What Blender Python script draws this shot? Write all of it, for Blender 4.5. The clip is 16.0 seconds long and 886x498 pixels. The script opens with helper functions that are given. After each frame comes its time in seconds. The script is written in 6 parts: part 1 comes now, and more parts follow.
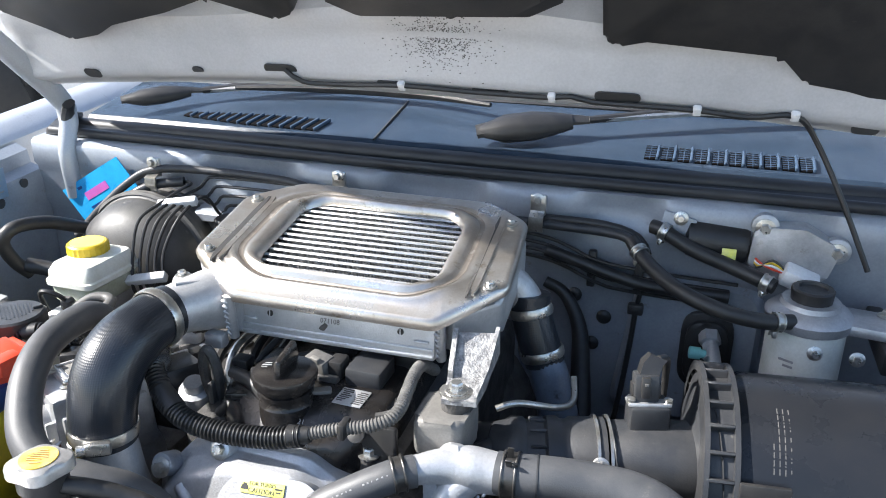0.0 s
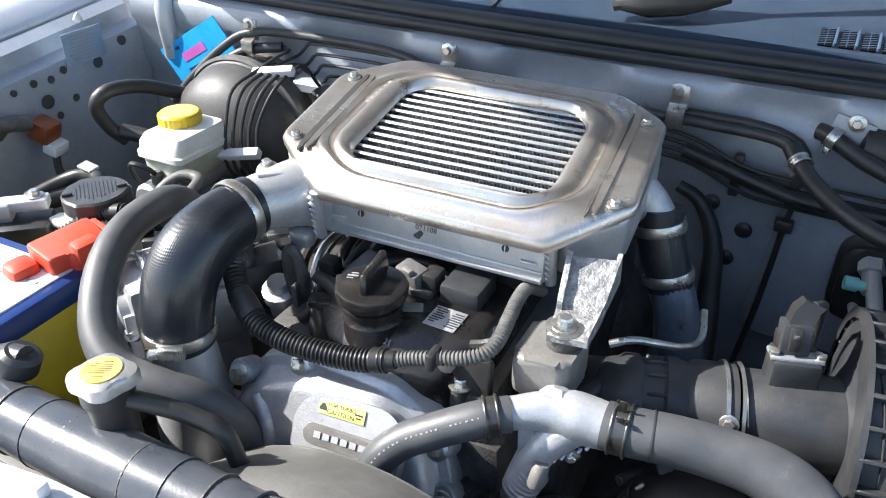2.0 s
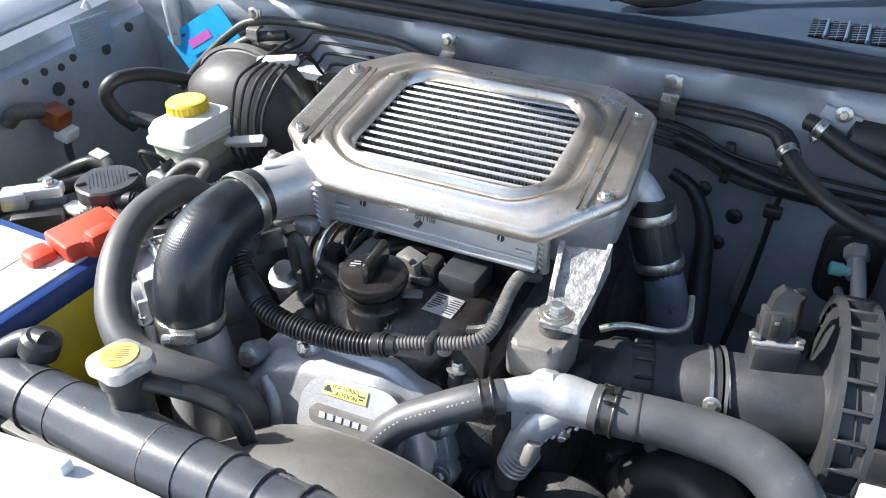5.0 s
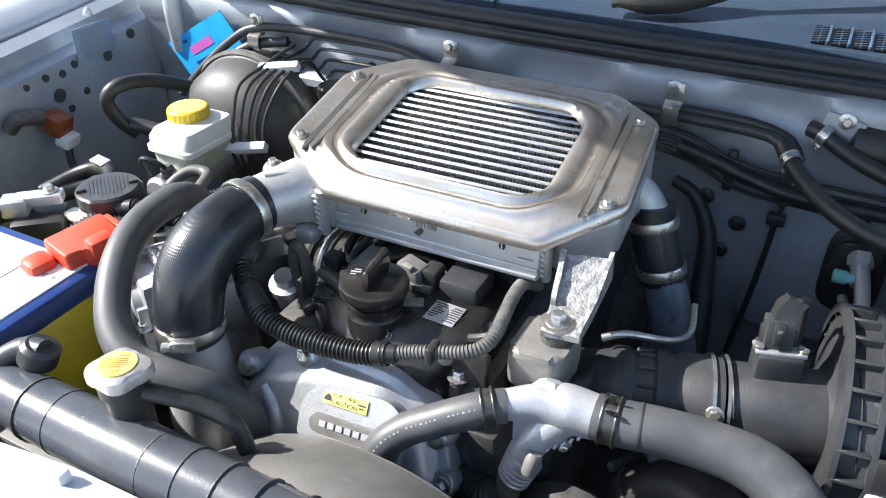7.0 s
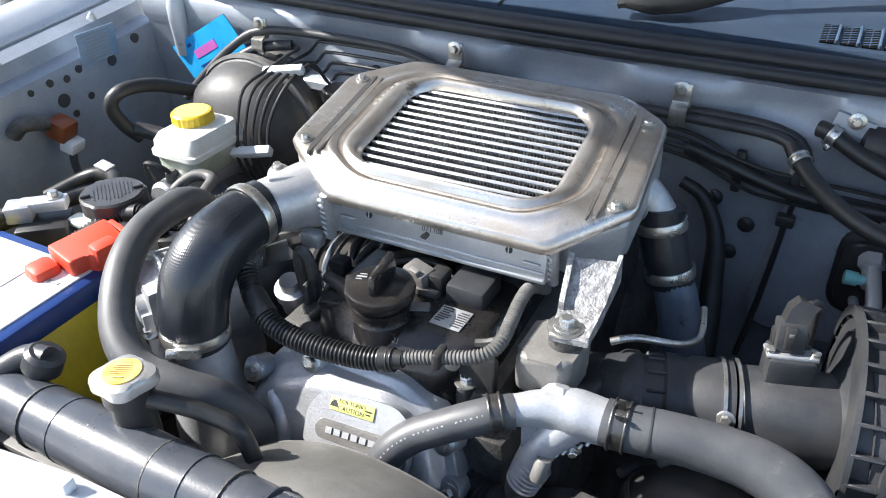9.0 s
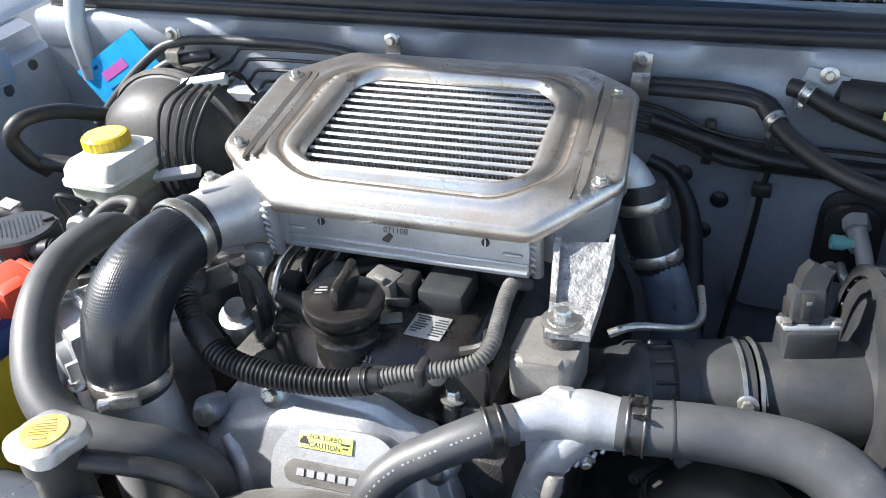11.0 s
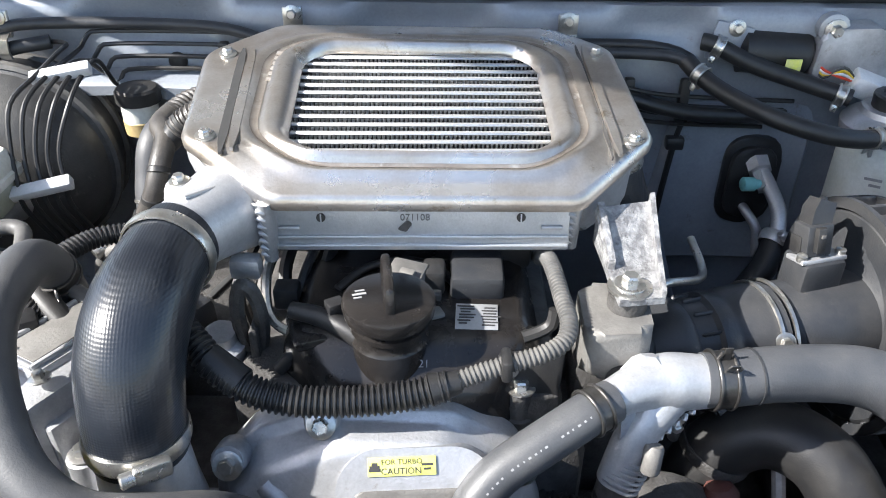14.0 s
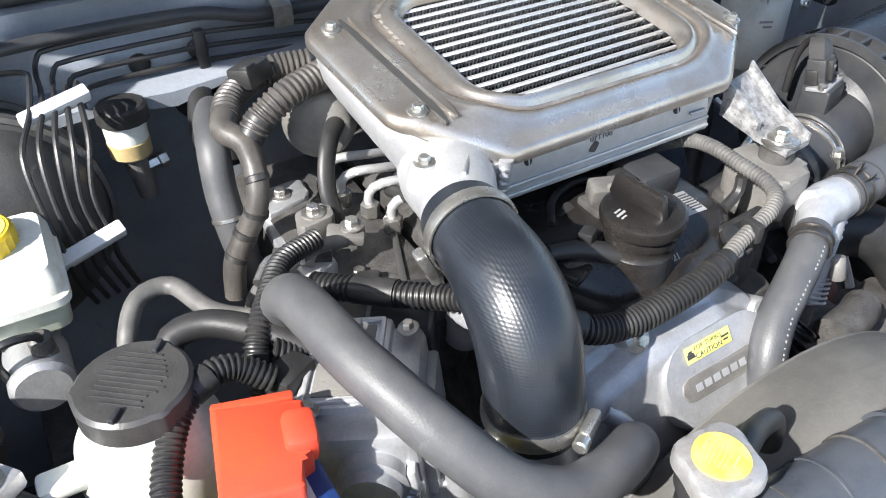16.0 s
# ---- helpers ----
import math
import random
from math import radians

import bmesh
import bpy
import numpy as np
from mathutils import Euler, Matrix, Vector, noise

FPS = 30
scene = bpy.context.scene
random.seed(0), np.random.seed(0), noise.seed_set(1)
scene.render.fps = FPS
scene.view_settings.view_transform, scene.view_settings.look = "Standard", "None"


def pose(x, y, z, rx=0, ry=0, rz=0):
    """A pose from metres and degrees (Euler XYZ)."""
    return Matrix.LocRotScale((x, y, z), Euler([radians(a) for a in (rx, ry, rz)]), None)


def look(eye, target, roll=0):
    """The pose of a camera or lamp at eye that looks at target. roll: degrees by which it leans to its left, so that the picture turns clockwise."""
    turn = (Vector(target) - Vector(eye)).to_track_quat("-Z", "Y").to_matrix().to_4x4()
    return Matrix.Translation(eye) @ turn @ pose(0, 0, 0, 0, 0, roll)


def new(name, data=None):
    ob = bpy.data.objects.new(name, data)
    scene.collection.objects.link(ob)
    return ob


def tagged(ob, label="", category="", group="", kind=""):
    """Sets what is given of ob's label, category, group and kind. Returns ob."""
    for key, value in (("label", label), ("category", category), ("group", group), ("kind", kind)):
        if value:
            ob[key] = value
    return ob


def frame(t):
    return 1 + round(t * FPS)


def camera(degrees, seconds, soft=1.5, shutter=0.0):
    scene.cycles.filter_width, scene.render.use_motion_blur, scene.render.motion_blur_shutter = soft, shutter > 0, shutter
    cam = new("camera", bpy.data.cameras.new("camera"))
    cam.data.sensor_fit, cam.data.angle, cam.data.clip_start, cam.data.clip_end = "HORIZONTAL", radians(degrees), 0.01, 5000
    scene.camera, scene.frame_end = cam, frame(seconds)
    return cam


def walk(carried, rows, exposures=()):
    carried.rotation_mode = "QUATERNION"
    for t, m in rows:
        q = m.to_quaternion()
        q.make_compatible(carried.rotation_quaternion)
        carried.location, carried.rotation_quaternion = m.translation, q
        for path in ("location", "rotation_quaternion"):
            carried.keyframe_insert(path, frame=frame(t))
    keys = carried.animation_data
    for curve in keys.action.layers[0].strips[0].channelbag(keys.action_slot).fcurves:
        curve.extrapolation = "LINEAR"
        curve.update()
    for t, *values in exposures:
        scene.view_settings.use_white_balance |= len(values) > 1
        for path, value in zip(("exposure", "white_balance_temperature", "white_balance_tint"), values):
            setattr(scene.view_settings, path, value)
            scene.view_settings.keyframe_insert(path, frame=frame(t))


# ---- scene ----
cam = camera(58.0, 16.0, soft=1.0)
PATH = [
    (0, (0.36, -0.715, 1.369), (-0.221, 1.051, 0.632), 0.3),
    (0.3, (0.355, -0.645, 1.371), (-0.393, 1.024, 0.56), 0.1),
    (0.5, (0.337, -0.635, 1.35), (-0.48, 1.001, 0.538), -0.2),
    (1, (0.302, -0.617, 1.347), (-0.503, 0.954, 0.406), 2.4),
    (1.5, (0.314, -0.586, 1.362), (-0.459, 0.945, 0.332), -0.9),
    (2, (0.316, -0.592, 1.362), (-0.461, 0.918, 0.306), -0.1),
    (2.5, (0.321, -0.591, 1.371), (-0.433, 0.912, 0.289), 0.1),
    (3, (0.333, -0.606, 1.39), (-0.462, 0.869, 0.298), -1.4),
    (3.5, (0.331, -0.609, 1.391), (-0.437, 0.869, 0.285), -0.5),
    (4, (0.332, -0.61, 1.392), (-0.435, 0.862, 0.276), -0.2),
    (6.5, (0.33, -0.604, 1.393), (-0.45, 0.873, 0.293), -0.5),
    (7, (0.33, -0.603, 1.393), (-0.45, 0.874, 0.292), -0.4),
    (7.5, (0.329, -0.602, 1.393), (-0.448, 0.88, 0.298), -0.6),
    (8, (0.327, -0.602, 1.394), (-0.462, 0.879, 0.306), -0.8),
    (8.5, (0.327, -0.598, 1.392), (-0.463, 0.882, 0.302), -1.0),
    (9, (0.326, -0.597, 1.391), (-0.467, 0.875, 0.294), -1.0),
    (9.5, (0.325, -0.594, 1.39), (-0.469, 0.874, 0.287), -1.1),
    (9.7, (0.323, -0.595, 1.388), (-0.463, 0.879, 0.288), -0.9),
    (11.8, (0.191, -0.532, 1.282), (-0.355, 1.079, 0.23), -4.8),
    (12, (0.165, -0.541, 1.278), (-0.316, 1.074, 0.201), -3.4),
    (12.5, (0.104, -0.576, 1.292), (-0.224, 1.073, 0.209), -3.7),
    (13, (0.08, -0.582, 1.312), (-0.178, 1.076, 0.223), -5.9),
    (13.5, (0.054, -0.571, 1.302), (-0.071, 1.093, 0.199), -2.6),
    (14, (0.025, -0.546, 1.292), (0.018, 1.131, 0.202), 0.7),
    (14.5, (-0.027, -0.501, 1.281), (0.117, 1.139, 0.146), -0.4),
    (15, (-0.09, -0.473, 1.289), (0.149, 1.115, 0.097), -0.3),
    (15.5, (-0.201, -0.461, 1.313), (0.223, 1.114, 0.157), -0.0),
    (15.8, (-0.33, -0.472, 1.29), (0.274, 1.048, 0.14), -1.3),
    (16, (-0.395, -0.451, 1.305), (0.38, 0.928, 0.081), -0.9),
]
walk(cam, [(t, look(eye, target, roll)) for t, eye, target, roll in PATH], [(0, 1.42), (3, 1.40), (6.5, 1.38), (12, 1.38), (15, 1.52), (16, 1.30)])

# ==== world and light ====
world = bpy.data.worlds.new("sky")
scene.world = world
world.use_nodes = True
wn = world.node_tree
sky = wn.nodes.new("ShaderNodeTexSky")
sky.sky_type = "NISHITA"
sky.sun_disc = False
SUN = Vector((-0.74, -0.25, 0.63)).normalized()
sky.sun_elevation = math.asin(SUN.z)
sky.sun_rotation = math.atan2(SUN.x, SUN.y)
sky.air_density, sky.dust_density = 1.0, 1.2
wn.links.new(sky.outputs[0], wn.nodes["Background"].inputs[0])
wn.nodes["Background"].inputs[1].default_value = 0.120
lamp = bpy.data.lights.new("sun", "SUN")
lamp.energy, lamp.angle, lamp.color = 5.0, radians(0.6), (1.0, 0.97, 0.93)
sun = new("sun", lamp)
sun.matrix_world = look(SUN * 20, (0, 0, 0))


# ==== materials ====
def mat(name, a, b=None, rough=0.5, metal=0.0, scale=18.0, fine=260.0, bump=0.15, mixed=0.5, spots=None, coat=0.0, rough_var=0.12, bands=None):
    """Two colours mixed by broad noise, fine grain, optional dirt spots and optional relief bands (scale, strength, axis)."""
    m = bpy.data.materials.new(name)
    m.use_nodes = True
    nt = m.node_tree
    n, link = nt.nodes, nt.links.new
    bs = n["Principled BSDF"]
    b = b or tuple(c * 0.72 for c in a)
    co = n.new("ShaderNodeTexCoord")
    big = n.new("ShaderNodeTexNoise")
    big.inputs["Scale"].default_value, big.inputs["Detail"].default_value = scale, 6.0
    big.inputs["Roughness"].default_value = 0.62
    small = n.new("ShaderNodeTexNoise")
    small.inputs["Scale"].default_value, small.inputs["Detail"].default_value = fine, 3.0
    link(co.outputs["Object"], big.inputs["Vector"])
    link(co.outputs["Object"], small.inputs["Vector"])
    ramp = n.new("ShaderNodeMapRange")
    ramp.inputs["From Min"].default_value, ramp.inputs["From Max"].default_value = 0.62 - 0.45 * mixed, 0.88 - 0.45 * mixed
    link(big.outputs["Fac"], ramp.inputs["Value"])
    mix = n.new("ShaderNodeMix")
    mix.data_type = "RGBA"
    mix.inputs["A"].default_value, mix.inputs["B"].default_value = (*a, 1), (*b, 1)
    link(ramp.outputs[0], mix.inputs["Factor"])
    colour = mix.outputs["Result"]
    if spots:
        sp = n.new("ShaderNodeTexNoise")
        sp.inputs["Scale"].default_value, sp.inputs["Detail"].default_value = spots[1], 8.0
        sp.inputs["Roughness"].default_value = 0.72
        link(co.outputs["Object"], sp.inputs["Vector"])
        sr = n.new("ShaderNodeMapRange")
        sr.inputs["From Min"].default_value, sr.inputs["From Max"].default_value = spots[2], spots[2] + 0.12
        link(sp.outputs["Fac"], sr.inputs["Value"])
        m2 = n.new("ShaderNodeMix")
        m2.data_type = "RGBA"
        m2.inputs["B"].default_value = (*spots[0], 1)
        link(sr.outputs[0], m2.inputs["Factor"])
        link(colour, m2.inputs["A"])
        colour = m2.outputs["Result"]
    grain = n.new("ShaderNodeMix")
    grain.data_type, grain.blend_type = "RGBA", "MULTIPLY"
    grain.inputs["Factor"].default_value = 0.35
    link(colour, grain.inputs["A"])
    link(small.outputs["Fac"], grain.inputs["B"])
    gm = n.new("ShaderNodeMapRange")
    gm.inputs["To Min"].default_value, gm.inputs["To Max"].default_value = 0.55, 1.25
    link(small.outputs["Fac"], gm.inputs["Value"])
    link(gm.outputs[0], grain.inputs["B"])
    link(grain.outputs["Result"], bs.inputs["Base Color"])
    rr = n.new("ShaderNodeMapRange")
    rr.inputs["To Min"].default_value, rr.inputs["To Max"].default_value = max(0.03, rough - rough_var), min(1.0, rough + rough_var)
    link(big.outputs["Fac"], rr.inputs["Value"])
    link(rr.outputs[0], bs.inputs["Roughness"])
    bs.inputs["Metallic"].default_value = metal
    bs.inputs["Coat Weight"].default_value = coat
    bs.inputs["Coat Roughness"].default_value = 0.12
    bp = n.new("ShaderNodeBump")
    bp.inputs["Strength"].default_value, bp.inputs["Distance"].default_value = bump, 0.002
    link(small.outputs["Fac"], bp.inputs["Height"])
    last = bp
    if bands:
        for axis in bands[2]:
            wv = n.new("ShaderNodeTexWave")
            wv.bands_direction = axis
            wv.inputs["Scale"].default_value, wv.inputs["Distortion"].default_value = bands[0], 0.6
            link(co.outputs["Object"], wv.inputs["Vector"])
            b2 = n.new("ShaderNodeBump")
            b2.inputs["Strength"].default_value, b2.inputs["Distance"].default_value = bands[1], 0.001
            link(wv.outputs["Fac"], b2.inputs["Height"])
            link(last.outputs[0], b2.inputs["Normal"])
            last = b2
    link(last.outputs[0], bs.inputs["Normal"])
    return m


def plain(name, c, rough=0.5, metal=0.0):
    return mat(name, c, tuple(x * 0.85 for x in c), rough, metal, bump=0.04)


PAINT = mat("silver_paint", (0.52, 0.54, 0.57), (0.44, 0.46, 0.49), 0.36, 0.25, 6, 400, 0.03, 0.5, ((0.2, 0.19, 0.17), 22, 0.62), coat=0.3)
# Shaded copy of PAINT: darker, bluer base holds the bay's shade, spots are dust.
PAINT_IN = mat("shaded_dusty_silver_paint", (0.345, 0.375, 0.42), (0.25, 0.275, 0.31), 0.42, 0.25, 7, 300, 0.05, 0.5, ((0.2, 0.185, 0.16), 30, 0.62))
HOODPAINT = mat("hood_underside_paint", (0.50, 0.505, 0.515), (0.40, 0.405, 0.415), 0.42, 0.1, 5, 300, 0.04, 0.4, ((0.4, 0.37, 0.32), 60, 0.70))
CAST = mat("cast_aluminium", (0.50, 0.505, 0.52), (0.36, 0.365, 0.375), 0.44, 0.6, 28, 420, 0.16, 0.5, ((0.28, 0.26, 0.23), 45, 0.62))
CASTDARK = mat("grimy_casting", (0.115, 0.111, 0.107), (0.055, 0.052, 0.050), 0.55, 0.35, 40, 420, 0.4, 0.5, ((0.07, 0.065, 0.06), 60, 0.56))
STEEL = mat("stamped_steel", (0.62, 0.60, 0.575), (0.45, 0.40, 0.35), 0.30, 0.88, 13, 500, 0.06, 0.6, ((0.30, 0.24, 0.17), 30, 0.585))
TINT = mat("heat_stain", (0.36, 0.32, 0.28), (0.24, 0.21, 0.185), 0.4, 0.7, 40, 500, 0.1, 0.5, ((0.5, 0.47, 0.43), 55, 0.55))
FIN = mat("core_aluminium", (0.74, 0.74, 0.74), (0.62, 0.62, 0.62), 0.4, 0.7, 60, 600, 0.1)
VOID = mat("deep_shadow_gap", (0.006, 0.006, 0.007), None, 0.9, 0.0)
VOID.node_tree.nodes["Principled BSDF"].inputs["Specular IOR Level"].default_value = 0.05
BRACKET = mat("oxidised_casting", (0.20, 0.20, 0.205), (0.46, 0.46, 0.46), 0.5, 0.45, 110, 420, 0.5, 0.5, ((0.11, 0.105, 0.10), 160, 0.57))
# Near-black base holds the shade between the core's tubes and fins.
DARKGAP = mat("core_shade", (0.02, 0.021, 0.024), None, 0.7, 0.2)
ALU = mat("bar_aluminium", (0.62, 0.63, 0.65), (0.5, 0.51, 0.52), 0.42, 0.6, 20, 500, 0.12, 0.5, ((0.33, 0.32, 0.3), 70, 0.63))
ZINC = mat("zinc_steel", (0.62, 0.61, 0.58), (0.42, 0.4, 0.36), 0.3, 0.9, 60, 600, 0.08, 0.45, ((0.25, 0.18, 0.1), 90, 0.66))
ELBOW = mat("black_rubber", (0.014, 0.017, 0.023), (0.022, 0.026, 0.033), 0.32, 0.0, 30, 700, 0.05, 0.4, coat=0.25, rough_var=0.06, bands=(150, 0.09, "XZ"))
GREYRUB = mat("grey_rubber", (0.058, 0.061, 0.067), (0.085, 0.086, 0.089), 0.46, 0.0, 25, 700, 0.12, 0.5, ((0.14, 0.135, 0.125), 50, 0.62))
DUSTRUB = mat("dust_grey_rubber", (0.062, 0.064, 0.069), (0.092, 0.092, 0.092), 0.5, 0.0, 22, 700, 0.12, 0.5, ((0.15, 0.145, 0.135), 50, 0.62))
DUSTCAST = mat("dusty_casting", (0.20, 0.193, 0.18), (0.14, 0.134, 0.125), 0.6, 0.2, 30, 420, 0.2, 0.5, ((0.13, 0.12, 0.11), 45, 0.6))
GLOSSBLK = mat("gloss_black_plastic", (0.013, 0.012, 0.012), (0.024, 0.021, 0.019), 0.25, 0.0, 22, 500, 0.08, 0.5, ((0.075, 0.066, 0.055), 45, 0.64))
CAPGREY = mat("dusty_cap", (0.055, 0.054, 0.053), (0.035, 0.034, 0.033), 0.36, 0.0, 40, 500, 0.12)
SHROUD = mat("dust_coated_shroud", (0.115, 0.112, 0.105), (0.075, 0.073, 0.068), 0.6, 0.0, 14, 400, 0.1, 0.5, ((0.1, 0.095, 0.085), 30, 0.62))
CAPMETAL = mat("worn_cap_metal", (0.46, 0.45, 0.44), (0.36, 0.35, 0.34), 0.38, 0.6, 60, 500, 0.15, 0.5, ((0.3, 0.28, 0.24), 120, 0.66))
RUB = mat("dusty_black_rubber", (0.018, 0.018, 0.019), (0.03, 0.029, 0.028), 0.45, 0.0, 40, 700, 0.08, 0.5, ((0.075, 0.07, 0.06), 60, 0.66))
PLAST = mat("black_plastic", (0.02, 0.02, 0.021), (0.032, 0.031, 0.03), 0.42, 0.0, 30, 600, 0.12, 0.5, ((0.085, 0.08, 0.07), 50, 0.64))
DUSTPLAST = mat("dusty_plastic", (0.028, 0.030, 0.034), (0.046, 0.046, 0.047), 0.42, 0.0, 25, 500, 0.12, 0.5, ((0.13, 0.12, 0.105), 55, 0.63))
AIRBOX = mat("satin_housing", (0.013, 0.015, 0.019), (0.018, 0.019, 0.022), 0.28, 0.0, 12, 500, 0.04, 0.5)
AIRBOX.node_tree.nodes["Principled BSDF"].inputs["Specular IOR Level"].default_value = 0.3
TANK = mat("tank_plastic", (0.050, 0.057, 0.070), (0.075, 0.081, 0.092), 0.30, 0.0, 20, 500, 0.06, 0.5, ((0.16, 0.155, 0.145), 40, 0.64))
# Paler copy of CAST; on end tanks and neck it carries sunlit brightness.
BRIGHT = mat("bright_casting", (0.55, 0.555, 0.57), (0.40, 0.405, 0.42), 0.42, 0.5, 24, 420, 0.14, 0.45, ((0.36, 0.34, 0.31), 50, 0.64))
DRUM = mat("dusty_drum_paint", (0.045, 0.045, 0.046), (0.085, 0.083, 0.080), 0.48, 0.0, 16, 500, 0.2, 0.5, ((0.16, 0.155, 0.145), 40, 0.60))
PIPEBLUE = mat("painted_pipe", (0.16, 0.20, 0.26), (0.11, 0.14, 0.19), 0.36, 0.3, 30, 500, 0.1, 0.5, ((0.06, 0.06, 0.065), 50, 0.6))
CLAMPDARK = mat("spring_steel", (0.13, 0.125, 0.12), (0.075, 0.07, 0.065), 0.36, 0.8, 50, 500, 0.1)
LOOM = mat("loom_plastic", (0.018, 0.018, 0.019), (0.035, 0.034, 0.032), 0.38, 0.0, 50, 600, 0.05, 0.4, ((0.1, 0.09, 0.08), 90, 0.66))
TAPELOOM = mat("taped_loom", (0.05, 0.046, 0.043), (0.09, 0.082, 0.073), 0.42, 0.0, 45, 500, 0.15, 0.5, ((0.025, 0.024, 0.023), 70, 0.58))
GREYLOOM = mat("grey_loom", (0.085, 0.083, 0.080), (0.14, 0.134, 0.125), 0.55, 0.0, 50, 600, 0.08)
SEAL = mat("rubber_seal", (0.018, 0.019, 0.021), (0.03, 0.031, 0.034), 0.5, 0.0, 20, 500, 0.08)
# Blue in the base stands in for sky reflected on dark grey plastic.
COWL = mat("sky_tinted_cowl_plastic", (0.050, 0.080, 0.125), (0.068, 0.098, 0.145), 0.2, 0.0, 10, 700, 0.06, 0.5, ((0.12, 0.12, 0.12), 60, 0.68))
MILK = mat("milky_plastic", (0.74, 0.75, 0.70), (0.62, 0.62, 0.54), 0.38, 0.0, 22, 300, 0.03)
FLUID = mat("fluid_tint", (0.46, 0.5, 0.42), (0.36, 0.38, 0.29), 0.35, 0.0, 40, 300, 0.03)
YELLOW = plain("yellow_plastic", (0.72, 0.5, 0.03), 0.4)
PALEYELLOW = plain("pale_yellow_print", (0.8, 0.68, 0.16), 0.5)
FADED = mat("faded_yellow_print", (0.78, 0.50, 0.07), (0.68, 0.50, 0.16), 0.5, 0.0, 90, 500, 0.05, 0.55)
LEMON = mat("lemon_print", (0.80, 0.80, 0.16), (0.72, 0.72, 0.26), 0.45, 0.0, 120, 500, 0.05, 0.5)
RED = mat("red_plastic", (0.72, 0.075, 0.03), (0.6, 0.06, 0.03), 0.4, 0.0, 20, 300, 0.04, 0.5)
BLUE = plain("blue_plastic", (0.015, 0.05, 0.20), 0.35)
CYAN = mat("blue_sheet", (0.02, 0.32, 0.68), (0.03, 0.4, 0.75), 0.3, 0.0, 20, 300, 0.03)
PINK = plain("pink_print", (0.5, 0.12, 0.42), 0.4)
BATTYEL = mat("battery_yellow", (0.62, 0.5, 0.03), (0.52, 0.41, 0.03), 0.42, 0.0, 15, 300, 0.05)
WHITE = mat("white_label", (0.74, 0.75, 0.76), (0.66, 0.67, 0.68), 0.42, 0.0, 15, 300, 0.03)
STAMP = mat("worn_stamp", (0.50, 0.46, 0.42), (0.40, 0.36, 0.32), 0.5, 0.5, 300, 600, 0.1)
GREYPRINT2 = plain("ink_print", (0.13, 0.13, 0.135), 0.5)
PRINT = plain("dark_print", (0.05, 0.05, 0.05), 0.5)
GREYPRINT = plain("grey_print", (0.33, 0.33, 0.33), 0.5)
TEAL = plain("teal_cap", (0.25, 0.62, 0.60), 0.4)
AMBERFLUID = plain("amber_fluid", (0.5, 0.38, 0.19), 0.35)
AMBER = plain("amber_plastic", (0.24, 0.06, 0.016), 0.35)
RUST = mat("red_brown_rubber", (0.13, 0.045, 0.036), (0.08, 0.032, 0.027), 0.6, 0.0, 40, 400, 0.2)
GLASS = mat("dark_windscreen", (0.012, 0.02, 0.03), (0.014, 0.022, 0.032), 0.06, 0.0, 5, 100, 0.0, rough_var=0.02, coat=0.5)
TYRE = mat("tyre_rubber", (0.018, 0.018, 0.018), (0.03, 0.029, 0.028), 0.7, 0.0, 20, 300, 0.2)
EARTH = mat("pale_ground", (0.52, 0.48, 0.43), (0.43, 0.4, 0.36), 0.9, 0.0, 1.5, 60, 0.6, 0.5)
WHITEPAINT = mat("white_paint", (0.78, 0.78, 0.77), (0.72, 0.72, 0.71), 0.3, 0.0, 3, 200, 0.02, coat=0.3)


# ==== builders ====
def thing(name, label, category, group="", kind=""):
    return tagged(new(name), label, category, group, kind)


def finish(bm, m, angle=38):
    me = bpy.data.meshes.new("mesh")
    bmesh.ops.recalc_face_normals(bm, faces=bm.faces)
    bm.to_mesh(me)
    bm.free()
    me.shade_smooth()
    me.set_sharp_from_angle(angle=radians(angle))
    me.materials.append(m)
    return me


def part(name, bm, m, parent=None, label="", angle=38):
    """Links a bmesh as one mesh object under a thing or part."""
    ob = new(name, finish(bm, m, angle))
    if parent:
        ob.parent = parent
    if label:
        ob["label"] = label
    return ob


def solo(name, bm, m, label, category, group="", kind="", angle=38):
    return tagged(part(name, bm, m, None, "", angle), label, category, group, kind)


def box(size, at=Matrix(), bevel=0.003, bm=None, taper=1.0, seg=2):
    """A bevelled box whose top may taper; at: its pose or place."""
    at = at if isinstance(at, Matrix) else Matrix.Translation(at)
    own = bmesh.new()
    bmesh.ops.create_cube(own, size=1.0)
    for v in own.verts:
        k = taper if v.co.z > 0 else 1.0
        v.co = Vector((v.co.x * size[0] * k, v.co.y * size[1] * k, v.co.z * size[2]))
    if bevel:
        bmesh.ops.bevel(own, geom=own.edges[:], offset=min(bevel, 0.45 * min(size)), segments=seg, profile=0.5, affect="EDGES")
    bmesh.ops.transform(own, matrix=at, verts=own.verts)
    return joined(own, bm)


def joined(own, bm):
    if bm is None:
        return own
    me = bpy.data.meshes.new("t")
    own.to_mesh(me)
    own.free()
    bm.from_mesh(me)
    bpy.data.meshes.remove(me)
    return bm


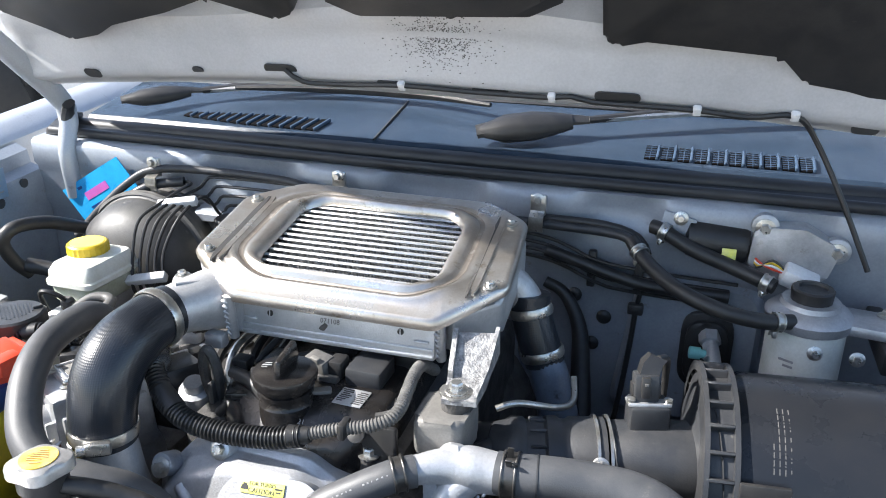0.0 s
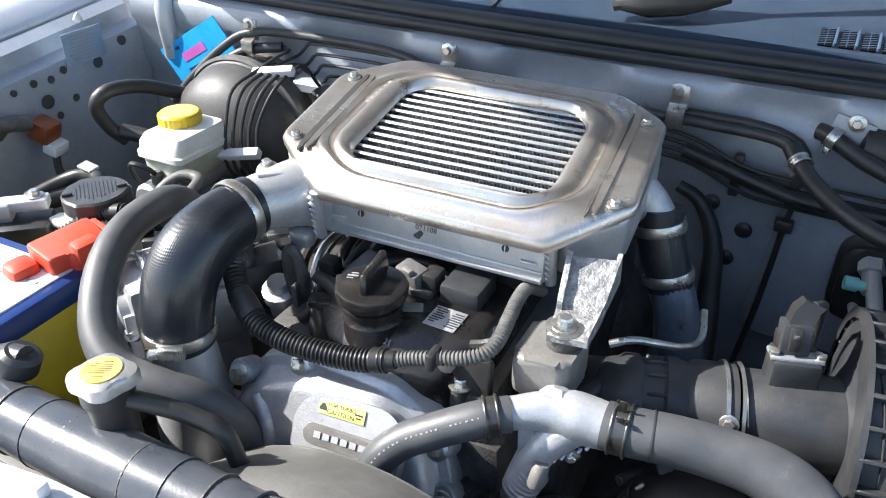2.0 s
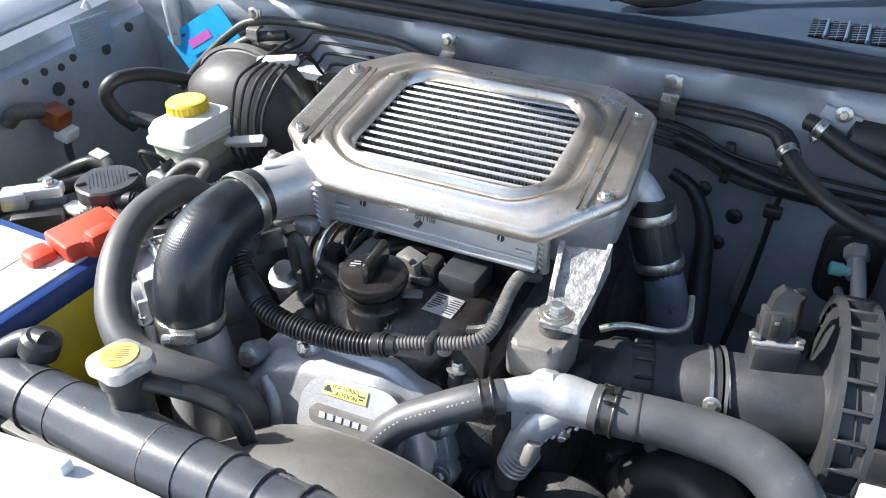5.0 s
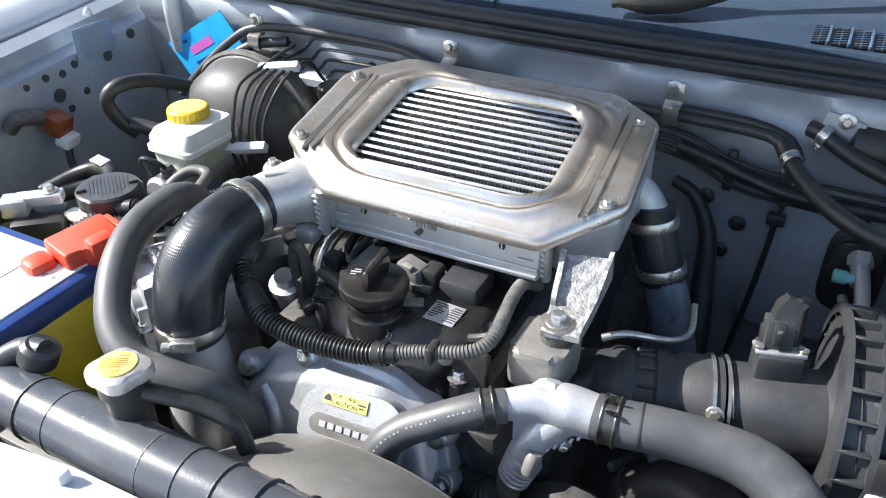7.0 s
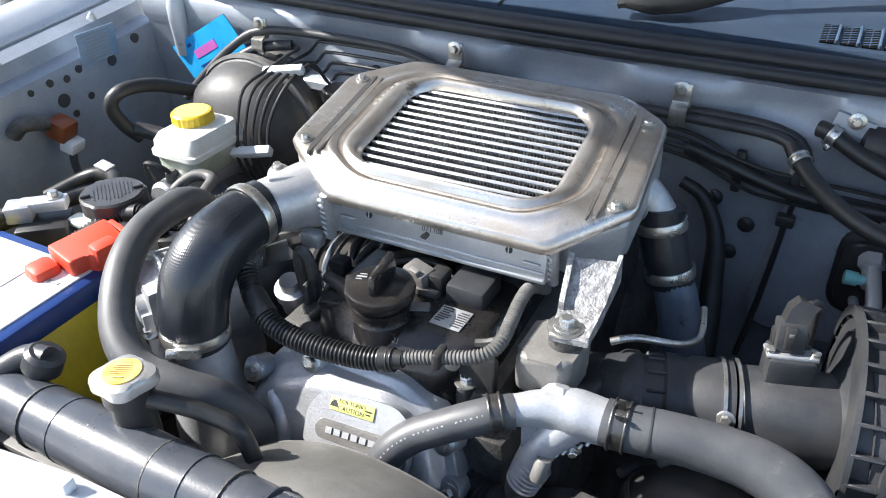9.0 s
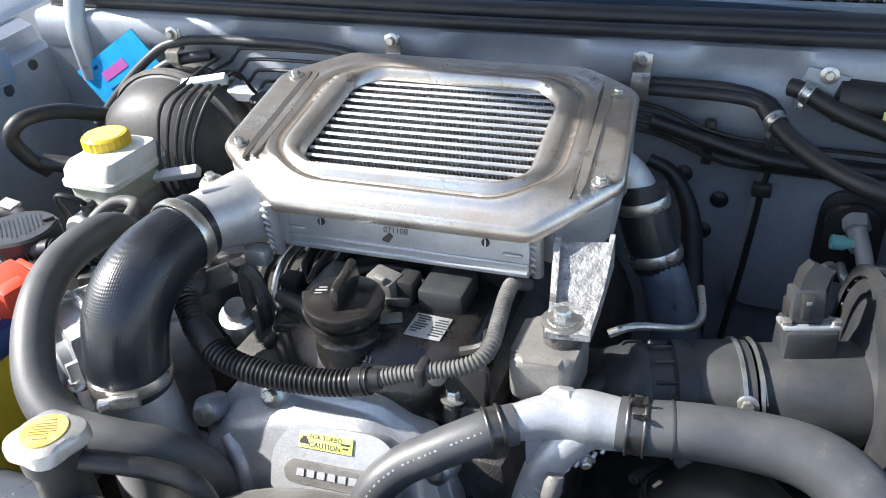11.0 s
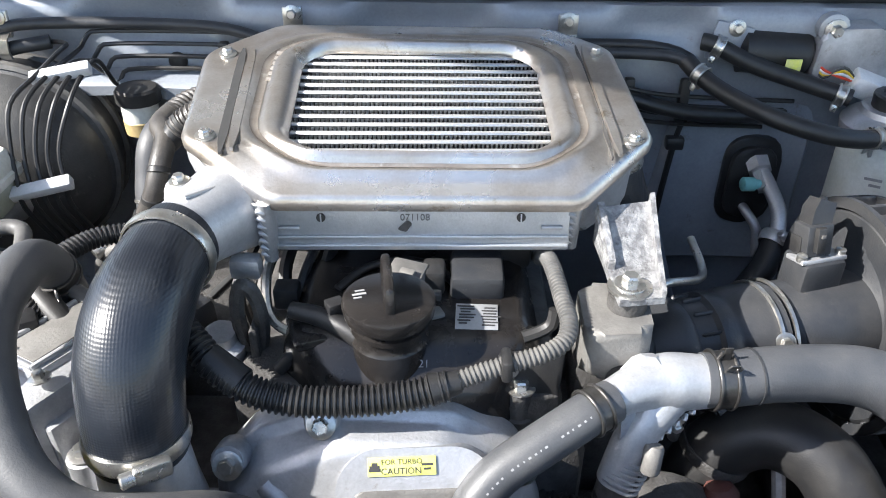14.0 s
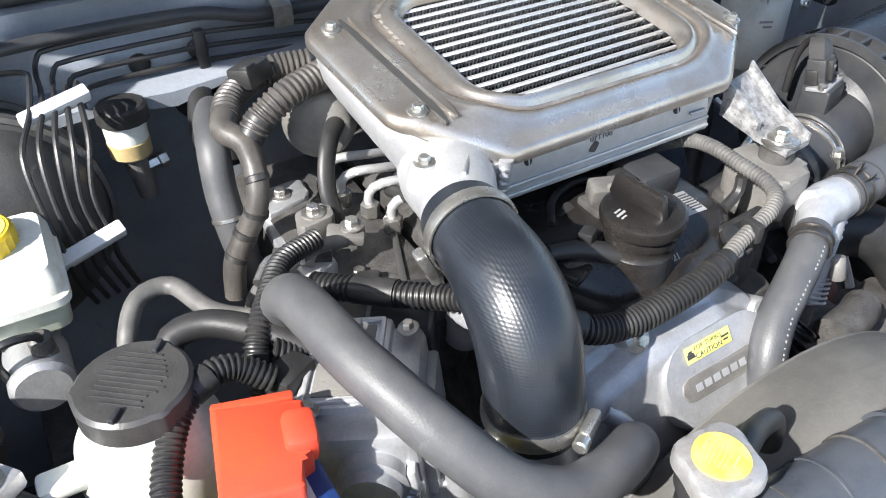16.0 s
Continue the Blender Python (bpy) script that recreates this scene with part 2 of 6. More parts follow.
def loft(rings, caps=(True, True), bm=None, closed=False):
    own = bmesh.new()
    vs = [[own.verts.new(p) for p in r] for r in rings]
    n = len(vs[0])
    pairs = list(zip(vs, vs[1:])) + ([(vs[-1], vs[0])] if closed else [])
    for a, b in pairs:
        for i in range(n):
            own.faces.new((a[i], a[(i + 1) % n], b[(i + 1) % n], b[i]))
    if not closed:
        if caps[0]:
            own.faces.new(vs[0][::-1])
        if caps[1]:
            own.faces.new(vs[-1])
    return joined(own, bm)


def frame_of(d):
    d = Vector(d).normalized()
    u = d.orthogonal().normalized() if abs(d.z) > 0.999 else Vector((0, 0, 1)).cross(d).normalized()
    return u, d.cross(u), d


def turned(p, d, profile, sides=28, bm=None, caps=(True, True), wobble=None):
    """A lathe body from p along d; profile: (distance, radius)."""
    u, v, d = frame_of(d)
    p = Vector(p)
    rings = []
    for h, r in profile:
        rings.append([p + d * h + (u * math.cos(a) + v * math.sin(a)) * (r * (wobble(a, h) if wobble else 1.0)) for a in (2 * math.pi * i / sides for i in range(sides))])
    return loft(rings, caps, bm)


def spline(pts, step=0.006):
    """Catmull-Rom points through pts at about even steps."""
    pts = [Vector(p) for p in pts]
    ext = [pts[0] * 2 - pts[1], *pts, pts[-1] * 2 - pts[-2]]
    out = []
    for i in range(1, len(ext) - 2):
        a, b, c, d = ext[i - 1 : i + 3]
        k = max(2, int((c - b).length / step))
        for j in range(k):
            t = j / k
            out.append(0.5 * ((2 * b) + (c - a) * t + (2 * a - 5 * b + 4 * c - d) * t * t + (3 * b - a - 3 * c + d) * t**3))
    out.append(pts[-1])
    return out


def tube(pts, r, sides=16, step=0.006, ribs=None, bm=None, flat=1.0):
    """A swept tube. r: radius or radii along the points; ribs: (pitch, depth) of corrugation."""
    if ribs:
        step = ribs[0] / 4
    c = spline(pts, step)
    run = [0.0]
    for a, b in zip(c, c[1:]):
        run.append(run[-1] + (b - a).length)
    rs = list(r) if isinstance(r, (list, tuple)) else [r, r]
    t = (c[1] - c[0]).normalized()
    u = t.orthogonal().normalized()
    rings = []
    for i, p in enumerate(c):
        t = (c[min(i + 1, len(c) - 1)] - c[max(i - 1, 0)]).normalized()
        u = (u - t * u.dot(t)).normalized()
        v = t.cross(u)
        s = run[i] / run[-1] * (len(rs) - 1)
        k = min(int(s), len(rs) - 2)
        rad = rs[k] + (rs[k + 1] - rs[k]) * (s - k)
        if ribs:
            rad -= ribs[1] * (1.0 if i % 4 in (2, 3) else 0.0)
        rings.append([p + u * (rad * math.cos(a)) + v * (rad * flat * math.sin(a)) for a in (2 * math.pi * j / sides for j in range(sides))])
    return loft(rings, (True, True), bm)


def prism(outline, h0, h1, at=Matrix(), bevel=0.002, bm=None, seg=2):
    """A polygon outline in x, y pulled from h0 to h1, its edges rounded."""
    own = bmesh.new()
    lo = [own.verts.new((x, y, h0)) for x, y in outline]
    hi = [own.verts.new((x, y, h1)) for x, y in outline]
    n = len(lo)
    own.faces.new(lo[::-1])
    own.faces.new(hi)
    for i in range(n):
        own.faces.new((lo[i], lo[(i + 1) % n], hi[(i + 1) % n], hi[i]))
    if bevel:
        es = [e for e in own.edges if abs(e.verts[0].co.z - e.verts[1].co.z) < 1e-6]
        bmesh.ops.bevel(own, geom=es, offset=bevel, segments=seg, profile=0.5, affect="EDGES")
    bmesh.ops.transform(own, matrix=at if isinstance(at, Matrix) else Matrix.Translation(at), verts=own.verts)
    return joined(own, bm)


def rounded(corners, radii, per=6):
    """Polygon corners rounded by arcs; the same count of points each time."""
    out = []
    n = len(corners)
    for i, (p, r) in enumerate(zip(corners, radii)):
        p, a, b = Vector(p), Vector(corners[i - 1]), Vector(corners[(i + 1) % n])
        da, db = (a - p).normalized(), (b - p).normalized()
        half = math.acos(max(-1, min(1, da.dot(db)))) / 2
        cut = min(r / math.tan(half), 0.49 * (a - p).length, 0.49 * (b - p).length)
        for k in range(per):
            t = k / (per - 1)
            out.append(tuple((p + da * cut) * (1 - t) ** 2 + p * 2 * t * (1 - t) + (p + db * cut) * t * t))
    return out


def bolt(parent, p, d=(0, 0, 1), r=0.0055, m=None, name="bolt", washer=True):
    """A hexagon-headed bolt with its washer, standing on p along d."""
    bm = turned(p, d, [(0, r * 1.75), (0.0012, r * 1.75), (0.0018, r * 1.5)], 18) if washer else bmesh.new()
    u, v, dd = frame_of(d)
    q = Vector(p) + dd * 0.0012
    rings = [[q + dd * h + (u * math.cos(a) + v * math.sin(a)) * k for a in (math.pi / 3 * i + 0.3 for i in range(6))] for h, k in ((0, r), (r * 0.9, r), (r * 1.15, r * 0.82))]
    loft(rings, (True, True), bm)
    return part(name, bm, m or ZINC, parent, "", 30)


def clamp(parent, p, d, r, width=0.011, screw=0.6, m=None, name="hose_clamp", label="bright steel worm-drive clamp"):
    """A band clamp round a hose with its screw housing at the angle screw."""
    u, v, dd = frame_of(d)
    p = Vector(p)
    bm = turned(p - dd * width / 2, d, [(0, r), (0, r + 0.0014), (width * 0.25, r + 0.0022), (width * 0.75, r + 0.0022), (width, r + 0.0014), (width, r)], 36, None, (False, False))
    side = u * math.cos(screw) + v * math.sin(screw)
    along = dd.cross(side)
    base = p + side * (r + 0.006)
    m3 = Matrix((along, dd, side)).transposed().to_4x4()
    m3.translation = base
    box((0.024, width * 1.1, 0.008), m3, 0.0025, bm)
    turned(base + along * 0.011, along, [(0, 0.0052), (0.008, 0.0052), (0.009, 0.004)], 10, bm)
    return part(name, bm, m or ZINC, parent, label)


def spring_clamp(parent, p, d, r, width=0.012, turn=1.2, m=None):
    """A constant-tension clamp: two dark wire hoops on a thin band, with raised ears."""
    u, v, dd = frame_of(d)
    p = Vector(p)
    bm = turned(p - dd * width / 2, d, [(0, r), (0, r + 0.0008), (width, r + 0.0008), (width, r)], 32, None, (False, False))
    for s in (-0.42, 0.42):
        turned(p + dd * (width * s - 0.0012), d, [(0, r), (0, r + 0.0018), (0.0008, r + 0.0024), (0.0016, r + 0.0024), (0.0024, r + 0.0018), (0.0024, r)], 32, bm, (False, False))
    for da, s in ((-0.22, -0.42), (0.22, 0.42)):
        side = u * math.cos(turn + da) + v * math.sin(turn + da)
        foot = p + dd * (width * s) + side * r
        tube([foot, foot + side * 0.004 + dd * 0.001, foot + side * 0.0085 - dd * (width * s * 0.4)], 0.0014, 8, bm=bm)
        box((0.0016, width * 0.8, 0.006), plane_pose(p + side * (r + 0.0065), dd.cross(side), side.cross(dd.cross(side))) @ pose(0, 0, 0, 0, 90, 0), 0.0005, bm)
    return part("spring_clamp", bm, m or CLAMPDARK, parent, "dark steel spring clamp")


def bars(parent, m4, rows, mtl, name="print_bar"):
    """Rows of plain bars: (x, y, length, height) on the plane m4."""
    bm = bmesh.new()
    for x, y, w, h in rows:
        box((w, h, 0.0006), m4 @ Matrix.Translation((x, y, 0.0004)), 0, bm)
    return part(name, bm, mtl, parent)


def words(parent, text, size, m4, mtl, name="lettering"):
    cu = bpy.data.curves.new("text", "FONT")
    cu.body, cu.size, cu.extrude, cu.align_x, cu.align_y = text, size, 0.0003, "CENTER", "CENTER"
    cu.resolution_u = 3
    ob = bpy.data.objects.new("text", cu)
    scene.collection.objects.link(ob)
    dep = bpy.context.evaluated_depsgraph_get()
    me = bpy.data.meshes.new_from_object(ob.evaluated_get(dep))
    bpy.data.objects.remove(ob)
    me.transform(m4)
    me.materials.clear()
    me.materials.append(mtl)
    o = new(name, me)
    o.parent = parent
    return o


def plane_pose(p, normal, right):
    """A pose at p whose z is the normal and whose x runs to the right."""
    n = Vector(normal).normalized()
    x = (Vector(right) - n * Vector(right).dot(n)).normalized()
    m = Matrix((x, n.cross(x), n)).transposed().to_4x4()
    m.translation = p
    return m


# ==== the setting: ground, car body round the bay ====
def ground_height(x, y):
    return 0.222 * min(1.0, max(0.0, (-x - 1.3) / 1.0))


gx = [-400, -60, -12, -6, -3, -2.3, -1.8, -1.3, -0.6, 0, 0.6, 1.3, 3, 8, 60, 400]
gy = [-400, -60, -8, -3, -1, 0, 1, 2, 3, 5, 10, 60, 400]
bm = bmesh.new()
gv = [[bm.verts.new((x, y, ground_height(x, y))) for y in gy] for x in gx]
for a, b in zip(gv, gv[1:]):
    for k in range(len(gy) - 1):
        bm.faces.new((a[k], b[k], b[k + 1], a[k + 1]))
solo("ground", bm, EARTH, "pale sunlit dusty ground under the vehicles", "ground", kind="structure")

car = thing("bay_body", "grey-silver painted pickup engine bay with inner wings and bulkhead", "car body", kind="structure")

# bulkhead: stepped sheet, with a ledge and a lower bulge
XL, XR = -0.74, 0.80
prof = [(0.372, 0.30), (0.372, 0.72), (0.362, 0.80), (0.362, 0.905), (0.352, 0.925), (0.352, 0.985), (0.345, 0.995), (0.345, 1.012), (0.345, 1.028), (0.352, 1.036), (0.40, 1.038), (0.44, 1.038), (0.44, 0.30)]
def recess(x):
    """How far the upper lip is pressed back at x: long dents between the pipe clips."""
    return max((lambda k: k * k * (3 - 2 * k))(max(0.0, min(1.0, (h - abs(x - c)) / 0.05))) for c, h in ((-0.31, 0.10), (0.0, 0.095), (0.27, 0.075), (0.50, 0.06)))


stations = [XL + (XR - XL) * k / 110 for k in range(111)]
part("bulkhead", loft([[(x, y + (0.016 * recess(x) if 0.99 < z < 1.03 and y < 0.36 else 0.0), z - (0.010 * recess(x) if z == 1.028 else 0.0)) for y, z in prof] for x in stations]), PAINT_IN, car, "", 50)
# raised pressing behind the refrigerant fitting
out = rounded([(0.27, 0.70), (0.47, 0.70), (0.47, 0.925), (0.30, 0.925)], [0.03, 0.03, 0.04, 0.03])
prs = [[(x if i < 2 else 0.37 + (x - 0.37) * 0.92, y, z if i < 2 else 0.81 + (z - 0.81) * 0.92) for x, z in out] for i, y in enumerate((0.372, 0.356, 0.345))]
part("raised_pressing", loft(prs), PAINT_IN, car)
bm = bmesh.new()
for p in ((0.21, 0.36, 0.875), (0.255, 0.36, 0.845), (0.24, 0.36, 0.80), (-0.02, 0.36, 0.9), (-0.29, 0.35, 0.965), (-0.23, 0.35, 0.968)):
    turned(Vector(p) + Vector((0, 0.004, 0)), (0, -1, 0), [(0, 0.011), (0.004, 0.011), (0.007, 0.008), (0.008, 0.003)], 16, bm)
part("rubber_plug", bm, RUB, car)

# inner wings
for side, xw in (("left", -0.735), ("right", 0.80)):
    s = -1 if side == "left" else 1
    pr = [(xw, 0.30), (xw, 0.93), (xw + 0.004 * s, 0.945), (xw + 0.028 * s, 0.952), (xw + 0.032 * s, 0.975), (xw + 0.055 * s, 0.985), (xw + 0.06 * s, 0.30)]
    rings = [[(x, y, z + (0.085 * (y + 0.05) if z > 0.9 else 0)) for x, z in pr] for y in (-0.66, -0.3, 0.0, 0.2, 0.36)]
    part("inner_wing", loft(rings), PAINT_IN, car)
    pr = [(xw + 0.06 * s, 0.988), (xw + 0.085 * s, 1.012), (xw + 0.12 * s, 1.02), (xw + 0.17 * s, 1.0), (xw + 0.19 * s, 0.90), (xw + 0.195 * s, 0.55), (xw + 0.065 * s, 0.55)]
    rings = [[(x, y, z + (0.085 * (y + 0.05) if z > 0.8 else 0)) for x, z in pr] for y in (-0.66, -0.3, 0.0, 0.3, 0.7, 1.1)]
    part("wing", loft(rings), PAINT, car)
bm = bmesh.new()
for y, z, r in ((0.15, 0.915, 0.011), (0.135, 0.948, 0.006), (0.165, 0.945, 0.006), (0.19, 0.952, 0.006), (0.255, 0.945, 0.009), (0.2, 0.905, 0.006), (0.165, 0.888, 0.006), (0.10, 0.945, 0.005), (0.31, 0.965, 0.008)):
    turned((-0.7375, y, z), (1, 0, 0), [(0, r), (0.0035, r), (0.0036, r * 0.5)], 16, bm)
part("hole", bm, PRINT, car)
bm = bmesh.new()
for y in (-0.1, 0.08, 0.26):
    turned((-0.765, y, 0.985 + 0.085 * y), (0.3, 0, 1), [(0, 0.008), (0.006, 0.006), (0.012, 0.002)], 10, bm)
part("trim_stud", bm, ZINC, car)
m4 = plane_pose((-0.7335, 0.235, 0.978), (1, 0, 0), (0, -1, 0))
part("stamped_label", box((0.075, 0.05, 0.0012), m4, 0.0004), mat("faded_label", (0.20, 0.30, 0.42), (0.30, 0.37, 0.46), 0.5), car, "faded blue-grey stamped data label")
bars(car, m4 @ Matrix.Translation((0, 0, 0.0006)), [(random.uniform(-0.006, 0.006), -0.019 + 0.0055 * k, random.uniform(0.035, 0.06), 0.0022) for k in range(8)], GREYPRINT)

# seal strip, cowl and windscreen
bm = tube([(-0.70, 0.405, 1.05), (-0.4, 0.40, 1.052), (0, 0.392, 1.053), (0.4, 0.40, 1.052), (0.76, 0.41, 1.05)], 0.013, 12, 0.03)
tube([(-0.72, 0.375, 1.045), (-0.4, 0.368, 1.046), (0, 0.36, 1.046), (0.4, 0.368, 1.046), (0.78, 0.375, 1.045)], 0.008, 10, 0.03, bm=bm)
loft([[(x, 0.37, 1.030), (x, 0.41, 1.030), (x, 0.425, 1.058), (x, 0.405, 1.060), (x, 0.375, 1.047)] for x in (-0.73, 0, 0.79)], bm=bm)
part("weather_strip", bm, SEAL, car, "black rubber bonnet seal strip")

cowl = thing("cowl_panel", "dark grey plastic scuttle panel with louvred air intakes", "car trim")


def cowl_z(x, y):
    return 1.062 + (y - 0.41) * 0.20 - 0.03 * (x / 0.75) ** 2 * 0.4


xs = [-0.72 + 1.5 * k / 40 for k in range(41)]
ys = [0.415, 0.425, 0.46, 0.50, 0.54, 0.58, 0.60]
bm = bmesh.new()
top = [[bm.verts.new((x, y + 0.05 * (x / 0.75) ** 2, cowl_z(x, y) - (0.012 if j == 0 else 0))) for j, y in enumerate(ys)] for x in xs]
for a, b in zip(top, top[1:]):
    for k in range(len(ys) - 1):
        bm.faces.new((a[k], b[k], b[k + 1], a[k + 1]))
bmesh.ops.solidify(bm, geom=bm.faces[:], thickness=0.004)
part("panel", bm, COWL, cowl)
for x0, n, dx in ((-0.505, 13, 0.0215), (0.292, 10, 0.0235)):
    for k in range(n):
        x = x0 + dx * k
        y = 0.455 + 0.05 * (x / 0.75) ** 2
        size = 0.044 if x > 0 or k > 5 else 0.018 + 0.0045 * k
        at = Matrix.Translation((x, y, cowl_z(x, 0.455) + 0.0015)) @ pose(0, 0, 0, 11, 0, 0 if x > 0 else -14)
        # Solid near-black inlay; the opening's shade is in its colour.
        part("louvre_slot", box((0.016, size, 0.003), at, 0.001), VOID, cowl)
        if x > 0:
            grid = bmesh.new()
            for j in range(7):
                box((0.016, 0.0011, 0.0022), at @ pose(0, -0.018 + 0.006 * j, 0.0012, 0, 0, 18), 0, grid)
            box((0.0011, size, 0.0022), at @ Matrix.Translation((0, 0, 0.0012)), 0, grid)
            part("louvre_grid", grid, COWL, cowl)
        ob = part("louvre_bar", box((0.004, size, 0.006), at @ Matrix.Translation((0.0105, 0, 0.002)), 0.0015), COWL, cowl)
part("centre_joint", box((0.003, 0.16, 0.004), Matrix.Translation((-0.13, 0.50, cowl_z(-0.13, 0.50) + 0.001)) @ pose(0, 0, 0, 11.3), 0.001), PRINT, cowl)

screen = thing("windscreen", "dark tinted windscreen glass reflecting the sky", "windscreen", kind="structure")
bm = bmesh.new()
loft([[(-0.70, 0.655, 1.095), (0.74, 0.655, 1.095), (0.74, 0.66, 1.090), (-0.70, 0.66, 1.090)], [(-0.60, 1.25, 1.55), (0.64, 1.25, 1.55), (0.64, 1.256, 1.546), (-0.60, 1.256, 1.546)]], bm=bm)
part("pane", bm, GLASS, screen)
part("glass_seal", tube([(-0.72, 0.70, 1.10), (-0.4, 0.645, 1.098), (0, 0.628, 1.098), (0.4, 0.645, 1.098), (0.76, 0.70, 1.10)], 0.010, 8, 0.04), SEAL, screen)
roof = thing("cab_body", "grey-silver painted pickup cab with roof and pillars", "car body", kind="structure")
bm = loft([[(-0.62, 1.24, 1.54), (0.66, 1.24, 1.54), (0.70, 1.9, 1.58), (-0.66, 1.9, 1.58)], [(-0.60, 1.26, 1.58), (0.64, 1.26, 1.58), (0.66, 1.9, 1.63), (-0.62, 1.9, 1.63)]])
part("roof", bm, PAINT, roof)
for s, x0, x1 in ((-1, -0.74, -0.62), (1, 0.78, 0.66)):
    part("pillar", tube([(x0, 0.68, 1.08), (x1, 1.25, 1.55)], 0.035, 8, 0.2), PAINT, roof)


# wipers
def wiper(a, b, c, w):
    t = thing("wiper", "black windscreen wiper with grey arm resting on the cowl", "wiper", "windscreen wipers")
    part("arm", tube([a, Vector(a).lerp(Vector(b), 0.5) + Vector((0, 0, 0.008)), b], [0.010 * w, 0.013 * w, 0.006 * w], 8, 0.03, flat=0.5), PLAST, t)
    part("hinge_cover", tube([a, Vector(a).lerp(Vector(b), 0.5), Vector(a).lerp(Vector(b), 0.85)], [0.006 * w, 0.020 * w, 0.019 * w, 0.010 * w], 10, 0.03, flat=0.75), RUB, t)
    part("blade", tube([b, Vector(b).lerp(Vector(c), 0.5) + Vector((0, 0.01, 0.004)), c], [0.006, 0.008, 0.005], 8, 0.04), RUB, t)
    part("arm_rod", tube([b, c], [0.005, 0.003], 6, 0.1), ZINC, t)
    return t


wiper((0.035, 0.432, 1.088), (0.195, 0.49, 1.106), (0.62, 0.645, 1.132), 1.25)
wiper((-0.63, 0.455, 1.088), (-0.51, 0.53, 1.100), (-0.27, 0.60, 1.114), 0.9)
part("wiper_rod", tube([(-0.45, 0.545, 1.106), (-0.28, 0.57, 1.112), (-0.10, 0.56, 1.114), (0.03, 0.53, 1.110)], [0.004, 0.010, 0.010, 0.004], 8, 0.03), RUB, bpy.data.objects["wiper.001"])

# bonnet, standing open over the bay
hood = thing("bonnet", "open grey-silver bonnet seen from its pressed underside", "bonnet", kind="structure")
HB = plane_pose((0.02, 0.352, 1.145), (0, -0.755, -0.656), (1, 0, 0))  # x right, y up the bonnet, z out of its underside


def bow(x):
    """The bonnet's rear edge curves: higher in the middle."""
    return 0.022 - 0.10 * x * x


def hb(x, y, z=0.0):
    return HB @ Vector((x, y + bow(x), z))


def hood_height(x, y):
    z = 0.0
    if y < 0.03:
        z += 0.02 * (1 - y / 0.03)
    band = 0.13 + 0.012 * math.cos(x * 9)
    z += 0.030 * max(0.0, 1 - abs(y - 0.055) / 0.06)
    if y > band:
        z -= 0.02 * min(1.0, (y - band) / 0.03)
    return z


bm = bmesh.new()
nx, ny = 80, 60
hv = [[bm.verts.new(hb(-0.70 + 1.4 * i / nx, 0.026 + 0.994 * (j / ny) ** 1.6, hood_height(-0.70 + 1.4 * i / nx, 0.026 + 0.994 * (j / ny) ** 1.6))) for j in range(ny + 1)] for i in range(nx + 1)]
for a, b in zip(hv, hv[1:]):
    for k in range(ny):
        bm.faces.new((a[k], b[k], b[k + 1], a[k + 1]))
part("inner_panel", bm, HOODPAINT, hood)
bm = loft([[hb(-0.74, 0.036, -0.01), hb(0.74, 0.036, -0.01), hb(0.74, 0.032, -0.045), hb(-0.74, 0.032, -0.045)], [hb(-0.76, 1.06, -0.01), hb(0.76, 1.06, -0.01), hb(0.76, 1.06, -0.045), hb(-0.76, 1.06, -0.045)]])
part("outer_skin", bm, PAINT, hood)
for pts in (
    [(-0.66, 0.18), (-0.60, 0.145), (-0.565, 0.118), (-0.51, 0.126), (-0.471, 0.144), (-0.368, 0.164), (-0.29, 0.188), (-0.20, 0.150), (-0.168, 0.162), (-0.165, 0.6), (-0.62, 0.6)],
    [(0.23, 0.6), (0.219, 0.142), (0.235, 0.130), (0.268, 0.142), (0.413, 0.137), (0.443, 0.098), (0.49, 0.093), (0.56, 0.075), (0.66, 0.06), (0.66, 0.6)],
):
    part("insulation_pad", prism([(x, y + bow(x)) for x, y in rounded(pts, [0.012] * len(pts), 4)], -0.03, 0.014, HB, 0.006), RUB, hood, "dark grey felt insulation pad")
pts = [(-0.115, 0.225), (-0.070, 0.198), (0.12, 0.205), (0.165, 0.235), (0.175, 0.5), (-0.125, 0.5)]
part("scoop_duct", prism(rounded(pts, [0.02] * 6, 5), -0.03, 0.03, HB, 0.01), PLAST, hood, "black plastic scoop duct")
part("duct_rim", prism(rounded([(x * 1.12, y - 0.02 if y < 0.3 else y) for x, y in pts], [0.02] * 6, 5), -0.03, 0.010, HB, 0.006), SEAL, hood)
for x, y, w, h in ((-0.562, 0.060, 0.015, 0.009), (-0.363, 0.063, 0.009, 0.007), (-0.225, 0.066, 0.025, 0.010), (0.074, 0.048, 0.024, 0.005), (0.236, 0.058, 0.028, 0.008), (0.519, 0.045, 0.015, 0.009), (-0.065, 0.054, 0.016, 0.003)):
    ring = rounded([(-w, -h), (w, -h), (w, h), (-w, h)], [h] * 4, 5)
    part("access_hole", prism(ring, 0.0, 0.002, HB @ Matrix.Translation((x, y + bow(x), hood_height(x, y) - 0.0005)), 0.0), PRINT, hood)
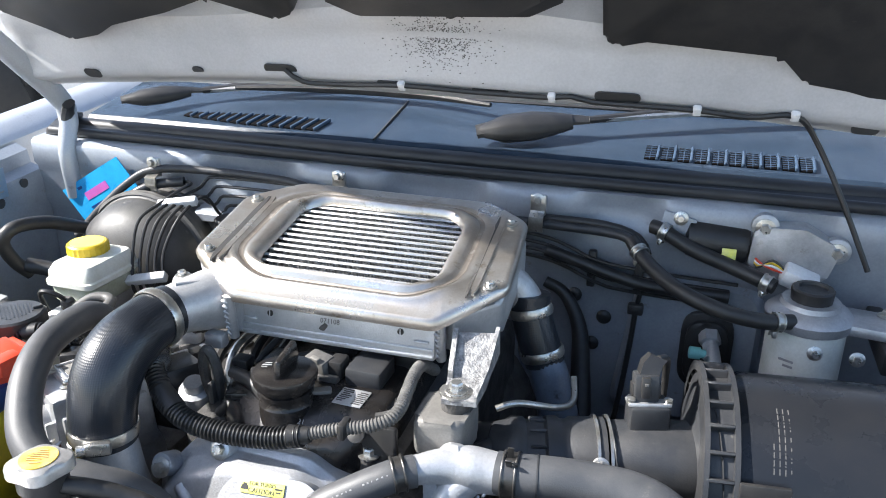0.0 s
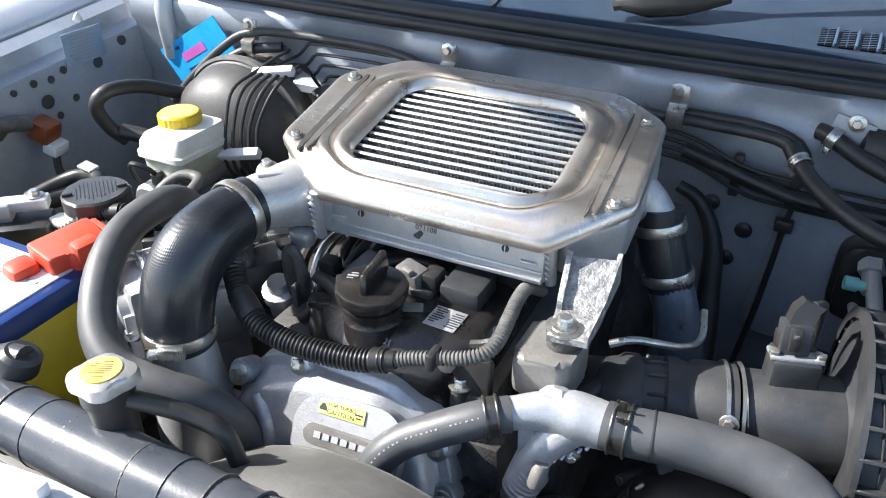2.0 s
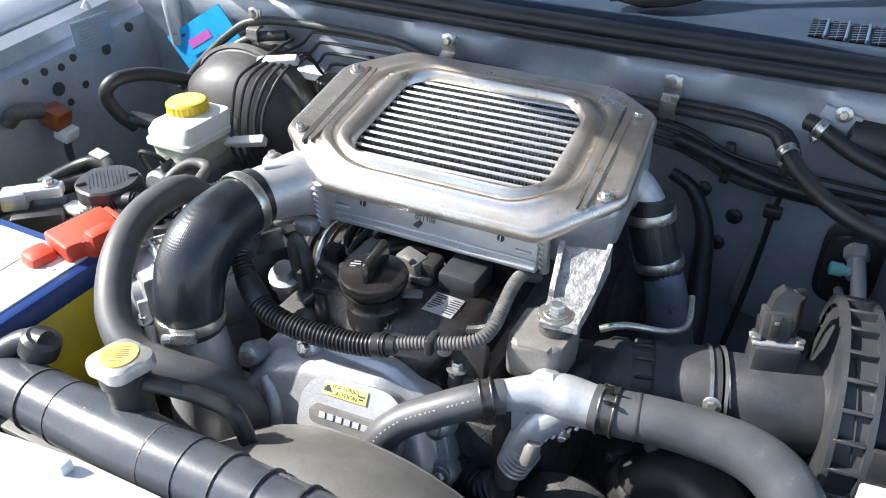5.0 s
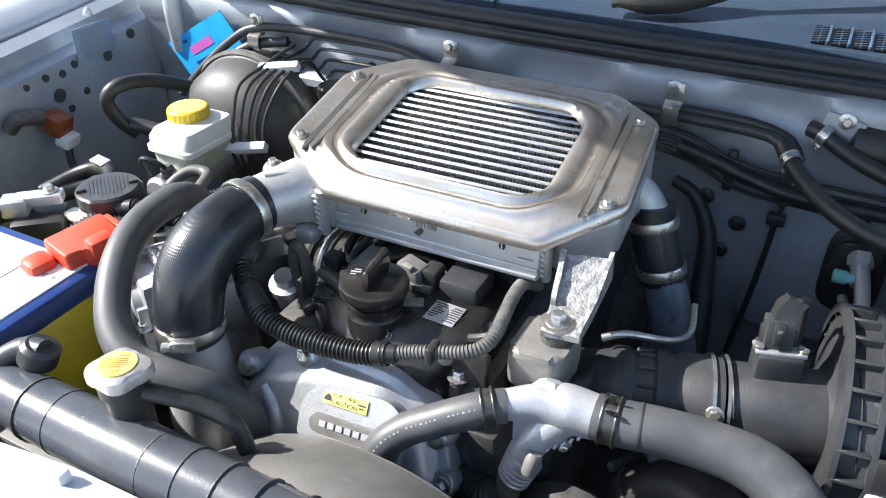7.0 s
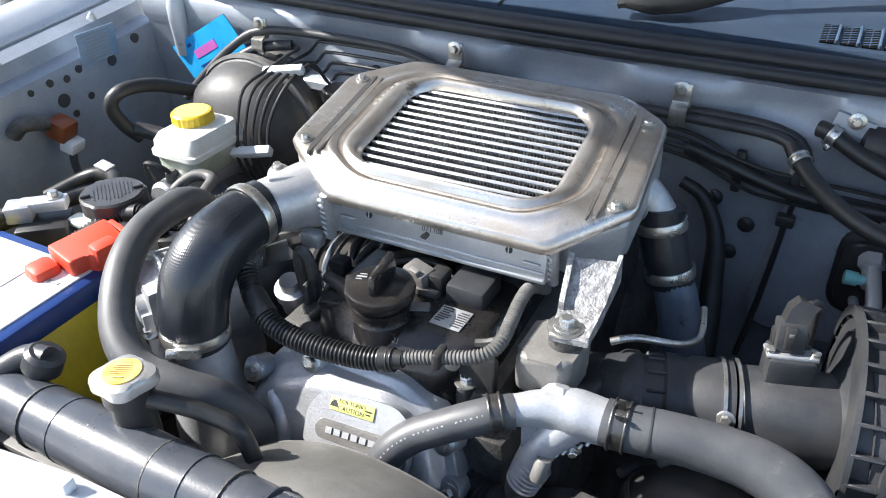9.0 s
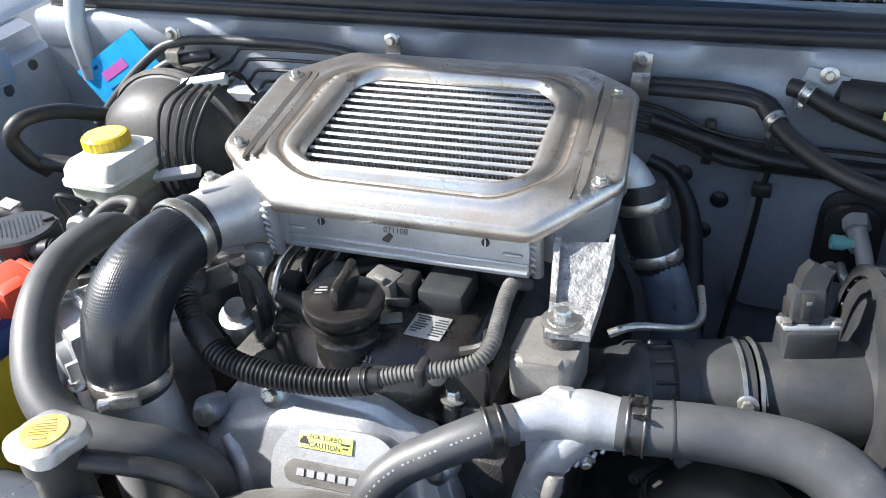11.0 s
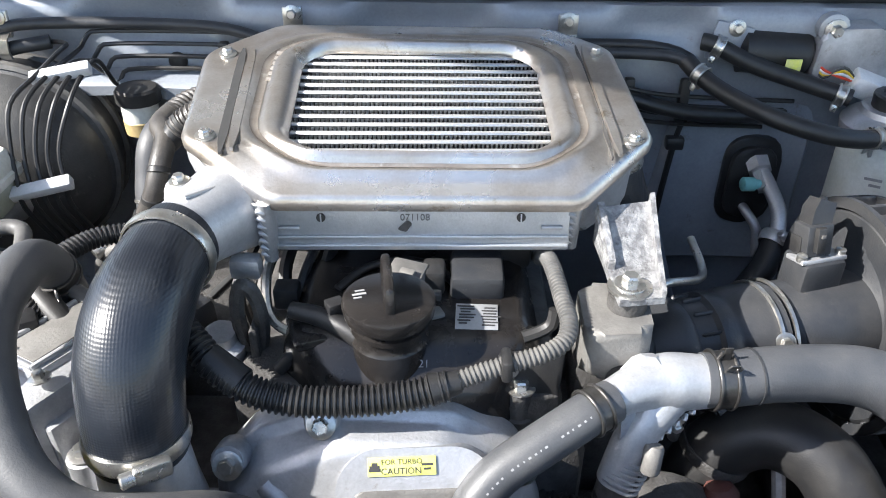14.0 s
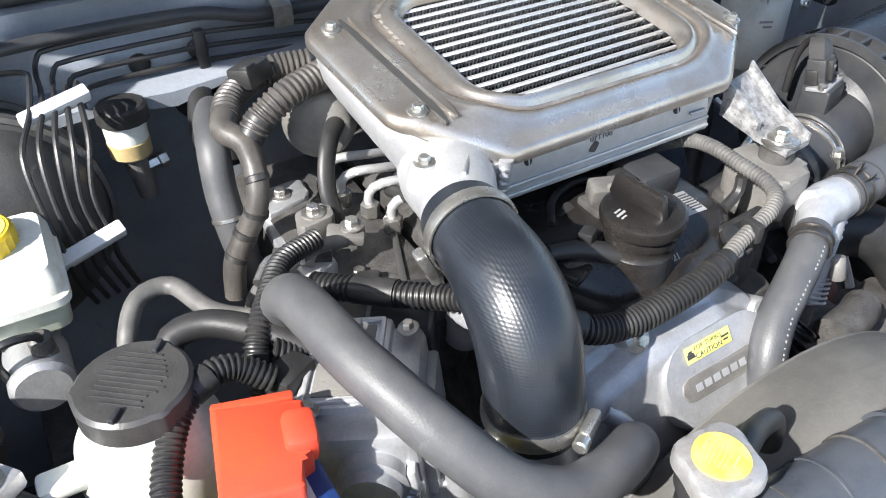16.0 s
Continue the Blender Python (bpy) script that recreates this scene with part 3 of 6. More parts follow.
for x, y in ((-0.549, 0.128), (-0.136, 0.168), (-0.19, 0.158), (0.033, 0.152), (0.189, 0.160), (0.23, 0.139)):
    part("pad_clip", turned(hb(x, y, hood_height(x, y) - 0.002), HB.to_3x3() @ Vector((0, 0, 1)), [(0, 0.010), (0.005, 0.010), (0.009, 0.007), (0.010, 0.003)], 16), RUB, hood)
bm = bmesh.new()
for _ in range(900):
    x, y = random.gauss(0.012, 0.030), random.gauss(0.112, 0.017)
    r = random.uniform(0.0004, 0.0013)
    turned(hb(x, y, hood_height(x, y) - 0.0002), HB.to_3x3() @ Vector((0, 0, 1)), [(0, r), (0.0004, r * 0.8)], 6, bm)
tagged(part("dirt_speckle", bm, CASTDARK, hood, "brown dirt speckles"), kind="stuff")
cable = thing("washer_hose", "thin black washer hose clipped along the bonnet edge", "hose")
cp = [(-0.215, 0.070), (-0.19, 0.055), (-0.13, 0.048), (-0.044, 0.056), (0.05, 0.050), (0.12, 0.050), (0.156, 0.054), (0.18, 0.058), (0.205, 0.050), (0.27, 0.054), (0.331, 0.056), (0.39, 0.054), (0.44, 0.062), (0.525, 0.0), (0.56, -0.07)]
part("hose", tube([hb(x, y, hood_height(x, y) + 0.006) for x, y in cp[:-2]] + [(0.49, 0.31, 1.14), (0.53, 0.30, 1.07), (0.57, 0.29, 0.99)], 0.0035, 8, 0.012), RUB, cable)
for x, y in ((-0.044, 0.056), (0.156, 0.054), (0.331, 0.056), (0.44, 0.062)):
    part("clip", box((0.010, 0.014, 0.008), HB @ Matrix.Translation((x, y + bow(x), hood_height(x, y) + 0.006)), 0.002), WHITE, cable, "white plastic hose clip")

hinge = thing("bonnet_hinge", "grey-silver painted steel bonnet hinge arm", "hinge")
part("arm", tube([(-0.655, 0.34, 0.94), (-0.655, 0.335, 1.02), (-0.665, 0.36, 1.09), (-0.68, 0.30, 1.17), (-0.69, 0.20, 1.27)], [0.014, 0.014, 0.018, 0.018, 0.018], 10, 0.02, flat=0.5), PAINT, hinge)
part("link", tube([(-0.70, 0.42, 1.06), (-0.665, 0.36, 1.075), (-0.63, 0.33, 1.105)], [0.012, 0.014, 0.012], 8, 0.02, flat=0.6), PLAST, hinge)

# slam panel and radiator
slam = thing("slam_panel", "silver painted radiator support panel in full sun", "car body", kind="structure")
# Unseen lower part, added down to 0.40, keeps stray light out of the bay.
part("panel", loft([[(x, -0.345 + e, 0.875), (x, -0.351 + e, 0.888), (x, -0.375 + e, 0.895), (x, -0.5, 0.90), (x, -0.62, 0.87), (x, -0.62, 0.40), (x, -0.40, 0.40), (x, -0.36 + e, 0.86)] for x, e in ((-0.74, -0.025), (-0.232, -0.008), (-0.147, 0.002), (-0.06, 0.004), (0.2, 0.004), (0.80, -0.02))]), PAINT, slam)
part("panel_clip", box((0.016, 0.012, 0.014), (-0.14, -0.365, 0.898), 0.003), WHITE, slam)
part("grommet", turned((0.0, -0.42, 0.893), (0, 0, 1), [(0, 0.02), (0.005, 0.018), (0.006, 0.006)], 20), CYAN, slam, "pale blue round grommet")

rad = thing("radiator", "black plastic-tanked radiator with a ribbed top tank", "radiator")
pts = [(-0.46, -0.302, 0.86), (-0.36, -0.308, 0.872), (-0.3, -0.309, 0.880), (-0.2, -0.311, 0.880), (0.0, -0.311, 0.880), (0.25, -0.312, 0.879), (0.5, -0.312, 0.866)]
part("top_tank", tube(pts, [0.020, 0.027, 0.0305, 0.0275, 0.0270, 0.0265, 0.022], 28, 0.015), TANK, rad)
for k in range(13):
    x = -0.235 + 0.036 * k
    part("rib", turned((x - 0.001, -0.311, 0.880), (1, 0, 0), [(0, 0.0265), (0.0004, 0.0300), (0.0022, 0.0300), (0.0026, 0.0265)], 28, None, (False, False)), TANK if k % 2 else CASTDARK, rad)
part("tank_flange", box((0.72, 0.062, 0.008), (0.02, -0.312, 0.862), 0.002), SHROUD, rad, "dusty crimped tank flange")
part("core", box((0.70, 0.04, 0.42), (0.02, -0.312, 0.655), 0.004), CASTDARK, rad)
part("drain_neck", tube([(-0.30, -0.31, 0.90), (-0.275, -0.285, 0.915), (-0.25, -0.28, 0.918)], 0.011, 12), DUSTPLAST, rad)
part("neck_cap", turned((-0.262, -0.283, 0.905), (0.35, 0.25, 0.9), [(0, 0.018), (0.016, 0.018), (0.02, 0.014)], 20), DUSTPLAST, rad)
part("filler_neck", turned((-0.137, -0.290, 0.905), (0, 0, 1), [(-0.025, 0.018), (0.024, 0.018), (0.026, 0.021), (0.040, 0.021)], 28), RUB, rad)


def cap_edge(a, h):
    return 1.0 + 0.10 * math.cos(4 * a + 0.6) + 0.06 * math.cos(2 * a + 0.5) if h < 0.0125 else 1.0


rc = part("radiator_cap", turned((-0.137, -0.290, 0.943), (0, 0, 1), [(0, 0.0230), (0.001, 0.0240), (0.008, 0.0240), (0.0112, 0.0228), (0.0130, 0.0195), (0.0134, 0.012), (0.0140, 0.004)], 56, wobble=cap_edge), CAPMETAL, rad, "worn metal pressure cap with a yellow warning print")
m4 = plane_pose((-0.137, -0.290, 0.9568), (0, 0, 1), (0.8, 0.35, 0))
part("warning_disc", turned((-0.137, -0.290, 0.9563), (0, 0, 1), [(0, 0.0158), (0.0010, 0.0156)], 32, wobble=lambda a, h: 1 + 0.02 * math.sin(3 * a + 1)), FADED, rc)
bars(rc, m4 @ Matrix.Translation((0, 0, 0.0006)), [(0.002, 0.0095, 0.007, 0.0012), (0.0, 0.006, 0.014, 0.0007), (-0.001, 0.0035, 0.017, 0.0007), (0.001, 0.001, 0.015, 0.0007), (0.0, -0.0015, 0.018, 0.0007), (-0.002, -0.004, 0.013, 0.0007), (0.0, -0.008, 0.009, 0.0014)], AMBERFLUID)
part("overflow_hose", tube([(-0.120, -0.285, 0.930), (-0.095, -0.277, 0.926), (-0.075, -0.268, 0.917), (-0.05, -0.262, 0.905), (-0.04, -0.26, 0.87)], 0.0078, 12), RUB, rad)
bm = turned((0.05, -0.285, 0.655), (0, 1, 0), [(0, 0.235), (0.02, 0.238), (0.075, 0.212), (0.078, 0.205), (0.02, 0.225), (0, 0.225)], 64, None, (False, False))
shr = thing("fan_shroud", "dusty grey plastic radiator fan shroud", "fan shroud")
part("ring", bm, SHROUD, shr)
part("rim_lip", turned((0.05, -0.213, 0.655), (0, 1, 0), [(0, 0.2085), (0.001, 0.2125), (0.004, 0.2125), (0.005, 0.2075)], 64, None, (False, False)), SHROUD, shr)
fan = thing("cooling_fan", "black plastic engine cooling fan at rest", "fan")
part("hub", turned((0.05, -0.255, 0.655), (0, 1, 0), [(0, 0.05), (0.05, 0.055), (0.06, 0.04)], 24), CASTDARK, fan)
for k in range(9):
    at = Matrix.Translation((0.05, -0.235, 0.655)) @ Matrix.Rotation(2 * math.pi * k / 9, 4, "Y") @ pose(0, 0, 0.125, 0, 0, 32)
    part("blade", box((0.006, 0.05, 0.15), at, 0.002), PLAST, fan)


# ==== intercooler ====
PL = plane_pose((-0.0007, 0.0789, 1.039), (0.026, -0.146, 0.989), (1, 0.04, 0))


def pl(x, y, z=0.0):
    return PL @ Vector((x, y, z))


ic = thing("intercooler", "bare aluminium top-mounted intercooler with a stamped steel top frame", "intercooler")


OUTER = [(-0.108, -0.120), (0.122, -0.118), (0.186, -0.060), (0.179, 0.088), (0.128, 0.127), (-0.128, 0.124), (-0.186, 0.068), (-0.180, -0.066)]
INNER = [(-0.080, -0.083), (0.086, -0.083), (0.1060, -0.063), (0.1060, 0.060), (0.087, 0.080), (-0.081, 0.080), (-0.1000, 0.060), (-0.1000, -0.063)]


def droop(y):
    """The frame rolls down towards its front edge."""
    k = max(0.0, min(1.0, (-y - 0.080) / 0.040))
    return -0.017 * k * k * (3 - 2 * k) if k < 1 else -0.017


def inset(t, z, out=0.0):
    """A ring of the frame, from its eight-sided edge (t = 0) to the rounded opening (t = 1)."""
    c = [(xo + (xi - xo) * t + out * (1 if xo > 0 else -1), yo + (yi - yo) * t + out * (1 if yo > 0 else -1)) for (xo, yo), (xi, yi) in zip(OUTER, INNER)]
    fall = 1.0 - 0.55 * max(0.0, (t - 0.55) / 0.45)
    return [pl(x, y, z + droop(y) * fall) for x, y in rounded(c, [0.026 + 0.050 * min(1.0, t / 0.6)] * 8, 8)]


rings = [
    inset(0.0, -0.0125, -0.0012),
    inset(0.0, -0.0120, 0.0008),
    inset(0.0, -0.0060, 0.0012),
    inset(0.015, -0.0022),
    inset(0.05, -0.0004),
    inset(0.10, 0.0),
    inset(0.30, 0.0002),
    inset(0.42, 0.0002),
    inset(0.47, 0.0016),
    inset(0.52, 0.0026),
    inset(0.57, 0.0022),
    inset(0.62, -0.0002),
    inset(0.66, -0.0012),
    inset(0.70, -0.0006),
    inset(0.75, 0.0026),
    inset(0.80, 0.0044),
    inset(0.86, 0.0046),
    inset(0.91, 0.0026),
    inset(0.95, 0.0002),
    inset(0.98, -0.0040),
    inset(1.0, -0.0070),
    inset(0.985, -0.0080),
    inset(0.85, 0.0020),
    inset(0.66, -0.0040),
    inset(0.10, -0.0030),
]
top = part("top_frame", loft(rings, closed=True), STEEL, ic, "satin stamped steel frame, heat-tinted brown round its edges", 60)
part("stained_channel", loft([inset(0.615, 0.0006), inset(0.635, -0.0004), inset(0.675, -0.0006), inset(0.70, 0.0000), inset(0.66, -0.0030)], closed=True), TINT, top, "brown heat-stained channel", 60)
for x, y0, y1, w in ((-0.1495, -0.087, 0.071, 0.0042), (0.1465, -0.088, 0.088, 0.0020)):
    def run_at(dx, w, z, e0, e1):
        """Cross-sections along the groove that follow the frame's fall and taper at both ends."""
        out = []
        for k in range(15):
            y = y0 + e0 + (y1 - e1 - y0 - e0) * k / 14
            xx = x + dx - (0.040 if x < 0 else 0.012) * (y - (y0 + y1) / 2)
            zz = z + droop(y)
            v = w * (0.35 if k in (0, 14) else 0.8 if k in (1, 13) else 1.0)
            out.append([pl(xx - v, y, zz - 0.003), pl(xx + v, y, zz - 0.003), pl(xx + v * 0.8, y, zz), pl(xx - v * 0.8, y, zz)])
        return out

    # Raised strips whose dark colour gives the grooves their shade and dirt.
    part("groove", loft(run_at(0, w, 0.0014, 0, 0)), PRINT if x < 0 else CASTDARK, top)
    part("raised_lip", loft(run_at(w + 0.0044, 0.0042, 0.0030, 0.002, 0.002)), STEEL, top, "", 70)
for x, y in ((-0.1602, -0.0676), (-0.1651, 0.0612), (0.1681, -0.0655), (0.1617, 0.0747)):
    bolt(ic, pl(x, y, 0.0003 + droop(y)), PL.to_3x3() @ Vector((0, 0, 1)), 0.0045)
m4 = PL @ Matrix.Translation((-0.121, 0.040, 0.0008)) @ pose(0, 0, 0, 0, 0, 86)
bars(top, m4, [(-0.022 + 0.009 * k, 0, 0.0055, 0.0075) for k in range(6)], STAMP, "stamped_mark")
for x, y in ((-0.108, -0.062), (0.094, 0.079)):
    part("rivet_dimple", turned(pl(x, y, 0.001 + droop(y) * 0.7), PL.to_3x3() @ Vector((0, 0, 1)), [(0, 0.004), (0.0012, 0.003), (0.0014, 0.001)], 12), ALU, top)

# core: flat tubes with pleated fins between
N = 15
# Backing block, coloured as the shaded depth of the core.
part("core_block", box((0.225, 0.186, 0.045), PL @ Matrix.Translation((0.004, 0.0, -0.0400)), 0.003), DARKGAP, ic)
pitch = 0.185 / N
for k in range(N):
    y = -0.0925 + pitch * (k + 0.5)
    part("cooling_tube", box((0.225, pitch * 0.38, 0.0026), PL @ pose(0.004, y + pitch * 0.30, -0.0088, 0, 0, 1.2), 0.0012, seg=1), FIN, ic)
    fb = bmesh.new()
    n = 60
    for i in range(n):
        x = -0.104 + 0.216 * (i + 0.5) / n
        y0, y1, w = y - pitch * 0.53 + x * 0.021, y - pitch * 0.08 + x * 0.021, 0.216 / n
        a = [fb.verts.new(pl(x + dx * w, yy, z)) for dx, yy, z in ((-0.40, y0, -0.0100), (0.24, y0, -0.0100), (0.40, y1, -0.0135), (0.10, y1, -0.0135))]
        b = [fb.verts.new(pl(x + dx * w, yy, z)) for dx, yy, z in ((-0.22, y0, -0.0200), (0.08, y0, -0.0200), (0.26, y1, -0.0200), (0.20, y1, -0.0200))]
        fb.faces.new(a)
        for k in range(4):
            fb.faces.new((a[k], a[(k + 1) % 4], b[(k + 1) % 4], b[k]))
    part("fin_strip", fb, FIN, ic, "", 20)

# front bar of the core
FB = plane_pose((0.005, -0.0155, 0.9695), (0, -0.985, 0.17), (1, 0.095, 0.0))
fr = part("front_bar", box((0.232, 0.064, 0.012), FB @ Matrix.Translation((0, 0.010, -0.006)), 0.002), ALU, ic)
for y in (0.033, 0.022, -0.010, -0.0175):
    part("extrusion_rib", box((0.230, 0.0030, 0.003), FB @ Matrix.Translation((0, y, 0.0004)), 0.001), ALU, fr)
for x, y in ((-0.104, 0.0145), (-0.102, -0.002), (0.104, 0.0145), (0.102, -0.002)):
    part("rib_end", box((0.017, 0.0030, 0.004), FB @ Matrix.Translation((x, y, 0.0010)), 0.0012), BRIGHT, fr)
for x in (-0.077, 0.078):
    at = FB @ Matrix.Translation((x, 0.006, 0.0))
    sc = part("slotted_screw", turned(at @ Vector((0, 0, -0.0005)), FB.to_3x3() @ Vector((0, 0, 1)), [(0, 0.0036), (0.0015, 0.0036), (0.002, 0.003)], 16), RUB, fr)
    part("screw_slot", box((0.0011, 0.0068, 0.0008), at @ Matrix.Translation((0, 0, 0.0017)), 0), ALU, sc)
words(fr, "071108", 0.0078, FB @ Matrix.Translation((-0.004, 0.0060, 0.0004)), GREYPRINT2, "date_stamp")
part("smudge", prism(rounded([(-0.006, -0.004), (0.002, -0.006), (0.007, 0.001), (0.003, 0.004)], [0.002] * 4, 4), 0, 0.0004, FB @ Matrix.Translation((-0.013, 0.0, 0.0002)), 0), CASTDARK, fr)

# end tanks
NZ = PL.to_3x3() @ Vector((0, 0, 1))
tank = rounded([(-0.180, -0.060), (-0.150, -0.100), (-0.120, -0.116), (-0.108, -0.114), (-0.108, 0.11), (-0.140, 0.116), (-0.178, 0.065)], [0.02, 0.012, 0.006, 0.003, 0.003, 0.02, 0.02], 5)


def tank_ring(k, z, drop=0.0):
    """The tank narrows downwards towards the core."""
    return [pl(-0.108 + (x + 0.108) * k, y * (1 - drop), z + (droop(y) - 0.004 if z > -0.03 else 0.0)) for x, y in tank]


bm = loft([tank_ring(0.97, -0.008), tank_ring(1.0, -0.012), tank_ring(1.0, -0.022), tank_ring(0.92, -0.046), tank_ring(0.74, -0.068), tank_ring(0.62, -0.076, 0.03), tank_ring(0.5, -0.078, 0.06)])
tl = part("end_tank", bm, BRIGHT, ic, "cast aluminium end tank")
tank = [(0.115, -0.085), (0.135, -0.09), (0.178, -0.05), (0.178, 0.095), (0.145, 0.118), (0.115, 0.118)]
bm = prism(rounded(tank, [0.003, 0.006, 0.02, 0.02, 0.02, 0.003], 5), -0.072, -0.027, PL, 0.006, seg=3)
prism(rounded([(0.118, -0.055), (0.172, -0.045), (0.176, 0.09), (0.145, 0.112), (0.118, 0.112)], [0.015] * 5, 5), -0.04, -0.006, PL, 0.003, bm)
tr = part("end_tank", bm, BRIGHT, ic, "cast aluminium end tank")
for x, y0 in ((-0.112, -0.117), (0.1235, -0.099)):
    part("crimped_edge", tube([pl(x, y0, -0.024), pl(x, y0 - 0.001, -0.078)], 0.0056, 10), CAST, ic)
    for k in range(7):
        part("crimp_tab", box((0.0075, 0.005, 0.0036), PL @ pose(x - 0.003, y0 - 0.0042, -0.030 - 0.0068 * k, 0, 25, 0), 0.001, seg=1), BRIGHT, ic)
neck = part("outlet_neck", tube([(-0.135, 0.010, 0.976), (-0.146, -0.020, 0.982), (-0.155, -0.045, 0.985), (-0.161, -0.062, 0.986), (-0.1665, -0.080, 0.986), (-0.169, -0.09, 0.986)], [0.036, 0.0365, 0.033, 0.0295, 0.0280, 0.0280], 32), BRIGHT, ic)
part("parting_line", tube([(-0.128, -0.018, 1.008), (-0.143, -0.040, 1.0125), (-0.158, -0.060, 1.0155)], 0.0016, 8), CAST, neck)
part("bolt_boss", turned((-0.1705, -0.028, 0.994), (-0.05, -0.05, 1), [(0, 0.015), (0.012, 0.0125), (0.016, 0.0105), (0.018, 0.0085)], 20), BRIGHT, ic)
bolt(ic, (-0.1715, -0.029, 1.0115), (-0.05, -0.05, 1), 0.0045)
part("tank_lug", box((0.024, 0.016, 0.018), (-0.128, -0.040, 0.945), 0.004), CAST, ic)
part("outlet_neck", tube([(0.132, 0.12, 0.980), (0.150, 0.142, 0.980), (0.166, 0.153, 0.970), (0.179, 0.155, 0.953), (0.186, 0.153, 0.94)], [0.024, 0.0235, 0.0225, 0.022, 0.022], 24), CAST, ic)
# right-hand mounting bracket
bk = part("mounting_bracket", loft([
    [(0.14, -0.012, 0.985), (0.186, 0.0, 0.985), (0.186, 0.004, 0.978), (0.14, -0.008, 0.978)],
    [(0.144, -0.035, 0.965), (0.187, -0.025, 0.965), (0.187, -0.023, 0.958), (0.144, -0.031, 0.958)],
    [(0.147, -0.052, 0.952), (0.186, -0.048, 0.952), (0.186, -0.046, 0.945), (0.147, -0.05, 0.945)],
    [(0.151, -0.083, 0.949), (0.185, -0.078, 0.949), (0.185, -0.078, 0.943), (0.151, -0.083, 0.943)],
]), BRACKET, ic, "oxidised cast aluminium mounting bracket")
part("bracket_edge", loft([[(0.183, 0.0, 0.992), (0.187, 0.001, 0.992), (0.187, 0.004, 0.96), (0.183, 0.003, 0.96)], [(0.1835, -0.04, 0.966), (0.187, -0.04, 0.966), (0.187, -0.04, 0.952), (0.1835, -0.04, 0.952)], [(0.182, -0.078, 0.954), (0.185, -0.078, 0.954), (0.185, -0.078, 0.944), (0.182, -0.078, 0.944)]]), BRACKET, ic)
part("bracket_web", loft([[(0.141, -0.012, 0.99), (0.146, -0.011, 0.99), (0.146, -0.011, 0.955), (0.141, -0.012, 0.955)], [(0.147, -0.05, 0.962), (0.152, -0.05, 0.962), (0.152, -0.05, 0.946), (0.147, -0.05, 0.946)]]), BRACKET, ic)
bolt(ic, (0.161, -0.066, 0.9512), (0, 0, 1), 0.0068)
bm = turned((0.161, -0.066, 0.948), (0, 0, 1), [(0, 0.0165), (0.0025, 0.0165), (0.003, 0.0155)], 30)
part("washer", bm, ZINC, ic)

# ==== hoses of the charge air ====
elbow = thing("elbow_hose", "glossy black rubber elbow hose from the intercooler outlet", "hose")
part("hose", tube([(-0.1635, -0.068, 0.986), (-0.166, -0.078, 0.986), (-0.168, -0.095, 0.9855), (-0.170, -0.122, 0.982), (-0.172, -0.146, 0.972), (-0.1735, -0.162, 0.956), (-0.1745, -0.171, 0.934), (-0.175, -0.1755, 0.912), (-0.175, -0.176, 0.892)], [0.0300, 0.0305, 0.0315, 0.0335, 0.0340, 0.0340, 0.0335, 0.0325, 0.0320], 48, 0.003), ELBOW, elbow)
clamp(elbow, (-0.1672, -0.0855, 0.986), (-0.13, -1, -0.03), 0.0316, 0.011, screw=3.6)
clamp(elbow, (-0.175, -0.176, 0.904), (0, -0.06, -1), 0.0325, 0.012, screw=1.0)
stub = thing("intake_stub", "bare cast aluminium intake pipe below the elbow hose", "pipe")
part("pipe", turned((-0.175, -0.176, 0.902), (0, 0, -1), [(0, 0.029), (0.02, 0.031), (0.045, 0.033), (0.08, 0.038), (0.11, 0.040), (0.2, 0.040)], 32), BRIGHT, stub)
part("boss", turned((-0.222, -0.165, 0.83), (0, 0, 1), [(0, 0.012), (0.04, 0.012), (0.042, 0.009)], 18), CAST, stub)
bolt(stub, (-0.222, -0.165, 0.872), (0, 0, 1), 0.006)
part("flange", box((0.12, 0.05, 0.015), (-0.19, -0.16, 0.80), 0.005), CAST, stub)

rubr = thing("charge_hose", "black rubber charge hose with two steel clamps", "hose")
part("hose", tube([(0.185, 0.156, 0.962), (0.187, 0.153, 0.943), (0.196, 0.149, 0.915), (0.206, 0.146, 0.889), (0.210, 0.145, 0.878)], 0.0250, 28), ELBOW, rubr)
clamp(rubr, (0.1875, 0.153, 0.942), (0.25, -0.1, -1), 0.0253, 0.012, screw=-1.2)
clamp(rubr, (0.2055, 0.146, 0.890), (0.3, -0.1, -1), 0.0253, 0.012, screw=-1.2)
part("lower_pipe", tube([(0.206, 0.145, 0.89), (0.222, 0.138, 0.852), (0.238, 0.128, 0.79), (0.245, 0.12, 0.74)], [0.0225, 0.0235, 0.026, 0.030], 24), PIPEBLUE, rubr, "blue-grey painted metal charge pipe")
part("vacuum_pipe", tube([(0.188, -0.01, 0.901), (0.209, 0.0, 0.906), (0.247, 0.03, 0.89), (0.259, 0.06, 0.883), (0.254, 0.09, 0.895)], 0.0038, 10), ZINC, rubr)
part("vacuum_boot", tube([(0.165, -0.075, 0.876), (0.178, -0.06, 0.872), (0.192, -0.035, 0.874), (0.206, -0.010, 0.873)], [0.011, 0.0115, 0.010, 0.0075], 14), RUB, rubr)

# ==== coolant hoses ====
gh = thing("radiator_hose", "thick grey rubber radiator hose sweeping past the elbow", "hose")
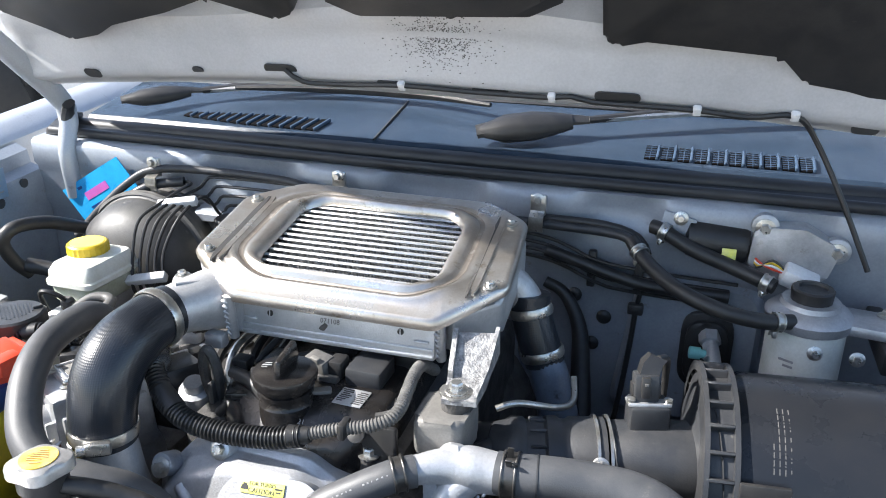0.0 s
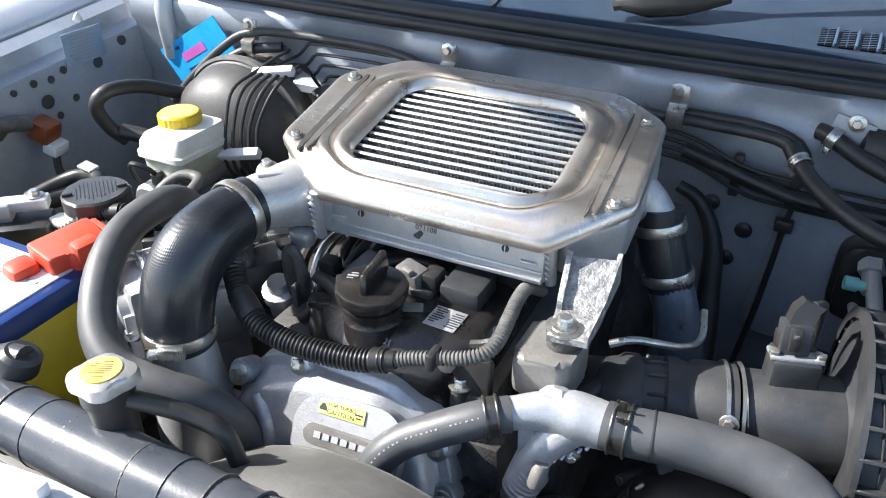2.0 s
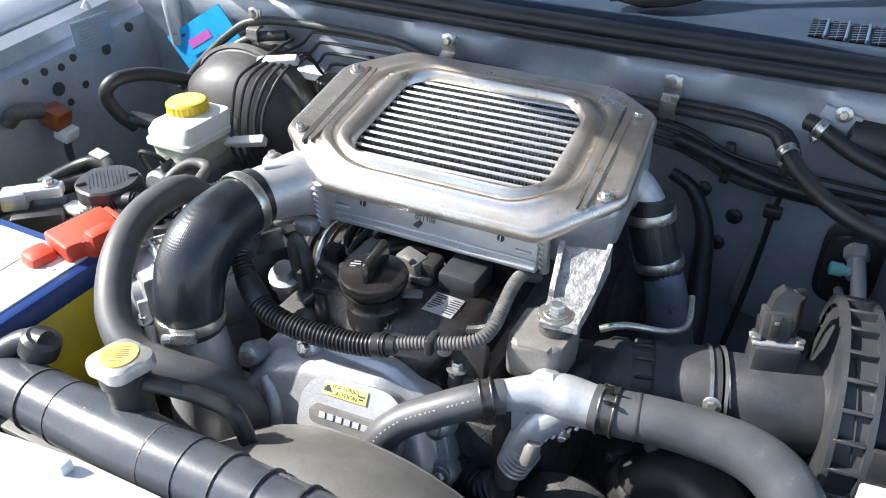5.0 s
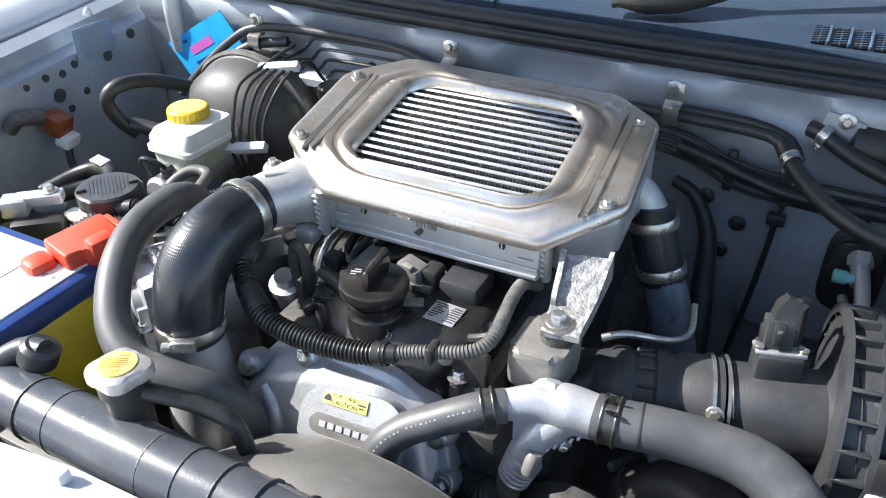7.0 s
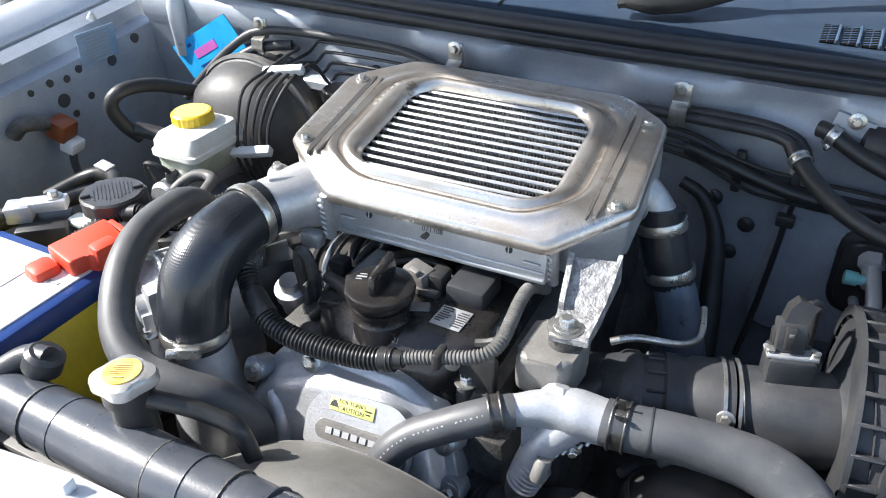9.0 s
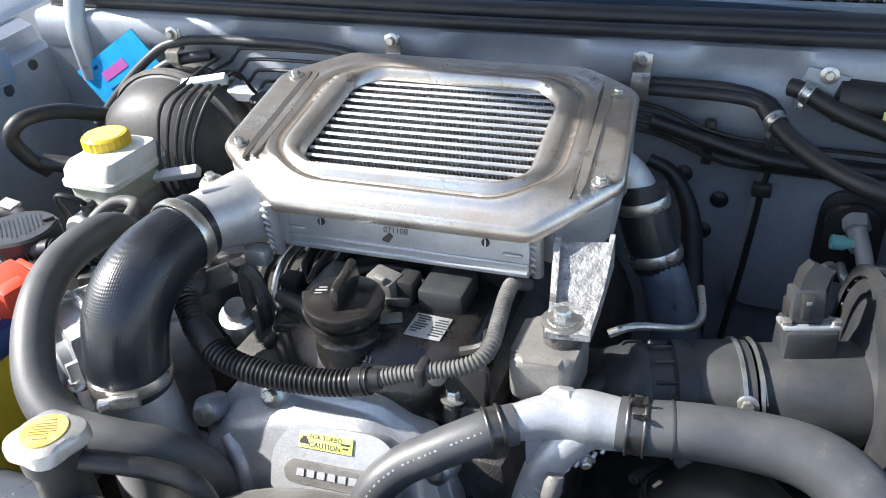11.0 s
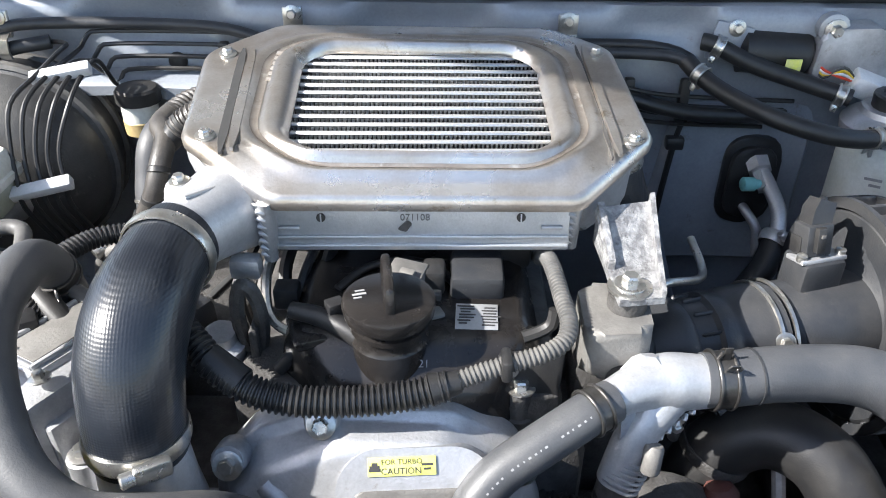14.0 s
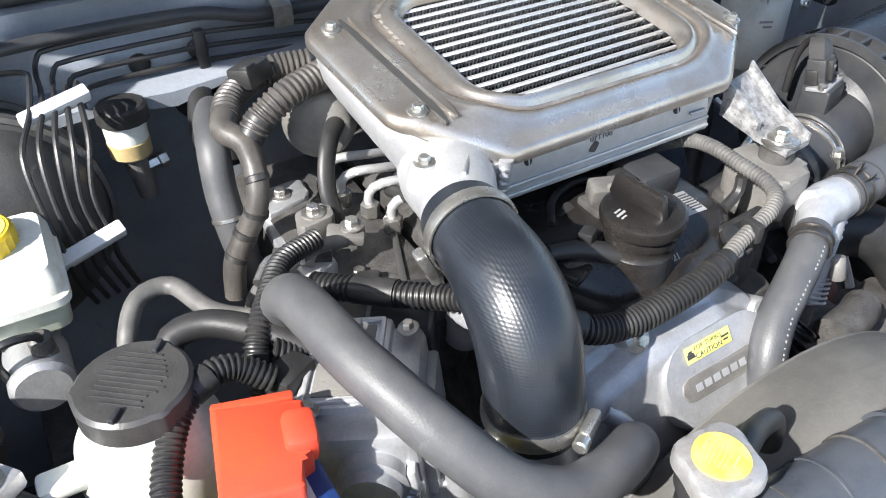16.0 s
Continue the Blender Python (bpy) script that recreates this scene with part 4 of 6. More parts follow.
part("hose", tube([(-0.285, -0.018, 0.90), (-0.286, -0.03, 0.935), (-0.285, -0.055, 0.956), (-0.282, -0.09, 0.962), (-0.277, -0.125, 0.961), (-0.266, -0.16, 0.954), (-0.249, -0.194, 0.938), (-0.224, -0.224, 0.914), (-0.19, -0.237, 0.897), (-0.15, -0.230, 0.886), (-0.12, -0.216, 0.872), (-0.10, -0.200, 0.84), (-0.095, -0.195, 0.80)], 0.0168, 26), DUSTRUB, gh)
spring_clamp(gh, (-0.286, -0.026, 0.925), (0, -0.45, 0.9), 0.017, 0.012, -1.4)

tee = thing("coolant_outlet", "bright cast aluminium coolant outlet with three branches", "pipe fitting")
part("body", tube([(0.128, -0.140, 0.898), (0.146, -0.130, 0.899), (0.160, -0.121, 0.899), (0.178, -0.112, 0.896), (0.200, -0.106, 0.893), (0.232, -0.104, 0.892)], [0.0135, 0.0145, 0.0175, 0.0225, 0.0205, 0.0182], 24), BRIGHT, tee)
part("leg", tube([(0.196, -0.108, 0.892), (0.178, -0.120, 0.878), (0.165, -0.129, 0.858), (0.158, -0.134, 0.838), (0.154, -0.137, 0.822)], [0.017, 0.017, 0.0155, 0.0145, 0.0142], 20), BRIGHT, tee)
part("leg_end", tube([(0.154, -0.137, 0.824), (0.150, -0.140, 0.80)], 0.0125, 16), CASTDARK, tee)
part("gusset", loft([[(0.150, -0.134, 0.905), (0.157, -0.130, 0.905), (0.157, -0.130, 0.885), (0.150, -0.134, 0.885)], [(0.152, -0.138, 0.87), (0.166, -0.130, 0.87), (0.166, -0.126, 0.85), (0.153, -0.134, 0.85)]]), BRIGHT, tee)
part("top_boss", turned((0.172, -0.112, 0.893), (0.05, 0.45, 0.9), [(0, 0.0225), (0.012, 0.0195), (0.021, 0.0125), (0.024, 0.007)], 6), BRIGHT, tee, "", 25)
for k in range(9):
    t = k / 8
    p = Vector((0.212, -0.118, 0.882)).lerp(Vector((0.165, -0.140, 0.852)), t)
    part("casting_nib", box((0.0028, 0.006, 0.006), Matrix.Translation(p) @ pose(0, 0, 0, 40, 30, 0), 0.0008, seg=1), CAST, tee)
part("sensor_lug", turned((0.176, -0.143, 0.866), (-0.12, -0.35, -0.9), [(0, 0.006), (0.002, 0.0072), (0.020, 0.0072), (0.022, 0.006), (0.022, 0.0035), (0.018, 0.0032)], 18), DUSTCAST, tee)
bolt(tee, (0.194, -0.124, 0.868), (0.3, -0.8, -0.2), 0.0045)
for k in range(6):
    q = Vector((0.166, -0.134, 0.845)).lerp(Vector((0.157, -0.141, 0.825)), k / 5)
    part("hose_barb", turned(q, (-0.35, -0.25, -0.9), [(0, 0.0135), (0.0008, 0.0152), (0.002, 0.0152), (0.0028, 0.0135)], 20, None, (False, False)), CAST, tee)

lh = thing("coolant_hose", "grey rubber coolant hose with a white printed line", "hose", "coolant hoses")
lhp = [(0.142, -0.134, 0.899), (0.128, -0.143, 0.898), (0.11, -0.153, 0.892), (0.086, -0.164, 0.881), (0.064, -0.174, 0.869), (0.047, -0.186, 0.852), (0.039, -0.196, 0.825), (0.038, -0.198, 0.77)]
part("hose", tube(lhp, 0.0155, 24), GREYRUB, lh)
bm = bmesh.new()
for k in range(26):
    c = spline(lhp, 0.004)
    i = 6 + k
    if i + 1 < len(c) and k not in (6, 7, 15):
        d = (c[i + 1] - c[i]).normalized()
        nrm = Vector((0.1, -0.75, 0.65))
        nrm = (nrm - d * nrm.dot(d)).normalized()
        box((0.0011 + 0.0005 * (k % 3), 0.0014, 0.0004), plane_pose(c[i] + nrm * 0.0155, nrm, d), 0, bm)
part("print_bar", bm, GREYPRINT, lh)
spring_clamp(lh, (0.129, -0.1425, 0.8985), (-0.8, -0.5, -0.1), 0.0157, 0.012, -1.9)
RHP = [(0.214, -0.105, 0.894), (0.231, -0.104, 0.894), (0.265, -0.098, 0.894), (0.301, -0.092, 0.891), (0.337, -0.090, 0.887), (0.364, -0.094, 0.879), (0.384, -0.105, 0.866), (0.399, -0.122, 0.838), (0.408, -0.142, 0.79), (0.411, -0.155, 0.74)]
rh = thing("coolant_hose", "thick grey rubber coolant hose bending down beside the air pipe", "hose", "coolant hoses")
part("hose", tube(RHP, [0.0205, 0.0207, 0.0212, 0.022, 0.0235, 0.025, 0.0262, 0.027, 0.027, 0.027], 32), GREYRUB, rh)
spring_clamp(rh, (0.227, -0.1042, 0.894), (1, 0.08, 0), 0.0207, 0.015, 1.9)
part("seam_ring", turned((0.251, -0.1005, 0.894), (1, 0.17, 0), [(0, 0.021), (0, 0.0217), (0.0015, 0.0217), (0.0015, 0.021)], 30, None, (False, False)), DUSTPLAST, rh)

# ==== wiring loom across the engine ====
loom = thing("wiring_loom", "black corrugated wiring loom draped over the engine front", "wiring")
part("conduit", tube([(-0.172, -0.09, 0.935), (-0.158, -0.112, 0.942), (-0.143, -0.126, 0.936), (-0.127, -0.138, 0.925), (-0.10, -0.147, 0.914), (-0.07, -0.148, 0.908), (-0.035, -0.146, 0.907), (0.0, -0.143, 0.910), (0.028, -0.139, 0.916)], 0.0112, 18, ribs=(0.0042, 0.002)), LOOM, loom)
part("thin_conduit", tube([(0.026, -0.139, 0.916), (0.05, -0.132, 0.922), (0.075, -0.126, 0.927), (0.095, -0.121, 0.931), (0.109, -0.112, 0.935), (0.1135, -0.096, 0.939), (0.111, -0.07, 0.942), (0.108, -0.04, 0.945), (0.106, -0.01, 0.938), (0.106, 0.03, 0.91)], 0.0068, 14, ribs=(0.0034, 0.0012)), GREYLOOM, loom, "dusty grey corrugated conduit")
part("tape", tube([(0.016, -0.141, 0.914), (0.036, -0.137, 0.918)], [0.0118, 0.0078], 14), RUB, loom)
part("tape", tube([(-0.136, -0.132, 0.931), (-0.112, -0.143, 0.919)], 0.0116, 14), RUB, loom)
part("clip", box((0.008, 0.02, 0.018), (0.068, -0.128, 0.926), 0.003), PLAST, loom)


# ==== engine ====
eng = thing("engine", "grimy dark diesel engine filling the bay", "engine")
part("block", box((0.27, 0.46, 0.38), (0.0, 0.10, 0.655), 0.02), CASTDARK, eng)
part("head", box((0.25, 0.40, 0.05), (-0.01, 0.09, 0.855), 0.012), CASTDARK, eng)
part("gearbox_bell", turned((0.0, 0.34, 0.66), (0, -1, 0), [(0, 0.17), (0.08, 0.17), (0.12, 0.14)], 28), CASTDARK, eng)
# valve cover
def cover_z(y):
    """Height of the cover: a plateau that falls away towards the front."""
    k = max(0.0, min(1.0, (-y - 0.086) / 0.042))
    return 0.920 - 0.034 * k ** 1.2


vo = [(0.22, 0.086), (0.10, 0.090), (0.0, 0.092), (-0.06, 0.094), (-0.085, 0.092), (-0.098, 0.080), (-0.108, 0.070), (-0.117, 0.062), (-0.123, 0.050)]
vc = part("valve_cover", loft([[(-w - 0.008, y, 0.850), (-w - 0.004, y, cover_z(y) - 0.020), (-w + 0.004, y, cover_z(y) - 0.006), (-w + 0.014, y, cover_z(y)), (0.0, y, cover_z(y) + 0.001), (w - 0.014, y, cover_z(y)), (w - 0.004, y, cover_z(y) - 0.006), (w + 0.004, y, cover_z(y) - 0.020), (w + 0.008, y, 0.850)] for y, w in vo] ), GLOSSBLK, eng, "dusty black valve cover", 50)
part("side_pocket", box((0.026, 0.040, 0.010), Matrix.Translation((-0.078, -0.078, 0.9135)) @ pose(0, 0, 0, 0, 0, 20), 0.004), GLOSSBLK, vc)
part("coil_arc", tube([(-0.060, -0.035, 0.921), (-0.040, -0.010, 0.924), (-0.010, 0.0, 0.926), (0.018, -0.008, 0.924), (0.034, -0.030, 0.921)], 0.0035, 10), RUB, vc)
part("clamp_shoe", box((0.034, 0.012, 0.008), Matrix.Translation((0.008, -0.070, 0.920)) @ pose(0, 0, 0, 0, 0, 25), 0.002), DUSTCAST, vc)
part("breather_elbow", tube([(-0.090, -0.072, 0.928), (-0.066, -0.078, 0.926), (-0.046, -0.088, 0.922), (-0.034, -0.094, 0.918)], [0.0065, 0.0075, 0.0085, 0.0085], 14), RUB, vc)
part("elbow_clip", box((0.014, 0.012, 0.012), Matrix.Translation((-0.056, -0.076, 0.934)) @ pose(0, 0, 0, 0, 0, 30), 0.002), PLAST, vc)
part("raised_block", box((0.042, 0.046, 0.026), (0.050, -0.022, 0.926), 0.005), DUSTPLAST, vc)
part("cover_box", box((0.06, 0.09, 0.03), (0.068, 0.055, 0.924), 0.008), PLAST, vc)
part("ring_pressing", tube([(-0.03 + 0.055 * math.cos(a) + 0.005, 0.01 + 0.045 * math.sin(a), 0.899) for a in [0.4 * k for k in range(10)]], 0.005, 8), DUSTPLAST, vc)
m4 = plane_pose((0.049, -0.0685, 0.9213), (0, -0.02, 1), (1, -0.03, 0))
lab = part("printed_label", box((0.032, 0.030, 0.0008), m4, 0.0002), ALU, vc, "silver printed label worn at its edges")
bars(lab, m4 @ Matrix.Translation((0, 0, 0.0004)), [(-0.009 + 0.018 * (k % 2) + random.uniform(-0.002, 0.002), 0.0115 - 0.0017 * k, random.uniform(0.006, 0.015), 0.0011) for k in range(14)], PRINT)
words(vc, "87Y21", 0.008, plane_pose((0.004, -0.1085, 0.9085), (0, -0.62, 0.78), (1, 0, 0)), GREYPRINT, "cast_number")

cap = part("oil_filler_cap", turned((-0.0150, -0.090, 0.900), (0, 0, 1), [(-0.02, 0.029), (0.016, 0.028), (0.020, 0.0285), (0.023, 0.0265), (0.030, 0.0265), (0.031, 0.029), (0.035, 0.029), (0.036, 0.0265), (0.041, 0.0265), (0.042, 0.0325), (0.050, 0.034), (0.053, 0.033), (0.0545, 0.030), (0.0546, 0.005)], 40), GLOSSBLK, vc, "round black oil filler cap with a grip bar")
GR = Matrix.Translation((-0.0160, -0.084, 0.963)) @ pose(0, 0, 0, 0, 0, 8)
part("grip", box((0.0085, 0.056, 0.020), GR, 0.003, taper=0.85), GLOSSBLK, cap)
bars(cap, plane_pose((-0.036, -0.088, 0.9546), (0, 0, 1), (1, 0.3, 0)), [(0, 0, 0.010, 0.0022), (0.001, 0.004, 0.007, 0.0015), (-0.002, -0.004, 0.006, 0.0015)], GREYPRINT, "cap_mark")
con = part("plug_connector", box((0.03, 0.02, 0.018), Matrix.Translation((-0.004, -0.034, 0.934)) @ pose(0, 0, 0, 10, 0, -20), 0.003), GREYLOOM, eng, "grey plug connector")
part("latch", box((0.012, 0.006, 0.006), Matrix.Translation((-0.004, -0.044, 0.943)) @ pose(0, 0, 0, 10, 0, -20), 0.001), DUSTCAST, con)
part("plug", box((0.018, 0.024, 0.022), (0.016, -0.030, 0.931), 0.004), PLAST, con)
part("pedestal", box((0.045, 0.03, 0.012), (0.0, -0.034, 0.921), 0.003), CASTDARK, eng)
part("breather_hose", tube([(-0.09, -0.06, 0.905), (-0.06, -0.035, 0.912), (-0.03, -0.02, 0.918)], 0.006, 10), RUB, eng)
part("breather_hose", tube([(-0.10, -0.09, 0.885), (-0.08, -0.085, 0.903), (-0.06, -0.08, 0.907), (-0.045, -0.083, 0.908)], 0.0055, 10), RUB, eng)
part("hose_nozzle", turned((-0.052, -0.084, 0.907), (1, 0, 0), [(0, 0.007), (0.004, 0.009), (0.012, 0.009), (0.014, 0.006)], 14), PLAST, eng)
part("fuel_pipe", tube([(-0.115, 0.02, 0.93), (-0.118, -0.02, 0.925), (-0.112, -0.05, 0.905), (-0.09, -0.06, 0.895), (-0.06, -0.05, 0.893)], 0.004, 8), ZINC, eng)
part("lifting_eye", tube([(-0.125 + 0.020 * math.cos(a) * 0.45, -0.06 - 0.004 * math.sin(a), 0.91 + 0.034 * math.sin(a)) for a in [0.42 * k for k in range(16)]], 0.006, 8), CASTDARK, eng)
part("lifting_bracket", box((0.007, 0.022, 0.09), Matrix.Translation((-0.122, -0.06, 0.86)), 0.002), CASTDARK, eng)
part("cam_sensor", turned((-0.153, -0.05, 0.855), (0.1, -0.3, 1), [(0, 0.016), (0.02, 0.016), (0.022, 0.019), (0.034, 0.019), (0.036, 0.012), (0.046, 0.011)], 16), CAST, eng)
part("sensor_plug", box((0.02, 0.018, 0.02), (-0.10, -0.035, 0.915), 0.003), PLAST, eng)
for k in range(6):
    x, y = -0.14 + 0.017 * k, 0.0 + 0.012 * (k % 3)
    part("injector_line", tube([(x, y + 0.1, 0.905), (x + 0.003, y + 0.03, 0.925 - 0.004 * (k % 2)), (x - 0.004, y - 0.02, 0.905), (x + 0.01, y - 0.045, 0.87)], 0.0042 if k % 2 else 0.006, 8), CASTDARK if k % 2 else RUB, eng)

# side bracket panel on the right of the cover
sb = part("side_panel", prism(rounded([(0.062, 0.80), (0.110, 0.80), (0.112, 0.918), (0.064, 0.912)], [0.004] * 4, 4), 0, 0.006, plane_pose((0, -0.098, 0), (0, -1, 0.0), (1, 0, 0)), 0.001), PLAST, eng)
part("clip_boss", turned((0.071, -0.106, 0.905), (0, -0.7, 0.7), [(0, 0.009), (0.004, 0.009), (0.005, 0.006)], 20), PLAST, sb)
part("wire_guide", tube([(0.083, -0.085, 0.915), (0.095, -0.082, 0.918), (0.104, -0.08, 0.924), (0.106, -0.078, 0.936)], 0.005, 8), PLAST, sb)
part("spacer", turned((0.082, -0.103, 0.850), (0, 0, 1), [(0, 0.012), (0.006, 0.012), (0.007, 0.0095), (0.032, 0.0095)], 18), CASTDARK, eng)
bolt(eng, (0.082, -0.103, 0.882), (0, 0, 1), 0.0065)
part("mount_casting", prism(rounded([(0.126, -0.103), (0.176, -0.098), (0.180, -0.040), (0.127, -0.036)], [0.012] * 4, 5), 0.890, 0.932, bevel=0.008, seg=3), DUSTCAST, eng, "dusty grey cast mount block")
part("mount_leg", box((0.045, 0.045, 0.16), (0.148, -0.055, 0.815), 0.008), CASTDARK, eng)
part("vacuum_stub", tube([(0.148, -0.12, 0.885), (0.152, -0.108, 0.892), (0.158, -0.095, 0.893)], 0.010, 12), RUB, eng)
part("bracket_pad", turned((0.161, -0.066, 0.930), (0, 0, 1), [(0, 0.015), (0.013, 0.015)], 24), CASTDARK, eng)

# timing cover
tc = thing("timing_cover", "cast aluminium front timing cover with yellow caution sticker", "engine cover")
out = rounded([(-0.140, 0.70), (0.09, 0.70), (0.100, 0.80), (0.080, 0.858), (0.030, 0.888), (-0.055, 0.890), (-0.112, 0.868), (-0.142, 0.835)], [0.02, 0.02, 0.03, 0.03, 0.04, 0.05, 0.03, 0.03], 6)
cx0, cz0 = -0.02, 0.78


def tc_ring(k, y, drop=0.0):
    return [(cx0 + (x - cx0) * k, y - 0.25 * max(0.0, 0.87 - (cz0 + (z - cz0) * k - drop)) , cz0 + (z - cz0) * k - drop) for x, z in out]


body = part("cover", loft([tc_ring(1.0, -0.115), tc_ring(1.0, -0.132), tc_ring(0.985, -0.135), tc_ring(0.93, -0.137), tc_ring(0.915, -0.140), tc_ring(0.90, -0.152), tc_ring(0.87, -0.160), tc_ring(0.80, -0.164), tc_ring(0.3, -0.168)]), CAST, tc, "", 60)
SN = plane_pose((-0.003, -0.1675, 0.8675), (0, -0.83, 0.56), (1, 0.10, 0))
inner = rounded([(-0.045, -0.060), (0.06, -0.060), (0.066, -0.005), (0.045, 0.012), (-0.030, 0.012), (-0.048, -0.01)], [0.032] * 6, 9)
part("raised_boss", prism(inner, -0.024, -0.0012, SN, 0.004, seg=4), CAST, tc, "", 60)
stk = part("caution_sticker", box((0.047, 0.013, 0.0008), SN, 0.0003), LEMON, tc, "yellow caution sticker")
words(stk, "CAUTION", 0.0062, SN @ Matrix.Translation((-0.0005, -0.0032, 0.0004)), PRINT)
words(stk, "FOR TURBO", 0.0052, SN @ Matrix.Translation((0, 0.0032, 0.0004)), PRINT)
bars(stk, SN, [(-0.0188, 0.0, 0.007, 0.0022), (-0.0188, 0.002, 0.004, 0.0022), (-0.0188, -0.002, 0.008, 0.0022)], PRINT, "warning_mark")
bars(stk, SN, [(0.0175, 0.001, 0.008, 0.0016)], PRINT, "print_bar")
bars(stk, SN, [(0.0175, -0.002, 0.005, 0.0014)], PRINT, "print_bar")
pad = rounded([(-0.036, -0.0095), (0.045, -0.0095), (0.045, 0.0095), (-0.036, 0.0095)], [0.009] * 4, 5)
LG = SN @ Matrix.Translation((0.001, -0.026, -0.0012))
lg = part("badge_plate", prism(pad, -0.002, 0.0010, LG, 0.001), DUSTCAST, tc, "grey oval badge plate")
bars(lg, LG @ Matrix.Translation((0, 0, 0.0014)), [(-0.0205 + 0.0092 * k, 0, 0.0066, 0.0058) for k in range(6)], ALU, "badge_shape")
for p, r in (((-0.060, -0.148, 0.886), 0.0060), ((-0.126, -0.160, 0.857), 0.0062), ((0.083, -0.150, 0.845), 0.006), ((0.094, -0.165, 0.80), 0.006)):
    part("bolt_boss", turned(Vector(p) + Vector((0, 0.02, -0.008)), (0, -0.85, 0.5), [(0, 0.0135), (0.02, 0.0125), (0.022, 0.011)], 20), CAST, tc)
    bolt(tc, p, (0, -0.85, 0.5), r)
part("rib", tube([(-0.10, -0.165, 0.845), (-0.085, -0.176, 0.83), (-0.078, -0.186, 0.80), (-0.076, -0.195, 0.76)], 0.008, 10), CAST, tc)

# ==== left of the engine: intake side ====
man = thing("intake_manifold", "cast aluminium intake manifold with bolts and fuel pipes", "engine part")
part("runner_casting", box((0.11, 0.30, 0.07), (-0.195, 0.10, 0.845), 0.015), CASTDARK, man)
part("upper_casting", prism(rounded([(-0.245, 0.20), (-0.205, 0.21), (-0.165, 0.05), (-0.175, -0.02), (-0.235, -0.01), (-0.25, 0.08)], [0.012] * 6, 4), 0.84, 0.878, bevel=0.006), CAST, man)
part("flange", prism(rounded([(-0.245, 0.145), (-0.195, 0.16), (-0.19, 0.195), (-0.24, 0.19)], [0.01] * 4, 4), 0.862, 0.885, bevel=0.003), CAST, man)
for p in ((-0.220, 0.172, 0.885), (-0.227, 0.07, 0.892), (-0.203, 0.034, 0.878), (-0.18, 0.10, 0.878), (-0.235, 0.02, 0.878), (-0.215, 0.115, 0.878)):
    part("bolt_boss", turned(Vector(p) - Vector((0, 0, 0.02)), (0, 0, 1), [(0, 0.011), (0.02, 0.010)], 16), CAST, man)
    bolt(man, p, (0, 0, 1), 0.0058)
part("bracket_tab", box((0.05, 0.02, 0.008), Matrix.Translation((-0.24, 0.065, 0.893)) @ pose(0, 0, 0, 0, 0, -25), 0.002), CASTDARK, man)
for k, (x, y) in enumerate(((-0.172, 0.135), (-0.158, 0.105), (-0.176, 0.165), (-0.150, 0.075))):
    part("pipe_nut", turned((x, y, 0.868), (0, 0, 1), [(0, 0.007), (0.012, 0.007), (0.014, 0.009), (0.026, 0.009), (0.028, 0.006)], 6), ZINC, man)
    part("fuel_pipe", tube([(x, y, 0.885), (x, y, 0.905), (x + 0.012, y - 0.004, 0.914), (x + 0.04, y - 0.008, 0.912), (x + 0.08, y, 0.90)], 0.0045, 10), FIN, man)
part("cable_duct", tube([(-0.13, 0.19, 0.945), (-0.158, 0.165, 0.950), (-0.178, 0.142, 0.940), (-0.190, 0.124, 0.915), (-0.190, 0.108, 0.885), (-0.182, 0.095, 0.86)], 0.0085, 12, flat=0.7), RUB, man)
part("rear_boss", turned((-0.155, 0.205, 0.940), (-0.55, -0.8, 0.1), [(0, 0.034), (0.030, 0.034), (0.036, 0.030), (0.040, 0.020)], 28), DUSTCAST, man)
part("split_seam", box((0.006, 0.11, 0.006), Matrix.Translation((-0.158, 0.055, 0.8805)) @ pose(0, 0, 0, 0, 0, -20), 0.001), PRINT, man)
part("sensor_flange", prism(rounded([(-0.232, 0.088), (-0.196, 0.094), (-0.192, 0.120), (-0.226, 0.118)], [0.008] * 4, 4), 0.880, 0.902, bevel=0.003), DUSTCAST, man)
bolt(man, (-0.212, 0.106, 0.902), (0, 0, 1), 0.0062)
part("bright_casting", prism(rounded([(-0.250, 0.030), (-0.215, 0.045), (-0.222, 0.085), (-0.252, 0.080)], [0.008] * 4, 4), 0.850, 0.893, bevel=0.005), BRIGHT, man)
part("bracket_arm", tube([(-0.205, 0.052, 0.905), (-0.235, 0.046, 0.912), (-0.262, 0.042, 0.906), (-0.285, 0.050, 0.885), (-0.295, 0.060, 0.85)], 0.0062, 12), GREYLOOM, man)
part("zip_tie", turned((-0.247, 0.044, 0.9105), (-1, 0, -0.1), [(0, 0.0063), (0, 0.0075), (0.004, 0.0075), (0.004, 0.0063)], 18, None, (False, False)), WHITE, man)
part("arm_plate", box((0.032, 0.020, 0.010), Matrix.Translation((-0.203, 0.056, 0.907)) @ pose(0, 0, 0, 0, 8, -25), 0.003), DUSTCAST, man)
bolt(man, (-0.196, 0.058, 0.912), (0, 0, 1), 0.006)

thr = thing("throttle_body", "bright cast aluminium throttle housing beside the elbow hose", "engine part")
TM = Matrix.Translation((-0.258, -0.098, 0.86)) @ pose(0, 0, 0, 0, -6, -32)
part("housing", box((0.085, 0.105, 0.09), TM, 0.008), CAST, thr)
part("lid", box((0.06, 0.085, 0.012), TM @ Matrix.Translation((-0.010, 0.012, 0.045)), 0.004), BRIGHT, thr)
